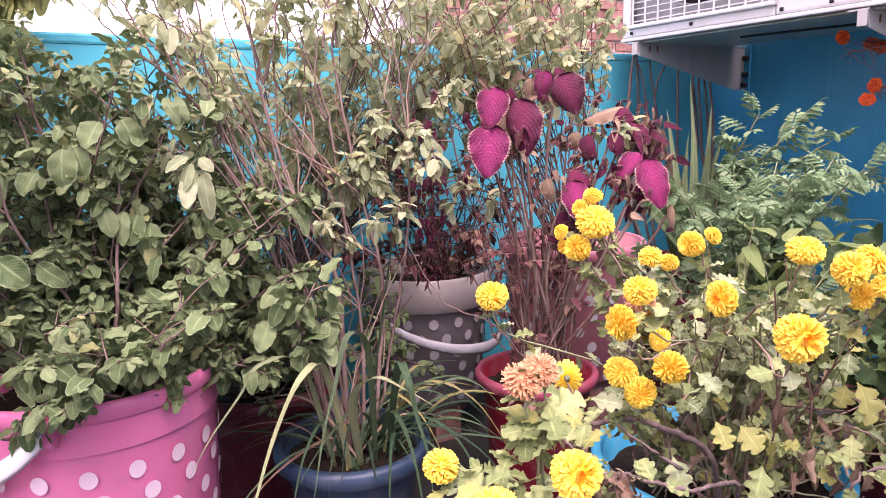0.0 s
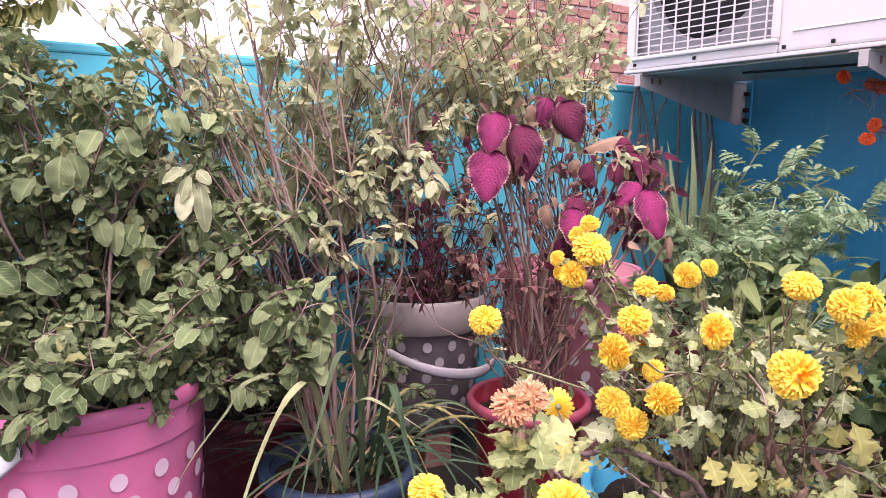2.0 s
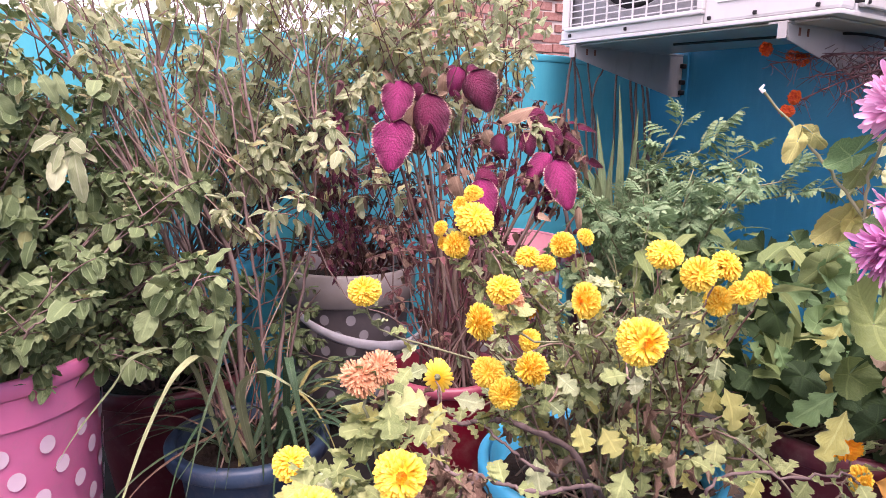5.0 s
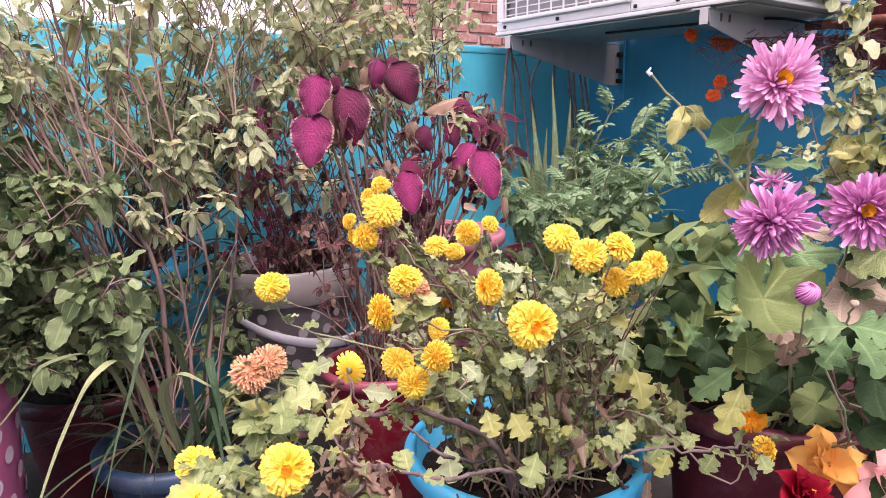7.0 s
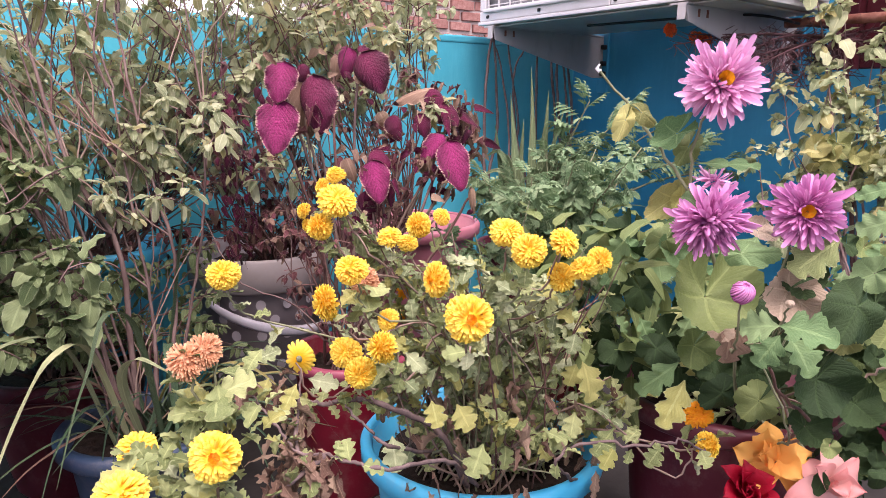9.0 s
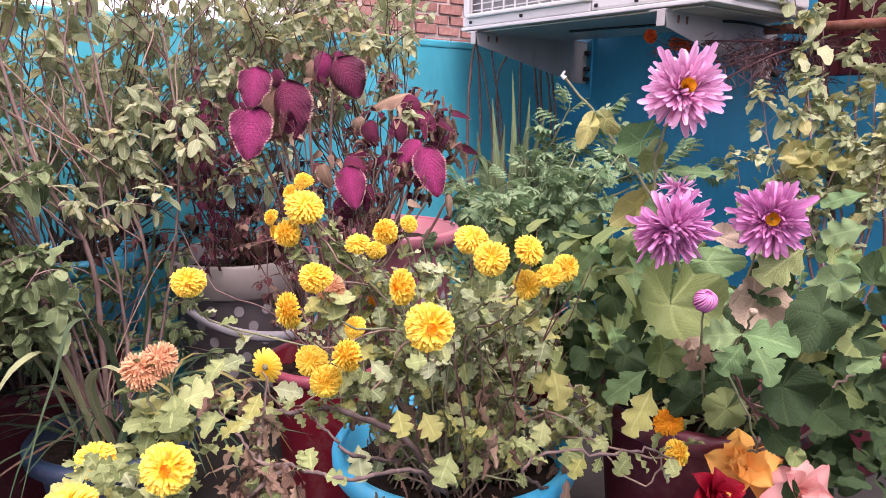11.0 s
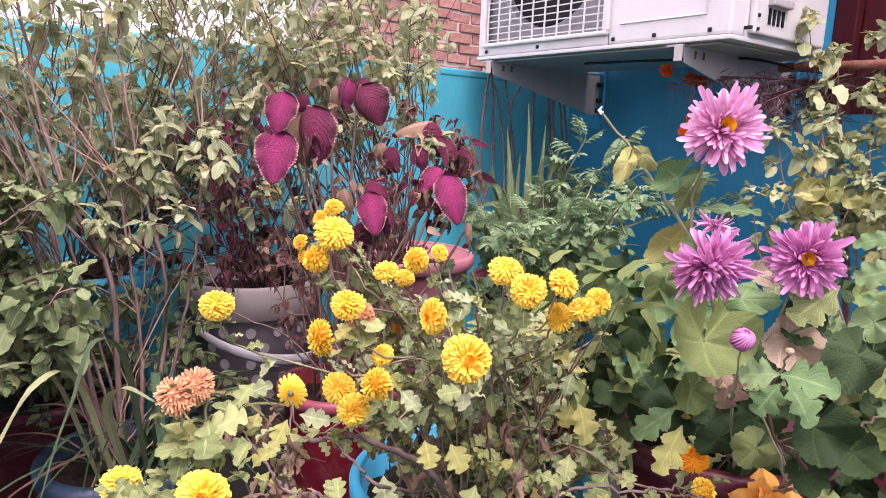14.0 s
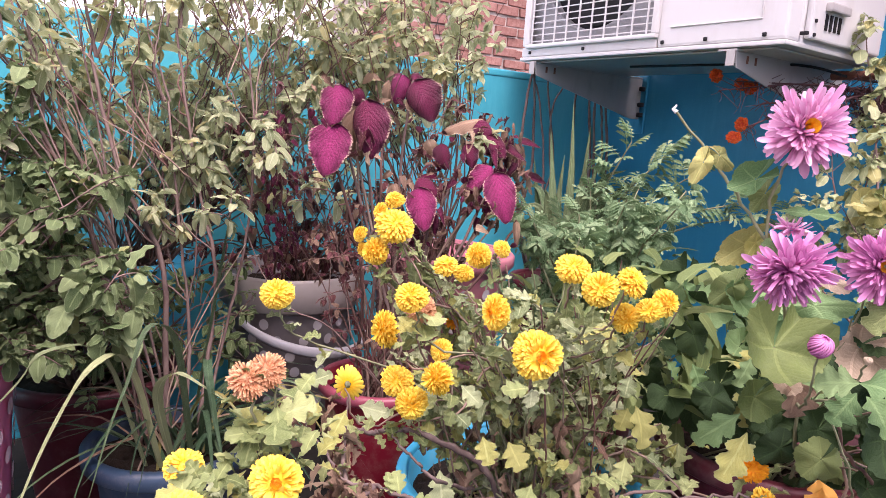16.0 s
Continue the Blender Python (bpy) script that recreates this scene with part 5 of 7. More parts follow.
for p, size in (((1.10, 0.95, 0.77), 0.05), ((1.13, 0.95, 0.75), 0.05), ((1.14, 0.92, 0.71), 0.05), ((0.80, 0.95, 0.76), 0.05), ((1.12, 0.96, 0.80), 0.032), ((0.97, 0.93, 0.70), 0.045), ((1.03, 0.88, 0.65), 0.045), ((0.92, 0.92, 0.62), 0.04), ((1.16, 0.97, 0.73), 0.05)):
    q = np.array(p)
    stick(coleus, through_points([np.array(CP) + jitter(0.04) * (1, 1, 0), CP + (q - CP) * 0.5 + jitter(0.03), q - (0, 0, 0.03), q + jitter(0.01)], 6), 0.0024, 0.0012, DRYBARK)
    for k in range(13):
        ob = part("leaf", dead[k % 3], coleus, "withered brown and maroon leaf", Vector(q + jitter(0.030) - np.array(coleus.location)))
        ob.rotation_euler = Matrix(basis(unit(jitter(0.8) + (0, -0.3, -0.5)), (-0.5, -0.8, 0.4), rng.uniform(-0.6, 0.6)).tolist()).to_euler()
        ob.scale = (size * 0.5, size * 0.5, size * 0.8)
curled = [mesh_of("leaf", *CRUMPLED[0], DEADLEAF), mesh_of("leaf", *COLEUS_SMALL[2], COLEUS_DARK), mesh_of("leaf", *COLEUS_SMALL[1], COLEUS_DEEP), mesh_of("leaf", *COLEUS_SMALL[2], COLEUS_BACK)]
for k in range(150):
    x, y, z = BIGLEAVES[(2 + k * 5) % len(BIGLEAVES)] if k % 3 else (1.10, 0.94, 0.75)
    p = np.array((x, y + 0.035, z)) + jitter(0.05)
    ob = part("leaf", curled[k % 4], coleus, "small curled maroon leaf", Vector(p - np.array(coleus.location)))
    ob.rotation_euler = Matrix(basis(unit(jitter(1) + (0, -0.2, -0.4)), (-0.5, -0.8, 0.4), rng.uniform(-0.8, 0.8)).tolist()).to_euler()
    ob.scale = (rng.uniform(0.012, 0.024),) * 3
coleus_b = thing("coleus", (0.56, 1.50, 0.42), "dark maroon coleus behind the bare stems", "plant", "coleus plants")
fol = Foliage(coleus_b, "leaf", COLEUS_SMALL, COLEUS_DARK, 150)
tips = [(rng.uniform(0.42, 0.85), rng.uniform(1.3, 1.5), rng.uniform(0.46, 0.64)) for k in range(14)]
shrub(coleus_b, fol, [(0.58, 1.48, 0.42), (0.62, 1.47, 0.42)], tips, 0.003, DARKBARK, 0.3, 0.05, 0.05, 2, 0.021, 0.5, 0.03, up=0.1, keep=0.45)
fol.finish()
coleus_c = thing("coleus", (0.92, 1.492, 0.374), "dark purple-brown coleus filling the grey bucket", "plant", "coleus plants")
fol = Foliage(coleus_c, "leaf", COLEUS_SMALL, COLEUS_DARK, 200)
tips = [(rng.uniform(0.68, 1.16), rng.uniform(1.26, 1.55), rng.uniform(0.46, 0.80)) for k in range(40)]
shrub(coleus_c, fol, [(0.92, 1.46, 0.374), (0.86, 1.45, 0.374), (0.98, 1.46, 0.374), (0.92, 1.40, 0.374)], tips, 0.003, DARKBARK, 0.3, 0.05, 0.05, 2, 0.020, 0.4, 0.02, up=0.1, keep=0.7)
fol.finish()
# crimson drying spikes behind the bare stems
spikes = Foliage(coleus_c, "leaf", COLEUS_SMALL, COLEUS_DEEP, 120)
for k in range(120):
    z = rng.uniform(0.48, 0.80)
    spikes.leaf((0.735 + rng.uniform(-0.025, 0.03) - 0.05 * (z - 0.64), 1.13 + rng.uniform(-0.03, 0.03), z), unit(jitter(0.7) + (0, -0.3, -0.6)), rng.uniform(0.010, 0.022), roll=rng.uniform(-0.6, 0.6))
spikes.finish()
stick(coleus_c, through_points([(0.86, 1.44, 0.374), (0.78, 1.25, 0.48), (0.74, 1.13, 0.62), (0.73, 1.13, 0.80)], 6), 0.0028, 0.0015, DARKBARK)

# ---- yellow chrysanthemum in the turquoise pot ----
def pompom(n=420, top=86, low=-35, flat=0.85, shag=0.10, wide=0.20):
    """Short rounded petals in close whorls over a dome; unit radius, opening towards z, the whorls starting at the angle top."""
    c = Cloud()
    strap = [leaf_shape(lambda s: w * max(0, math.sin(math.pi * min(1, 0.16 + 0.70 * s))) ** 0.35, 5, 3, 0.03, fold, curl) for w, fold, curl in ((wide, 0.7, 0.1), (wide * 1.15, 0.5, 0.3), (wide * 0.9, 0.9, -0.2))]
    lump = [unit(jitter(1)) for k in range(5)]
    c.put(*lathe([(0.01, -0.4), (0.4, -0.35), (0.62, -0.1), (0.62, 0.2 * flat), (0.42, 0.5 * flat), (0.2, (0.62 if top > 70 else 0.3) * flat), (0.01, (0.66 if top > 70 else 0.25) * flat)], 14))
    for i in range(n):
        e = radians(top - (top - low) * ((i + 0.5) / n) ** 0.6)
        a = i * 2.39996 + rng.uniform(-0.2, 0.2)
        out = np.array((math.cos(e) * math.cos(a), math.cos(e) * math.sin(a), math.sin(e) * flat))
        reach = (1 + 0.14 * sum(max(0, float(q @ unit(out))) ** 3 for q in lump) - 0.06) * rng.uniform(1 - shag, 1 + 0.5 * shag)
        L = 0.37 * rng.uniform(0.85, 1.1)
        d = unit(out * 0.75 + np.array((math.cos(a), math.sin(a), -0.25)) * 0.4 + jitter(0.16))
        c.add(strap[i % 3], basis(d, (0, 0, 1.5), rng.uniform(-0.4, 0.4)), out * (reach - L * 0.95), L)
    return c


def daisy_back():
    """An open bloom whose green cup and loose ring of petals are seen from behind."""
    c = Cloud()
    petal = leaf_shape(lambda s: 0.16 * max(0, math.sin(math.pi * min(1, 0.12 + 0.76 * s))) ** 0.4, 5, 3, 0.03, 0.4, -0.25)
    for ring, (n, e) in enumerate(((19, 6), (17, 22), (15, 38))):
        for i in range(n):
            a = (i + 0.4 * ring + rng.uniform(-0.2, 0.2)) * 6.2832 / n
            c.add(petal, basis((math.cos(a) * math.cos(radians(e)), math.sin(a) * math.cos(radians(e)), math.sin(radians(e))), (0, 0, 1)), (0.2 * math.cos(a), 0.2 * math.sin(a), 0.05 * ring), 0.8 * rng.uniform(0.85, 1.1))
    return c


def head(parent, me, centre, pos, facing, size, label, name="flower"):
    ob = part(name, me, parent, label, Vector(np.asarray(pos, float) - np.array(parent.location)))
    ob.rotation_euler = Vector(facing).to_track_quat("Z", "Y").to_euler()
    ob.scale = (size * rng.uniform(0.9, 1.1), size * rng.uniform(0.9, 1.1), size * rng.uniform(0.85, 1.05)) if name == "flower" and size < 0.03 else (size,) * 3
    if centre is not None:
        part("flower_centre", centre, ob)
    return ob


def button(r, z, mat, n=60):
    c = Cloud()
    bit = leaf_shape(lambda s: 0.3, 2, 3, 0.02, 0.2, 0.1)
    for i in range(n):
        q = math.sqrt((i + 0.5) / n)
        a = i * 2.39996
        c.add(bit, basis((0.3 * math.cos(a) * q, 0.3 * math.sin(a) * q, 1)), (r * q * math.cos(a), r * q * math.sin(a), z), 0.14)
    return c.mesh("flower_centre", mat)


chrys = thing("chrysanthemum", (0.885, 0.574, 0.265), "yellow chrysanthemum sprawling out of the turquoise pot", "plant")
POM = [pompom(n, 86, low, f, g).mesh("flower", YELLOW) for n, low, f, g in ((420, -35, 0.85, 0.10), (380, -25, 0.75, 0.13), (450, -42, 0.9, 0.10))]
POM_EYE = pompom(400, 72, -24, 0.72, 0.08, 0.20).mesh("flower", YELLOW)
POM_ORANGE = pompom(300, 86, -25, 0.75, 0.16).mesh("flower", ORANGE)
POM_PEACH = pompom(340, 82, -35, 0.7, 0.16, 0.17).mesh("flower", PEACH)
DAISY = daisy_back().mesh("flower", YELLOW)
EYE_DISC = button(0.20, 0.56, ORANGE, 50)
# place, radius, and how far each bloom faces right, towards the terrace and up
BLOOMS = (
    (0.539, 0.637, 0.584, 20, 0.0, 1.0, 0.7), (0.654, 0.324, 0.595, 21, 0.1, 1.0, 0.15), (0.748, 0.381, 0.655, 17, -0.2, 0.9, 0.6),
    (0.722, 0.322, 0.648, 19, 0.0, 1.0, 0.5), (0.786, 0.337, 0.647, 16, 0.3, 0.7, 0.7), (0.801, 0.352, 0.606, 16, 0.1, 1.0, -0.2),
    (0.836, 0.333, 0.622, 16, 0.5, 0.8, 0.4), (0.818, 0.337, 0.616, 14, -0.4, 0.8, 0.4), (0.671, 0.602, 0.667, 22, 0.15, 0.7, 0.65),
    (0.675, 0.615, 0.695, 13, -0.5, 0.6, 0.8), (0.662, 0.622, 0.682, 11, -0.8, 0.6, 0.2), (0.655, 0.617, 0.634, 19, -0.85, 0.6, 0.2),
)
BLOOMS_B = (
    (0.640, 0.632, 0.652, 10, -0.7, 0.5, 0.4), (0.645, 0.632, 0.634, 9, -0.8, 0.4, -0.1), (0.719, 0.498, 0.648, 17, -0.9, 0.6, 0.3),
    (0.745, 0.49, 0.655, 11, 0.5, 0.6, 0.6), (0.716, 0.555, 0.624, 16, -0.1, 0.6, 0.9), (0.733, 0.541, 0.618, 12, 0.5, 0.6, 0.5),
    (0.622, 0.483, 0.610, 18, -0.3, 0.7, 0.8), (0.590, 0.475, 0.583, 19, -0.95, 0.45, 0.0), (0.706, 0.445, 0.597, 19, -0.75, 0.7, 0.25),
    (0.682, 0.507, 0.538, 13, -0.2, 0.9, 0.5), (0.647, 0.458, 0.528, 20, -0.9, 0.5, 0.15), (0.634, 0.517, 0.507, 19, -0.2, 0.9, 0.5),
)
BLOOMS_C = (
    (0.636, 0.491, 0.489, 19, 0.2, 1.0, 0.1), (0.601, 0.572, 0.489, 19, 0.0, -1.0, 0.1), (0.436, 0.369, 0.509, 21, 0.1, 1.0, 0.4),
    (0.414, 0.551, 0.440, 20, 0.1, 0.5, 1.0), (0.369, 0.390, 0.487, 20, 0.0, 0.6, 1.0), (0.974, 0.271, 0.396, 17, 0.9, 0.6, 0.1),
)
RIGHT, AHEAD = np.array((0.82, -0.57, 0)), np.array((0.57, 0.82, 0))
mumfol = Foliage(chrys, "leaf", MUM, MUMLEAF, 300)
greyfol = Foliage(chrys, "leaf", MUM, MUMGREY, 150)


def over_rim(p):
    """In front of and below the pot's near rim, and close round the blooms, where no leaf hangs."""
    out = (np.asarray(p, float) - (0.885, 0.574, 0))
    near = -(0.5 * out[0] + 0.86 * out[1])
    if any(np.linalg.norm(np.asarray(p, float) + (0.012, 0.02, 0) - q) < 0.034 for q in BLOOM_AT):
        return True
    return p[0] > 0.62 and p[2] < 0.37 and near > 0.07 or (0.60 < p[0] < 0.74 and p[2] < 0.44)


BLOOM_AT = [np.array(q[:3]) for q in BLOOMS + BLOOMS_B + BLOOMS_C] + [np.array((0.440, 0.444, 0.564)), np.array((0.455, 0.438, 0.573))]
mumfol.bar = greyfol.bar = over_rim
for k, (x, y, z, r, sx, to, up) in enumerate(BLOOMS + BLOOMS_B + BLOOMS_C):
    face = unit(RIGHT * sx - AHEAD * to + np.array((0, 0, up)) + jitter(0.12))
    pos = np.array((x, y, z))
    if k == 25:
        bloom = head(chrys, DAISY, None, pos, face, r * 0.00105, "open yellow bloom seen from behind")
        part("flower_cup", mesh_of("flower_cup", *lathe([(0.02, -0.11), (0.08, -0.10), (0.17, -0.04), (0.20, 0.04), (0.08, 0.06)], 14), GREENSTEM), bloom, "green cup")
    else:
        head(chrys, POM_EYE if k in (1, 20, 26) else POM[k % 3], EYE_DISC if k in (1, 20, 26) else None, pos, face, r * 0.00093, "round yellow pompom bloom")
    neck = pos - face * 0.012
    root = np.array((0.885, 0.574, 0.265)) + np.array((*rng.uniform(-0.07, 0.07, 2), 0)) if x > 0.5 else np.array((0.465, 0.445, 0.405)) + jitter(0.012)
    side = neck - root
    mid = root + side * 0.5 + np.array((0, 0, 0.05 + 0.04 * rng.random())) * (x > 0.5) + jitter(0.02 if x > 0.5 else 0.006)
    low = neck - (np.array((0, 0, 0.05)) + unit(side * (1, 1, 0)) * 0.03) * (1.0 if x > 0.5 else 0.3)
    line = through_points([root, mid, low, neck], 6)
    stick(chrys, line, 0.0016, 0.0011, DRYBARK if k % 3 else GREENSTEM)
    for j in range(4, len(line) - 1):
        for m in range((2 if x > 0.66 else 1) if j < 12 else 1):
            out = unit(jitter(1) + (0, 0, 0.1))
            (greyfol if rng.random() < 0.5 else mumfol).leaf(line[j], out * 0.9 + np.array((0, 0, -0.15)), rng.uniform(0.015, 0.030) * (0.75 if j > 13 else 1.0), roll=rng.uniform(-0.6, 0.6))
for (x, y, z, r, me, label) in ((0.440, 0.444, 0.564, 19, POM_PEACH, "fading peach pompom bloom"), (0.455, 0.438, 0.573, 16, POM_PEACH, "fading peach pompom bloom"), (0.655, 0.51, 0.59, 18, POM_PEACH, "withered pinkish bloom"), (0.78, 0.609, 0.54, 15, POM_ORANGE, "deep orange-yellow bloom"), (0.794, 0.634, 0.49, 11, POM_ORANGE, "small orange-yellow bloom"), (1.0, 0.30, 0.415, 17, POM_ORANGE, "drooping orange-yellow bloom")):
    face = unit(-AHEAD * 0.8 - RIGHT * 0.3 + np.array((0, 0, 0.5)) + jitter(0.2))
    pos = np.array((x, y, z))
    head(chrys, me, None, pos, face, r * 0.00093, label)
    root = np.array((0.86, 0.56, 0.265)) + np.array((*rng.uniform(-0.06, 0.06, 2), 0)) if x > 0.5 else np.array((0.465, 0.445, 0.405)) + jitter(0.01)
    line = through_points([root, root + (pos - root) * 0.5 + (0, 0, 0.03), pos - face * 0.01 - (0, 0, 0.05), pos - face * 0.01], 6)
    stick(chrys, line, 0.0017, 0.0012, DRYBARK if x > 0.5 else GREENSTEM)
    for j in range(6, len(line)):
        for m in range(1):
            mumfol.leaf(line[j], unit(jitter(1)), rng.uniform(0.022, 0.04), roll=rng.uniform(-0.6, 0.6))
# leafy shoots without blooms, and the grey trailing branches
for k in range(58):
    a = rng.uniform(0, 6.283)
    r = 0.21 * math.sqrt(rng.random())
    tip = np.array((0.88 + r * math.cos(a), 0.53 + 0.85 * r * math.sin(a), rng.uniform(0.38, 0.60) - 0.2 * r))
    root = np.array((0.885, 0.574, 0.265)) + np.array((*rng.uniform(-0.09, 0.09, 2), 0))
    line = through_points([root, (root + tip) / 2 + jitter(0.03), tip], 6)
    stick(chrys, line, 0.0018, 0.0009, GREENSTEM if k % 3 == 0 else DRYBARK)
    for j in range(3, len(line)):
        for m in range(3):
            (greyfol if tip[2] > 0.46 and rng.random() < 0.6 else mumfol).leaf(line[j], unit(jitter(1) + (0, -0.1, -0.1)), rng.uniform(0.014, 0.028), roll=rng.uniform(-0.6, 0.6))
for r0, pts in (
    (0.0042, ((0.80, 0.50, 0.29), (0.73, 0.47, 0.40), (0.672, 0.496, 0.440), (0.657, 0.519, 0.443), (0.637, 0.530, 0.445), (0.619, 0.537, 0.440), (0.600, 0.548, 0.445))),
    (0.0026, ((0.74, 0.50, 0.36), (0.640, 0.441, 0.424), (0.636, 0.473, 0.431), (0.632, 0.505, 0.439), (0.634, 0.531, 0.444))),
    (0.0028, ((0.80, 0.48, 0.30), (0.70, 0.41, 0.40), (0.615, 0.401, 0.423), (0.588, 0.421, 0.430), (0.569, 0.445, 0.433), (0.548, 0.466, 0.433), (0.542, 0.487, 0.445), (0.534, 0.511, 0.463), (0.528, 0.532, 0.477))),
    (0.0024, ((0.548, 0.466, 0.433), (0.562, 0.500, 0.438), (0.579, 0.531, 0.443), (0.593, 0.556, 0.457), (0.603, 0.573, 0.477))),
    (0.0028, ((0.569, 0.445, 0.433), (0.548, 0.439, 0.429), (0.521, 0.427, 0.426), (0.49, 0.43, 0.41), (0.465, 0.445, 0.405))),
    (0.0020, ((0.93, 0.42, 0.29), (0.80, 0.345, 0.39), (0.813, 0.331, 0.419), (0.857, 0.278, 0.430), (0.885, 0.245, 0.438), (0.95, 0.26, 0.40), (0.974, 0.275, 0.396))),
):
    line = through_points(pts, 8)
    stick(chrys, line, r0, 0.0012 if r0 < 0.004 else 0.0026, DEADBARK, "branch", wobble=0.22)
    for j in range(10, len(line), 3):
        mumfol.leaf(line[j], unit(jitter(1) + (0, 0, 0.2)), rng.uniform(0.014, 0.026), roll=rng.uniform(-0.6, 0.6))
clumps = Foliage(chrys, "withered_leaf", CRUMPLED, DEADLEAF, 90)
for c0, n, spread in (((0.545, 0.458, 0.424), 20, 0.020), ((0.541, 0.476, 0.432), 12, 0.015), ((0.572, 0.523, 0.443), 12, 0.012), ((0.555, 0.441, 0.424), 20, 0.022), ((0.531, 0.541, 0.487), 9, 0.010), ((0.567, 0.552, 0.475), 7, 0.010), ((0.518, 0.434, 0.430), 16, 0.018)):
    for m in range(n):
        clumps.leaf(np.array(c0) + jitter(spread), unit(jitter(0.9) + (0, 0, -0.6)), rng.uniform(0.014, 0.028), roll=rng.uniform(-1, 1))
clumps.finish()
for c0 in ((0.44, 0.41, 0.45), (0.41, 0.44, 0.46), (0.46, 0.46, 0.44), (0.40, 0.40, 0.44), (0.43, 0.49, 0.42), (0.475, 0.44, 0.50)):
    for m in range(17):
        mumfol.leaf(np.array(c0) + jitter(0.028), unit(jitter(1) + (-0.1, -0.2, 0.3)), rng.uniform(0.017, 0.031), roll=rng.uniform(-0.5, 0.5))
mum_big = {"lobed": [mesh_of("leaf", *q, MUMLEAF) for q in MUM], "grey": [mesh_of("leaf", *q, MUMGREY) for q in MUM], "old": [mesh_of("leaf", *q, YELLOWLEAF) for q in MUM]}


def mum_leaf(look_, base, tip, width):
    set_leaf(chrys, mum_big[look_][int(rng.integers(3))], base, tip, width, "yellowing lobed leaf" if look_ == "old" else "", rng.uniform(-0.25, 0.25))


mum_leaf("old", (0.886, 0.392, 0.480), (0.878, 0.360, 0.449), 0.036)
mum_leaf("old", (0.895, 0.409, 0.469), (0.876, 0.401, 0.451), 0.029)
mum_leaf("lobed", (0.898, 0.348, 0.407), (0.867, 0.348, 0.382), 0.029)
mum_leaf("old", (0.893, 0.340, 0.390), (0.868, 0.336, 0.370), 0.022)
mum_leaf("lobed", (0.908, 0.336, 0.412), (0.901, 0.316, 0.404), 0.016)
mum_leaf("lobed", (0.932, 0.307, 0.388), (0.912, 0.304, 0.377), 0.025)
mum_leaf("lobed", (0.910, 0.329, 0.385), (0.893, 0.322, 0.376), 0.013)
mum_leaf("lobed", (0.868, 0.383, 0.423), (0.848, 0.370, 0.402), 0.026)
mum_leaf("lobed", (0.819, 0.391, 0.392), (0.814, 0.370, 0.385), 0.021)
mum_leaf("lobed", (0.754, 0.417, 0.402), (0.728, 0.403, 0.376), 0.035)
mum_leaf("old", (0.720, 0.424, 0.457), (0.717, 0.397, 0.439), 0.031)
mum_leaf("lobed", (0.693, 0.435, 0.464), (0.686, 0.412, 0.445), 0.028)
mum_leaf("grey", (0.660, 0.463, 0.420), (0.648, 0.438, 0.394), 0.030)
mum_leaf("grey", (0.661, 0.438, 0.526), (0.666, 0.412, 0.514), 0.020)
mum_leaf("grey", (0.584, 0.513, 0.489), (0.603, 0.486, 0.487), 0.023)
mum_leaf("lobed", (0.575, 0.523, 0.482), (0.554, 0.510, 0.463), 0.021)
mum_leaf("old", (0.550, 0.539, 0.489), (0.534, 0.527, 0.478), 0.019)
mum_leaf("grey", (0.539, 0.549, 0.508), (0.558, 0.532, 0.522), 0.020)
mum_leaf("lobed", (0.541, 0.531, 0.526), (0.518, 0.523, 0.515), 0.022)
mumfol.finish()
greyfol.finish()
dry = Foliage(chrys, "withered_leaf", CRUMPLED, DEADLEAF, 190)
for k in range(170):
    a, r = rng.uniform(0, 6.283), rng.uniform(0.03, 0.17)
    dry.leaf((0.86 + r * math.cos(a), 0.53 + r * math.sin(a), rng.uniform(0.31, 0.47)), unit(jitter(0.7) + (0, 0, -0.9)), rng.uniform(0.016, 0.032), roll=rng.uniform(-1, 1))
for k in range(12):
    dry.leaf((rng.uniform(0.45, 0.58), rng.uniform(0.40, 0.48), rng.uniform(0.36, 0.43)), unit(jitter(0.8) + (0, 0, -0.5)), rng.uniform(0.02, 0.04), roll=rng.uniform(-1, 1))
for k in range(34):
    a = rng.uniform(0, 6.283)
    root = np.array((0.885 + 0.1 * math.cos(a), 0.574 + 0.1 * math.sin(a), 0.265))
    tip = np.array((0.86 + rng.uniform(-0.2, 0.2), 0.50 + rng.uniform(-0.14, 0.16), rng.uniform(0.46, 0.64)))
    stick(chrys, through_points([root, (root + tip) / 2 + jitter(0.03), tip], 6), 0.0014, 0.0008, (DRYBARK, DARKBARK, GREENSTEM)[k % 3], sides=5)
dry.finish()

# ---- lilac chrysanthemum with broad leaves in the dark maroon pot ----
def strap_petal(k, curl, cup):
    return leaf_shape(lambda s: k * (0.5 + 0.5 * s) * (1 if s < 0.8 else math.sqrt(max(0.08, 1 - ((s - 0.8) / 0.21) ** 2))), 12, 3, 0.02, cup, curl)


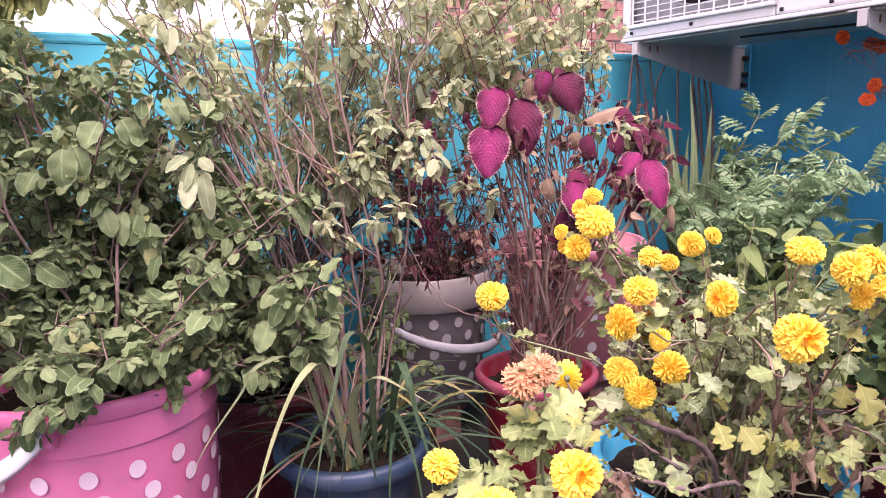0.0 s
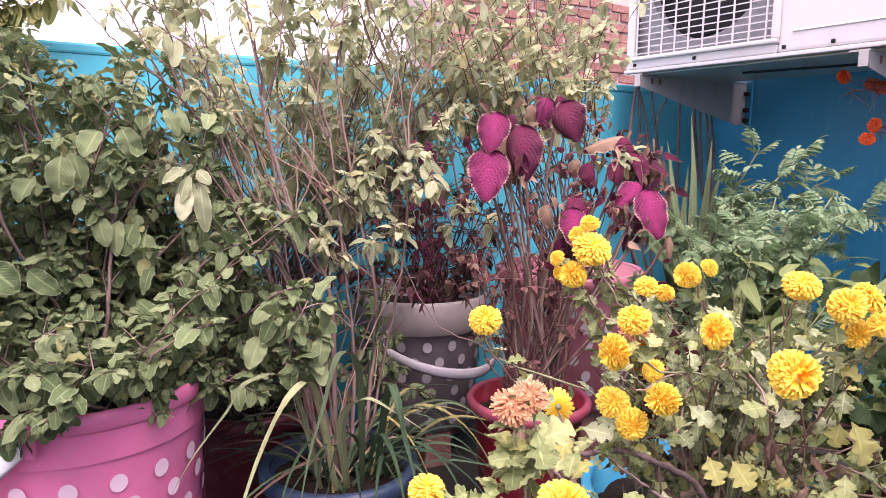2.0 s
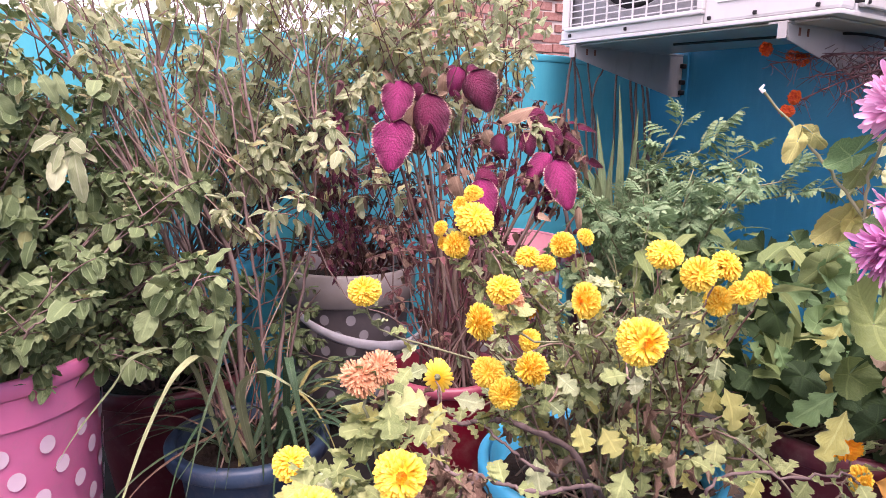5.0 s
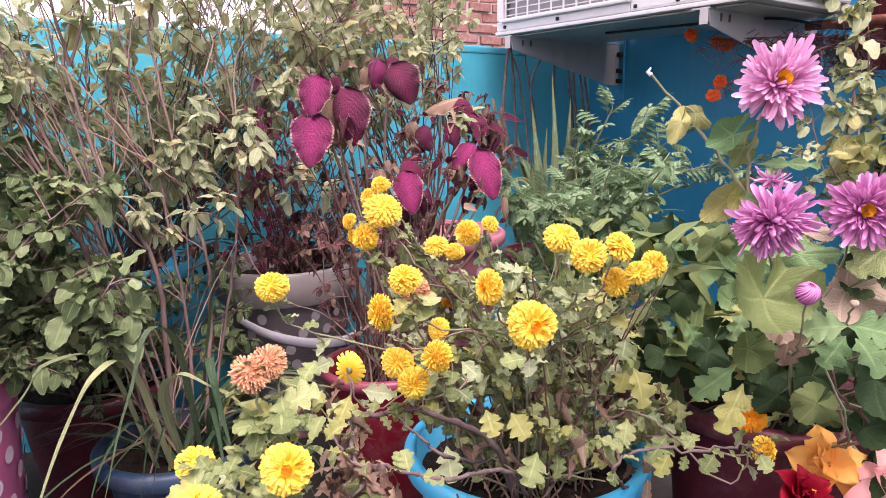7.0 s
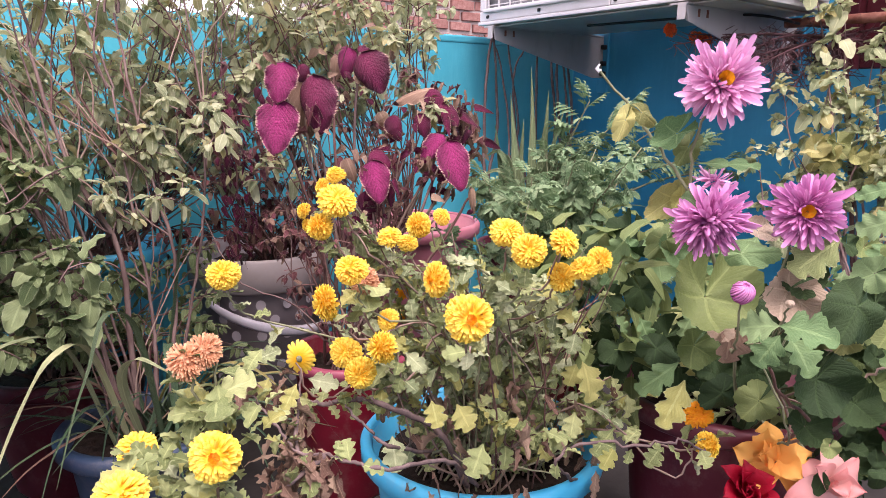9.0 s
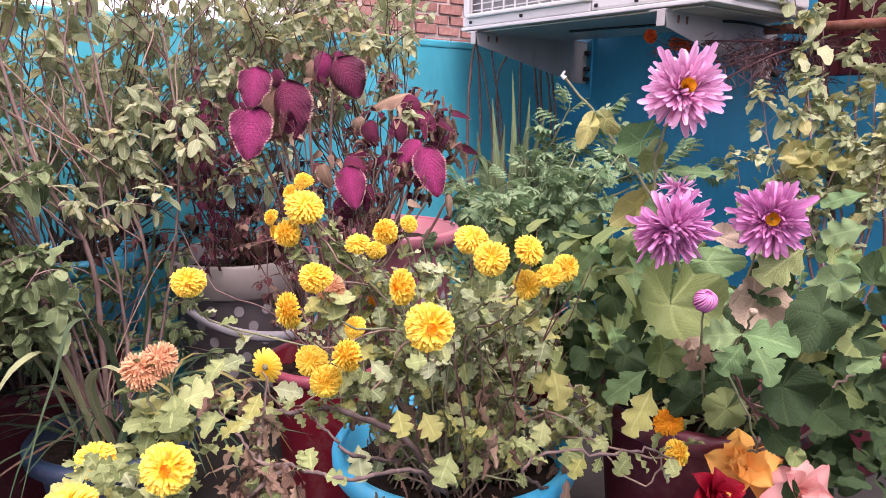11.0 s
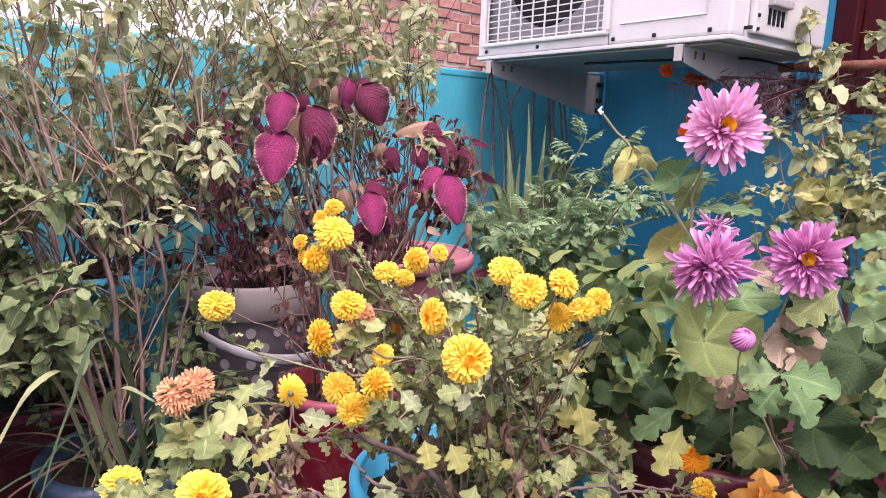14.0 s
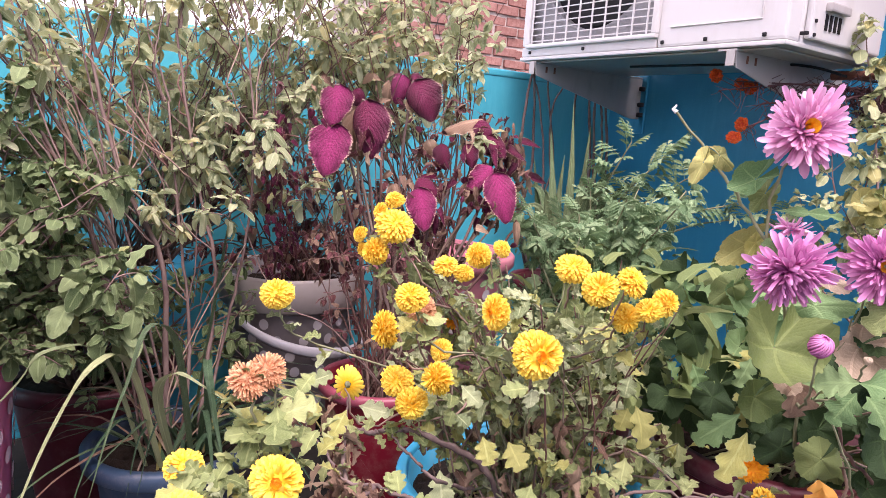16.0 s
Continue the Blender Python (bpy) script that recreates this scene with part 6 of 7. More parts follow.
def aster(parent, pos, face, R, mat, rings, label, disc=0.0):
    """A quilled bloom: every petal stands by itself round a small yellow disc."""
    me = button(0.13, 0.25, DISC, 90) if disc else button(0.12, 0.2, mat)
    ob = head(parent, me, None, pos, face, R, label)
    meshes = [mesh_of("petal", *strap_petal(k, c, u), mat) for k, c, u in ((0.096, 0.15, 0.9), (0.080, -0.3, 1.3), (0.102, 0.5, 0.7), (0.088, -0.6, 1.1))]
    for n, lift, L, r0 in rings:
        for i in range(n):
            a = (i + rng.uniform(-0.35, 0.35)) * 2 * math.pi / n
            e = radians(lift + rng.uniform(-20, 20))
            d = (math.cos(a) * math.cos(e), math.sin(a) * math.cos(e), math.sin(e))
            p = part("petal", meshes[int(rng.integers(4))], ob, "", (r0 * math.cos(a), r0 * math.sin(a), 0.02 + 0.1 * math.sin(e)))
            p.rotation_euler = Matrix(basis(d, (0, 0, 1), rng.uniform(-0.6, 0.6)).tolist()).to_euler()
            s = L * rng.uniform(0.70, 1.10)
            p.scale = (s, s, s)
    return ob


RP = np.array((1.235, 0.405, 0.31))
lilac = thing("lilac_chrysanthemum", tuple(RP), "tall chrysanthemum with three lilac pink quilled blooms", "plant")
FULL = ((34, -20, 0.86, 0.08), (40, -8, 0.90, 0.08), (44, 4, 0.86, 0.09), (46, 16, 0.76, 0.10), (44, 28, 0.64, 0.12), (40, 40, 0.50, 0.14), (30, 52, 0.34, 0.16), (20, 66, 0.2, 0.17))
A, B_, C_ = np.array((0.879, 0.238, 0.805)), np.array((0.977, 0.193, 0.682)), np.array((0.839, 0.212, 0.682))
aster(lilac, A, unit(-AHEAD * 1.0 - RIGHT * 0.12 + np.array((0, 0, 0.30))), 0.0395, LILAC, FULL, "lilac pink quilled bloom with an orange disc", 1)
aster(lilac, B_, unit(-AHEAD * 0.9 - RIGHT * 0.35 + np.array((0, 0, 0.15))), 0.038, PURPLE, FULL, "purple pink quilled bloom with an orange disc", 1)
aster(lilac, C_, unit(-AHEAD * 0.6 + RIGHT * 0.1 + np.array((0, 0, -0.45))), 0.036, PURPLE, FULL + ((20, -30, 0.9, 0.08), (16, -55, 0.7, 0.06)), "nodding purple pink bloom")
aster(lilac, (0.888, 0.243, 0.712), unit(np.array((0, 0, 1)) - AHEAD * 0.1), 0.021, LILAC, ((18, -15, 1.0, 0.1), (16, 10, 0.9, 0.1), (10, 35, 0.6, 0.1)), "small half-open lilac bloom")
c, strips = Cloud(), []
for i in range(22):
    a = i * 6.2832 / 22 + rng.uniform(-0.05, 0.05)
    arc = np.linspace(-1.3, 1.25, 9)
    R_ = 0.0098 * (1 + 0.04 * rng.uniform(-1, 1))
    strip = Cloud()
    strips.append(strip)
    strip.tube(np.stack([R_ * np.cos(arc) * np.cos(a + 0.5 * arc), R_ * np.cos(arc) * np.sin(a + 0.5 * arc), R_ * np.sin(arc)], 1), 0.0014, 0.0008, 5)
c.put(*lathe([(0.0005, -0.0092), (0.0057, -0.007), (0.0089, 0.0), (0.0057, 0.007), (0.0005, 0.0092)], 18))
bud = part("bud", c.mesh("bud", PURPLE), lilac, "closed round purple bud", Vector(np.array((0.863, 0.187, 0.618)) - RP))
bud.rotation_euler = Vector(unit(-AHEAD * 0.5 + np.array((0, 0, 0.7)))).to_track_quat("Z", "Y").to_euler()
for strip in strips:
    part("petal", strip.mesh("petal", PURPLE), bud)
c = Cloud()
c.put(*lathe([(0.0006, 0.0028), (0.003, 0.0024), (0.0042, 0.0), (0.003, -0.003), (0.0012, -0.0045)], 14))
part("bud", c.mesh("bud", BEIGELEAF), lilac, "small round white bud", Vector(np.array((0.914, 0.168, 0.604)) - RP))
TRUNK = through_points([RP + (-0.05, -0.06, 0), (1.03, 0.27, 0.44), (0.93, 0.25, 0.60), (0.872, 0.257, 0.72), (0.876, 0.244, 0.795)], 8)
stick(lilac, TRUNK, 0.0023, 0.0013, GREENSTEM)
for pts in ([TRUNK[20], (0.86, 0.25, 0.70), C_ + (0.0, 0.01, 0.015)], [TRUNK[14], (0.97, 0.215, 0.60), B_ + (0.01, 0.012, -0.012)], [TRUNK[20], (0.885, 0.25, 0.68), (0.888, 0.243, 0.705)], [TRUNK[12], (0.90, 0.21, 0.55), (0.863, 0.188, 0.606)], [TRUNK[12], (0.93, 0.19, 0.56), (0.914, 0.168, 0.60)], [RP + (-0.03, -0.08, 0), (1.02, 0.20, 0.42), (0.93, 0.196, 0.53)]):
    stick(lilac, through_points(pts, 6), 0.0017, 0.0010, GREENSTEM)
# the snapped shoot with its two yellowing leaves
stick(lilac, through_points([TRUNK[22], (0.863, 0.296, 0.75), (0.864, 0.328, 0.781), (0.842, 0.352, 0.817)], 6), 0.0017, 0.0013, GREENSTEM, "snapped_shoot")
stick(lilac, [(0.842, 0.352, 0.817), (0.840, 0.355, 0.820), (0.841, 0.352, 0.824)], 0.0026, 0.001, HANDLE, "shoot_end")
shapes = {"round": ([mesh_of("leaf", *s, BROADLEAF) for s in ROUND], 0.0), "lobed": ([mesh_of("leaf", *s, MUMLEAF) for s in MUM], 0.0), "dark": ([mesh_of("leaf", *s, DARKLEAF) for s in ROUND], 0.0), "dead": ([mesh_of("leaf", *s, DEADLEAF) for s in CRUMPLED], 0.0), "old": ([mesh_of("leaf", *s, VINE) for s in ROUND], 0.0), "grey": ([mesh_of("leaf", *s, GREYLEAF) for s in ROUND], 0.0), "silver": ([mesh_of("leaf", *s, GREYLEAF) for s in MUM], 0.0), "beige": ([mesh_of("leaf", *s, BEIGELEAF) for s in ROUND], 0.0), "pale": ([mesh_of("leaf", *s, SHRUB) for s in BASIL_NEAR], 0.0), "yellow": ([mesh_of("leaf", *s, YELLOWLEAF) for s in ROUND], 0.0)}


def broad(ob, kind, pos, size, sx=0.0, to=0.6, down=0.6, roll=0.0, label=""):
    """One broad leaf whose face looks towards the terrace and whose tip hangs."""
    me = shapes[kind][0]
    d = unit(RIGHT * sx - AHEAD * 0.25 + np.array((0, 0, -down)))
    up = -AHEAD * to + np.array((0, 0, 0.6)) + jitter(0.15)
    B = basis(d, up, roll)
    p = part("leaf", me[int(rng.integers(len(me)))], ob, label, Vector(np.asarray(pos, float) - B[:, 0] * size * 0.45 - np.array(ob.location)))
    p.rotation_euler = Matrix(B.tolist()).to_euler()
    p.scale = (size,) * 3


def broad_leaf(kind, base, tip, width):
    me = shapes[kind][0]
    set_leaf(lilac, me[int(rng.integers(len(me)))], base, tip, width, "withered papery leaf" if kind in ("dead", "beige") else "", rng.uniform(-0.2, 0.2))


broad_leaf("round", (0.916, 0.262, 0.618), (0.883, 0.228, 0.562), 0.090)
broad_leaf("beige", (0.936, 0.270, 0.577), (0.938, 0.246, 0.540), 0.042)
broad_leaf("dead", (0.945, 0.244, 0.557), (0.938, 0.231, 0.518), 0.039)
broad_leaf("grey", (0.872, 0.259, 0.767), (0.851, 0.286, 0.745), 0.030)
broad_leaf("round", (0.890, 0.267, 0.756), (0.880, 0.278, 0.728), 0.026)
broad_leaf("silver", (0.873, 0.253, 0.730), (0.903, 0.205, 0.732), 0.013)
broad_leaf("old", (0.895, 0.270, 0.706), (0.869, 0.300, 0.673), 0.033)
broad_leaf("yellow", (0.884, 0.268, 0.704), (0.876, 0.275, 0.684), 0.021)
broad_leaf("grey", (0.832, 0.229, 0.708), (0.839, 0.213, 0.685), 0.025)
broad_leaf("round", (0.924, 0.301, 0.654), (0.902, 0.321, 0.623), 0.034)
broad_leaf("grey", (0.922, 0.317, 0.641), (0.930, 0.296, 0.611), 0.034)
broad_leaf("grey", (0.921, 0.251, 0.634), (0.949, 0.204, 0.643), 0.034)
broad_leaf("beige", (1.000, 0.203, 0.612), (0.982, 0.215, 0.570), 0.073)
broad_leaf("beige", (0.981, 0.259, 0.659), (0.994, 0.229, 0.648), 0.027)
broad_leaf("lobed", (1.003, 0.168, 0.657), (0.963, 0.191, 0.623), 0.043)
broad_leaf("dark", (0.983, 0.132, 0.619), (0.941, 0.126, 0.579), 0.057)
broad_leaf("old", (0.989, 0.139, 0.570), (0.978, 0.149, 0.549), 0.030)
broad_leaf("grey", (1.020, 0.127, 0.633), (1.006, 0.153, 0.614), 0.039)
broad_leaf("silver", (1.058, 0.135, 0.676), (1.041, 0.171, 0.661), 0.033)
broad_leaf("silver", (1.078, 0.147, 0.707), (1.062, 0.186, 0.693), 0.022)
broad_leaf("silver", (0.873, 0.155, 0.593), (0.857, 0.184, 0.589), 0.032)
broad_leaf("silver", (0.873, 0.155, 0.593), (0.873, 0.112, 0.600), 0.036)
broad_leaf("silver", (0.898, 0.166, 0.576), (0.874, 0.171, 0.552), 0.031)
broad_leaf("silver", (0.901, 0.159, 0.575), (0.888, 0.128, 0.562), 0.034)
broad_leaf("round", (0.964, 0.289, 0.532), (0.948, 0.290, 0.495), 0.050)
broad_leaf("dark", (0.948, 0.353, 0.506), (0.965, 0.318, 0.488), 0.043)
broad_leaf("dark", (1.025, 0.248, 0.503), (1.010, 0.240, 0.457), 0.064)
broad_leaf("dark", (1.036, 0.189, 0.519), (1.018, 0.178, 0.462), 0.072)
broad_leaf("round", (1.003, 0.222, 0.476), (0.982, 0.234, 0.443), 0.050)
broad_leaf("dark", (1.011, 0.267, 0.465), (0.986, 0.286, 0.435), 0.042)
broad_leaf("silver", (0.912, 0.278, 0.510), (0.877, 0.303, 0.474), 0.033)
broad_leaf("lobed", (0.903, 0.263, 0.497), (0.869, 0.260, 0.453), 0.035)
broad_leaf("yellow", (0.832, 0.303, 0.782), (0.818, 0.303, 0.753), 0.021)
broad_leaf("old", (0.841, 0.308, 0.784), (0.854, 0.290, 0.768), 0.021)
broad_leaf("dark", (1.062, 0.172, 0.479), (1.065, 0.135, 0.453), 0.055)
broad_leaf("dark", (1.043, 0.208, 0.443), (1.042, 0.179, 0.414), 0.055)
broad_leaf("round", (0.973, 0.140, 0.459), (0.966, 0.138, 0.443), 0.021)
stick(lilac, through_points([(0.95, 0.198, 0.521), (0.994, 0.205, 0.479), (1.055, 0.197, 0.43), (1.12, 0.26, 0.36)], 6), 0.0017, 0.0024, DARKBARK, "branch")
stick(lilac, through_points([(1.081, 0.15, 0.482), (1.078, 0.178, 0.424), (1.13, 0.28, 0.34)], 6), 0.0017, 0.0022, DRYBARK, "branch")
for k in range(210):
    x, y = rng.uniform(0.98, 1.34), rng.uniform(0.12, 0.52)
    z = rng.uniform(0.36, 0.62) - 0.35 * max(0, abs(x - 1.12) - 0.1)
    if x < 1.22 and y < 0.31 and z < 0.50:
        continue
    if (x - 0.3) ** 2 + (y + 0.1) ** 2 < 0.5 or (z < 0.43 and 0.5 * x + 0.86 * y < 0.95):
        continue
    # below 0.47 every leaf is dark, the shade low down put into its colour
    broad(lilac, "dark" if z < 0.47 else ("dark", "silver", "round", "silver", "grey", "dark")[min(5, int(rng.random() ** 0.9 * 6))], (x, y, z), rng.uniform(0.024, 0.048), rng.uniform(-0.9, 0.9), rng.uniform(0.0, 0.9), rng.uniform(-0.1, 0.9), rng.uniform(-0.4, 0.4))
for k in range(50):
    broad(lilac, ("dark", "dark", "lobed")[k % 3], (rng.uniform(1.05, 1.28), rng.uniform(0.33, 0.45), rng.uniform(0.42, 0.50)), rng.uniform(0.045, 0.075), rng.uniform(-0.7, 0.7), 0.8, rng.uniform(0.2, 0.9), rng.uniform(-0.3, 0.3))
for k in range(24):
    tip = (rng.uniform(1.0, 1.3), rng.uniform(0.16, 0.5), rng.uniform(0.42, 0.62))
    stick(lilac, through_points([RP + np.array((*rng.uniform(-0.08, 0.08, 2), 0)), (np.array(tip) + RP) / 2 + jitter(0.03), tip], 5), 0.002, 0.0011, GREENSTEM if k % 3 else DRYBARK)

# ---- roses leaning over the rim ----
rose = thing("rose_bush", (1.19, 0.335, 0.31), "rose stems with orange, crimson and pale pink blooms", "plant")


def rose_petal(cup, curl, wave):
    """A broad petal, narrow at its base, smoothly cupped, its rim rolled outwards."""
    nu, nv = 12, 11
    S, W = np.meshgrid(np.linspace(0, 1, nu + 1), np.linspace(-1, 1, nv), indexing="ij")
    half = 0.50 * np.sin(math.pi * (0.08 + 0.74 * S)) ** 0.6 * np.sqrt(np.maximum(0.02, 1 - (S * 0.99) ** 6))
    y = half * W
    z = cup * y ** 2 - curl * S ** 2 - 0.22 * S ** 5 + wave * np.sin(5 * W + 4 * S) * S ** 2
    P = np.stack([S - 0.10 * W ** 2 * S, y, z], -1).reshape(-1, 3)
    F = np.array([(i * nv + j, (i + 1) * nv + j, (i + 1) * nv + j + 1, i * nv + j + 1) for i in range(nu) for j in range(nv - 1)])
    return P, F, np.stack([S, np.abs(W)], -1).reshape(-1, 2)


def rose_bloom(pos, face, R, mat, label, opening):
    ob = head(rose, button(0.1, 0.1, mat, 14), None, pos, face, R, label)
    meshes = [mesh_of("petal", *rose_petal(cup, curl, wave), mat) for cup, curl, wave in ((1.1, -0.35, 0.03), (0.35, 0.45, 0.06), (0.8, -0.1, 0.05))]
    for n, lift, L, r0 in opening:
        t0 = rng.uniform(0, 6)
        for i in range(n):
            a = t0 + (i + rng.uniform(-0.15, 0.15)) * 6.283 / n
            e = radians(lift + rng.uniform(-22, 22))
            p = part("petal", meshes[1 if lift < 25 else (0 if lift > 55 else 2)], ob, "", (r0 * math.cos(a), r0 * math.sin(a), 0))
            p.rotation_euler = Matrix(basis((math.cos(a) * math.cos(e), math.sin(a) * math.cos(e), math.sin(e)), (0, 0, 1), rng.uniform(-0.6, 0.6)).tolist()).to_euler()
            p.scale = (L * rng.uniform(0.8, 1.1), L * rng.uniform(0.7, 1.0), L)
    stick(rose, through_points([(1.19, 0.335, 0.31), (np.array(pos) + (1.19, 0.335, 0.31)) / 2 + (0, 0, 0.04), np.array(pos) - np.array(face) * 0.005], 6), 0.003, 0.002, GREENSTEM)


rose_bloom((1.107, 0.258, 0.338), unit(-AHEAD * 0.5 - RIGHT * 0.5 + np.array((0, 0, 0.6))), 0.046, ROSE_ORANGE, "wilting orange rose bloom", ((5, 75, 0.75, 0.06), (5, 40, 0.95, 0.1), (5, 8, 1.0, 0.1)))
rose_bloom((1.060, 0.262, 0.305), unit(-AHEAD * 0.6 - RIGHT * 0.2 + np.array((0, 0, 0.7))), 0.040, ROSE_RED, "crimson rose bloom", ((6, 80, 0.75, 0.05), (6, 60, 0.85, 0.1), (6, 30, 1.0, 0.12)))
rose_bloom((1.128, 0.196, 0.328), unit(-AHEAD * 0.75 + RIGHT * 0.1 + np.array((0, 0, 0.5))), 0.047, ROSE_PINK, "open pale pink rose bloom", ((4, 55, 0.85, 0.05), (6, 15, 1.0, 0.08)))
for pts in (((1.12, 0.26, 0.34), (1.11, 0.245, 0.40), (1.06, 0.25, 0.47), (1.02, 0.24, 0.52)), ((1.15, 0.24, 0.36), (1.18, 0.22, 0.42), (1.20, 0.19, 0.46), (1.21, 0.18, 0.47))):
    stick(rose, through_points([(1.19, 0.335, 0.31), *pts], 6), 0.0024, 0.0016, DRYBARK, "branch")
# low rose and broad leaves mostly dark, standing in for shaded gaps
rosefol = Foliage(rose, "leaf", BASIL_NEAR, DARKLEAF, 60)
for k in range(60):
    rosefol.leaf((rng.uniform(1.08, 1.36), rng.uniform(0.12, 0.30), rng.uniform(0.27, 0.42)), unit(jitter(1) + (0, 0, -0.1)), rng.uniform(0.025, 0.045), roll=rng.uniform(-0.5, 0.5))
for k in range(70):
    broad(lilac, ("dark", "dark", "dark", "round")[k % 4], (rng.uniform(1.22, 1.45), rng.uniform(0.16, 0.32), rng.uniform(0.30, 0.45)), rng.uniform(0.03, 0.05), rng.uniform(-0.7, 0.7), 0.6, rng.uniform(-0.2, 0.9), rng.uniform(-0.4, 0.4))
rosefol.finish()

# ---- feathery marigolds in the middle ----
fern = thing("marigold_plant", (1.165, 0.735, 0.35), "feathery grey-green marigold plant without blooms", "plant", "marigolds")
ff, fm = Foliage(fern, "leaf", FERN, FERNLEAF, 200), Foliage(fern, "leaf", MUM, FERNLEAF, 100)
for k in range(30):
    tip = np.array((rng.uniform(1.0, 1.55), rng.uniform(0.50, 0.92), rng.uniform(0.46, 0.70)))
    line = through_points([np.array((1.165, 0.735, 0.35)) + np.array((*rng.uniform(-0.06, 0.06, 2), 0)), (tip + (1.165, 0.735, 0.45)) / 2, tip], 6)
    stick(fern, line, 0.0026, 0.0012, GREENSTEM)
    for j in range(3, len(line)):
        for m in range(3):
            (ff if rng.random() < 0.9 else fm).leaf(line[j], unit(jitter(1) + (-0.1, -0.2, 0.15)), rng.uniform(0.026, 0.05), roll=rng.uniform(-0.9, 0.9))
ff.finish()
fm.finish()
lance = Foliage(fern, "narrow_leaf", LANCE, BROADLEAF, 160)
for k in range(170):
    p = np.array((rng.uniform(0.98, 1.25), rng.uniform(0.42, 0.70), rng.uniform(0.36, 0.62)))
    lance.leaf(p, unit(jitter(1) + (0, -0.1, 0.1)), rng.uniform(0.04, 0.075), roll=rng.uniform(-0.5, 0.5))
lance.finish()
fern_b = thing("marigold_plant", (1.52, 1.19, 0.38), "tall feathery marigold against the blue wall", "plant", "marigolds")
ff = Foliage(fern_b, "leaf", FERN, FERNLEAF, 60)
for tip in ((1.606, 1.042, 0.79), (1.66, 0.98, 0.76), (1.72, 0.93, 0.72), (1.80, 0.86, 0.66), (1.88, 0.80, 0.64)):
    tip = np.array(tip)
    line = through_points([(1.54, 1.17, 0.38), (tip + (1.54, 1.15, 0.50)) / 2, tip], 6)
    stick(fern_b, line, 0.004, 0.0015, GREENSTEM)
    for j in range(5, len(line)):
        for m in range(2):
            ff.leaf(line[j], unit(jitter(0.9) + (-0.1, -0.2, 0.6)), rng.uniform(0.045, 0.075), roll=rng.uniform(-0.4, 0.4))
ff.finish()

# ---- aloe in the corner ----
aloe = thing("aloe", (1.52, 1.19, 0.38), "aloe with long pale green fleshy leaves", "plant")
BLADES = ((1.596, 1.243, 0.881), (1.579, 1.303, 0.81), (1.59, 1.168, 0.819), (1.658, 1.17, 0.784), (1.633, 1.071, 0.719), (1.632, 1.039, 0.689), (1.581, 1.047, 0.668), (1.504, 1.277, 0.727), (1.485, 1.308, 0.634), (1.425, 1.266, 0.587), (1.496, 1.158, 0.746), (1.52, 1.11, 0.727), (1.684, 1.052, 0.643), (1.449, 1.175, 0.66), (1.512, 1.056, 0.641))
for k, tip in enumerate(BLADES + tuple((1.52 + 0.26 * math.cos(q), 1.16 + 0.2 * math.sin(q), 0.52 + 0.05 * (q % 1)) for q in (0.3, 1.4, 2.6, 3.5, 4.2, 4.9, 5.7))):
    tip, root = np.array(tip), np.array((1.52, 1.17, 0.40)) + jitter(0.02)
    low = tip[2] < 0.72
    mid = root + (tip - root) * (0.55 if low else 0.5) + np.array((0, 0, 0.09 if low else 0.02)) + jitter(0.015)
    ribbon(aloe, through_points([root, mid, tip], 8), rng.uniform(0.016, 0.028), ALOE, fold=0.6, fat=0.005, up=(-0.5, -0.8, 0.5))

# ---- dead stalks in the corner ----
stalks = thing("dead_stalks", (1.95, 1.55, 0.0), "bundle of dry dead stalks standing in the corner", "plant")
for x, y, z in ((1.761, 1.609, 0.955), (1.78, 1.61, 0.97), (1.846, 1.616, 0.95), (1.86, 1.60, 0.88), (1.965, 1.601, 0.94), (2.004, 1.573, 0.91), (2.02, 1.565, 0.95), (2.05, 1.559, 0.98), (2.08, 1.58, 0.86), (1.80, 1.60, 0.90)):
    q = np.array((rng.uniform(-0.05, 0.05), rng.uniform(-0.03, 0.03), 0))
    stick(stalks, through_points([(1.95 + rng.uniform(-0.05, 0.05), 1.55 + rng.uniform(-0.05, 0.05), 0), np.array((x, y - 0.03, 0.45)) + q, np.array((x + rng.uniform(-0.05, 0.05), y - 0.01, 0.7)) - q * 0.3, (x, y, z), (x + rng.uniform(-0.05, 0.05), y, z + 0.08)], 6), rng.uniform(0.0045, 0.0085), 0.003, DEADBARK, "stalk", 8, 0.15)

# ---- pale shrub by the house wall ----
pale = thing("pale_shrub", (1.93, 0.48, 0.26), "sparse shrub with pale yellow-green leaves", "plant")
pf = Foliage(pale, "leaf", BASIL_NEAR, SHRUB, 300)
for p in ((1.918, 0.576, 0.671), (1.904, 0.59, 0.683), (2.008, 0.503, 0.662), (2.022, 0.502, 0.701), (1.98, 0.52, 0.64)):
    for k in range(3):
        broad(pale, "old", np.array(p) + jitter(0.03), rng.uniform(0.036, 0.06), rng.uniform(-0.5, 0.5), 0.8, rng.uniform(0.4, 0.9), rng.uniform(-0.3, 0.3), "large yellowing leaf")
tips = [(2.017, 0.723, 1.063), (2.063, 0.668, 0.985), (1.884, 0.699, 0.80), (1.851, 0.624, 0.656), (2.092, 0.549, 0.853), (1.98, 0.468, 0.692), (2.015, 0.571, 0.695), (1.823, 0.709, 0.649), (2.16, 0.60, 1.06), (2.108, 0.611, 0.894), (1.964, 0.641, 0.823), (2.13, 0.50, 0.95), (2.05, 0.45, 0.80)]
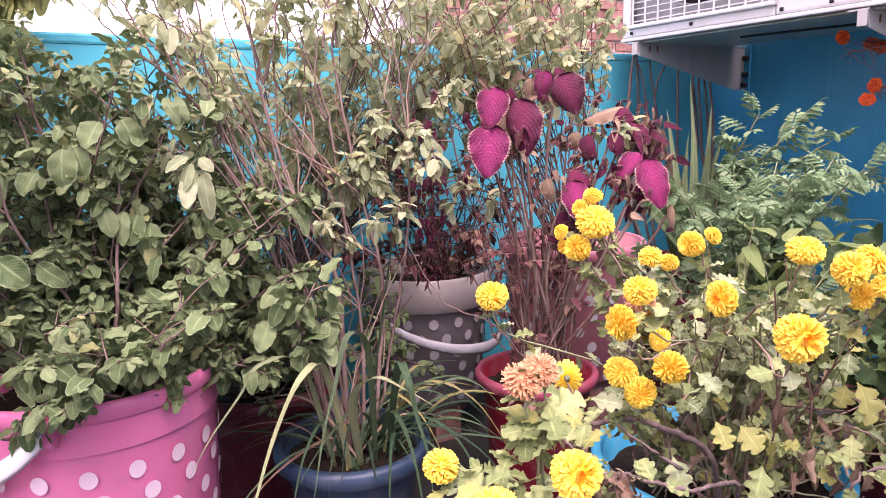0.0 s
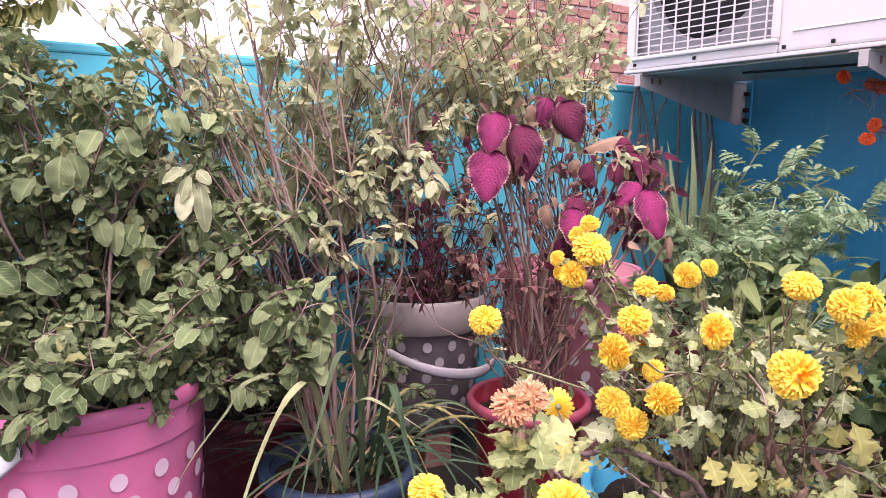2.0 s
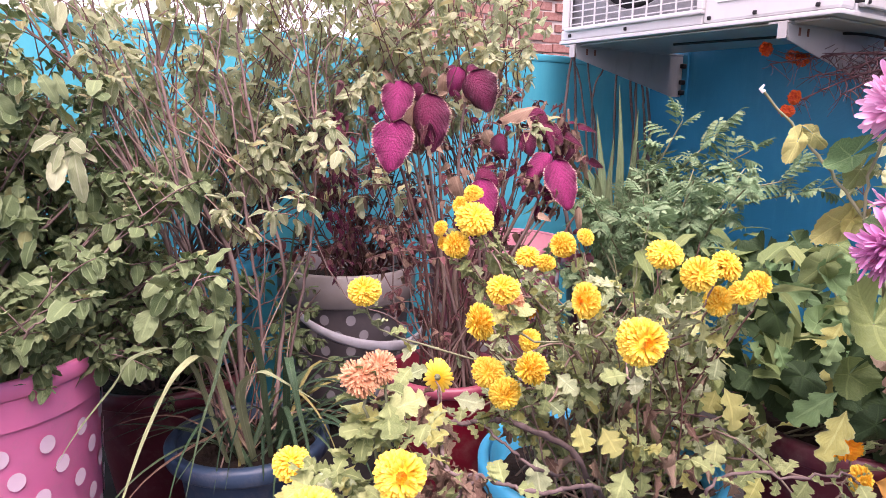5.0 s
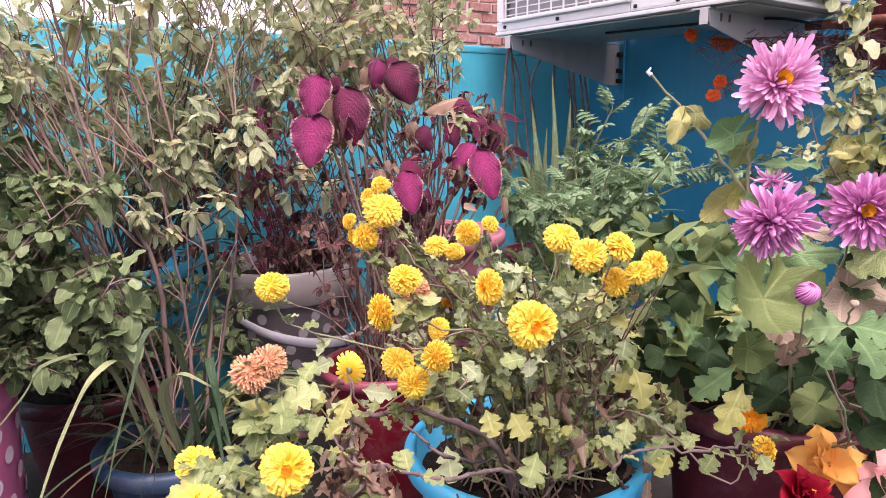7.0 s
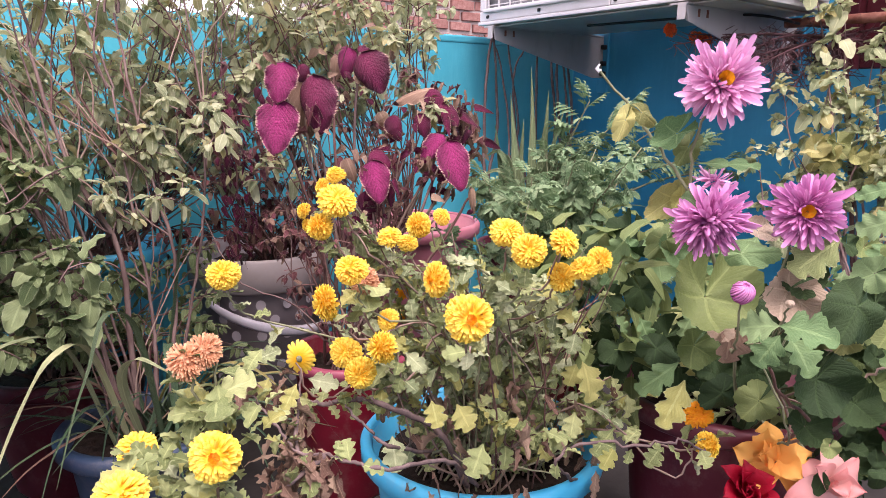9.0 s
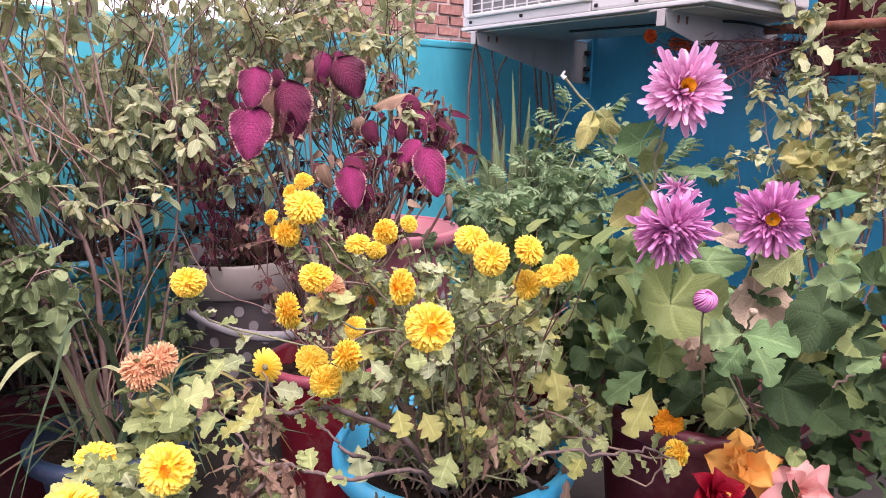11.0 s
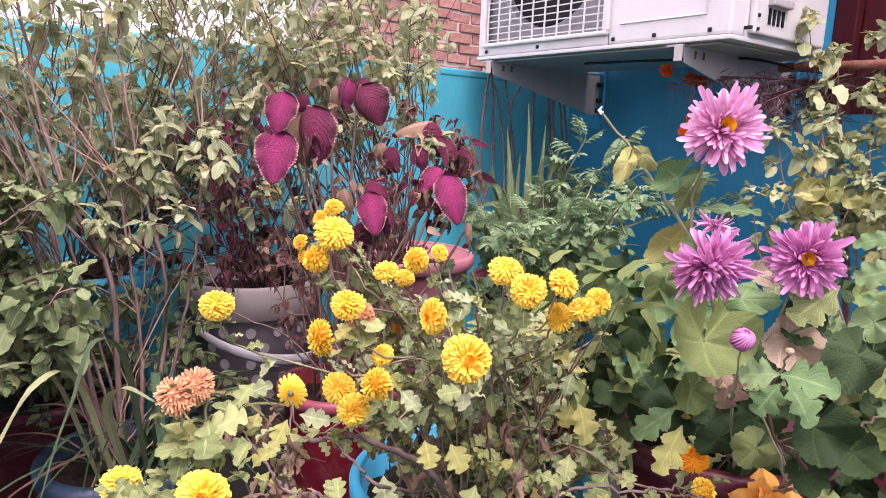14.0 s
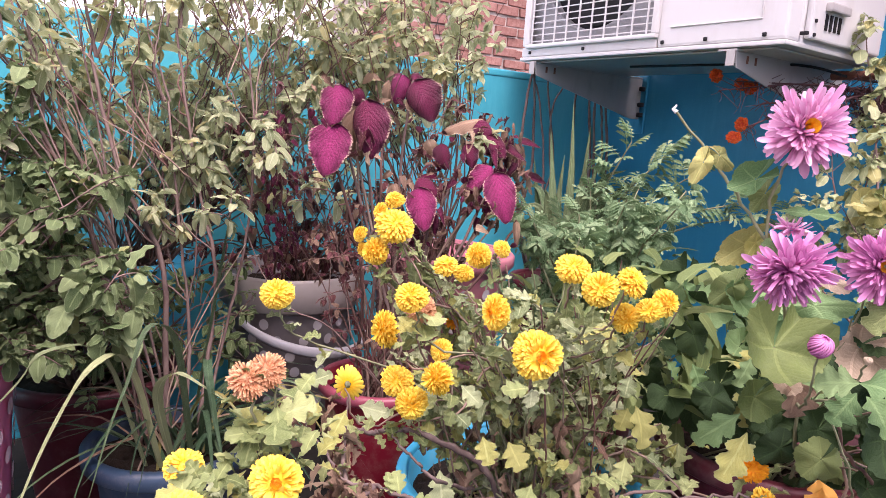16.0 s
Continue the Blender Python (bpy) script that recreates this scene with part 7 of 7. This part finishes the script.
shrub(pale, pf, [(1.95, 0.50, 0.26), (1.97, 0.50, 0.26)], tips, 0.005, BARK, 0.45, 0.045, 0.06, 4, 0.030, 0.2, 0.03)
pf.finish()

# ---- dried marigold under the air conditioner ----
dried = thing("dried_marigold", (2.02, 0.56, 0.26), "dried brown marigold with a few orange-red blooms", "plant", "marigolds")
twigs = Cloud()
base = np.array(dried.location)
stick(dried, through_points([(1.98, 0.52, 0.26), (2.05, 0.60, 0.60), (2.12, 0.68, 0.90), (2.1, 0.70, 0.955)], 7), 0.006, 0.004, DARKBARK)
for tip in ((1.833, 0.933, 0.955), (1.866, 0.869, 0.905), (1.934, 0.82, 0.92), (1.974, 0.779, 0.87), (2.055, 0.724, 0.89), (2.104, 0.669, 0.854), (1.80, 0.95, 0.93), (1.84, 0.90, 0.84), (1.90, 0.82, 0.86), (2.0, 0.74, 0.83), (1.951, 0.869, 0.918), (2.025, 0.808, 0.907), (2.167, 0.712, 0.969), (2.135, 0.69, 0.93), (2.17, 0.60, 0.98), (2.18, 0.55, 0.92)):
    line = through_points([(2.1, 0.70, 0.95), (np.array(tip) + (2.1, 0.70, 0.95)) / 2 + jitter(0.02), tip], 8)
    twigs.tube(line - base, 0.003, 0.0015, 5)
    for j in range(2, len(line)):
        for m in range(3):
            twigs.tube(curve(line[j], line[j] + unit(jitter(1) + (0, 0, -0.5)) * rng.uniform(0.02, 0.075), 0, rng.uniform(-0.02, 0.02), 4) - base, 0.0014, 0.0007, 4)
tagged(part("twig_mass", twigs.mesh("twig_mass", bark_material("dried_maroon_twig", (0.085, 0.04, 0.045), (0.19, 0.10, 0.10))), dried), kind="stuff")
MAR = pompom(150, 84, -20, 0.6, 0.2, 0.3).mesh("flower", MARIGOLD)
for p in ((1.813, 0.973, 0.968), (1.882, 0.918, 0.944), (1.84, 0.903, 0.851), (1.823, 0.908, 0.818), (1.86, 0.93, 0.95)):
    head(dried, MAR, None, p, unit(-AHEAD + jitter(0.5)), 0.0165, "orange-red marigold bloom")

# ---- yellowing climber over the parapet ----
vine = thing("climbing_vine", (0.06, 1.685, 0.999), "yellowing climber hanging over the parapet", "plant")
vf = Foliage(vine, "leaf", BASIL, VINE, 60)
tw = Cloud()
for tip in ((0.02, 1.60, 0.80), (0.06, 1.58, 0.86), (0.10, 1.58, 0.83), (-0.05, 1.58, 0.86), (0.03, 1.64, 1.10), (0.09, 1.66, 1.06), (-0.02, 1.62, 1.12), (0.16, 1.64, 1.08)):
    line = through_points([(0.06, 1.685, 0.999), (np.array(tip) + (0.06, 1.66, 1.04)) / 2, tip], 7)
    tw.tube(line - np.array(vine.location), 0.002, 0.001, 5)
    for j in range(3, len(line)):
        for m in range(2):
            vf.leaf(line[j], unit(jitter(1) + (0, -0.3, -0.3)), rng.uniform(0.03, 0.05), roll=rng.uniform(-0.5, 0.5))
part("tendril", tw.mesh("tendril", DRYBARK), vine)
vf.finish()
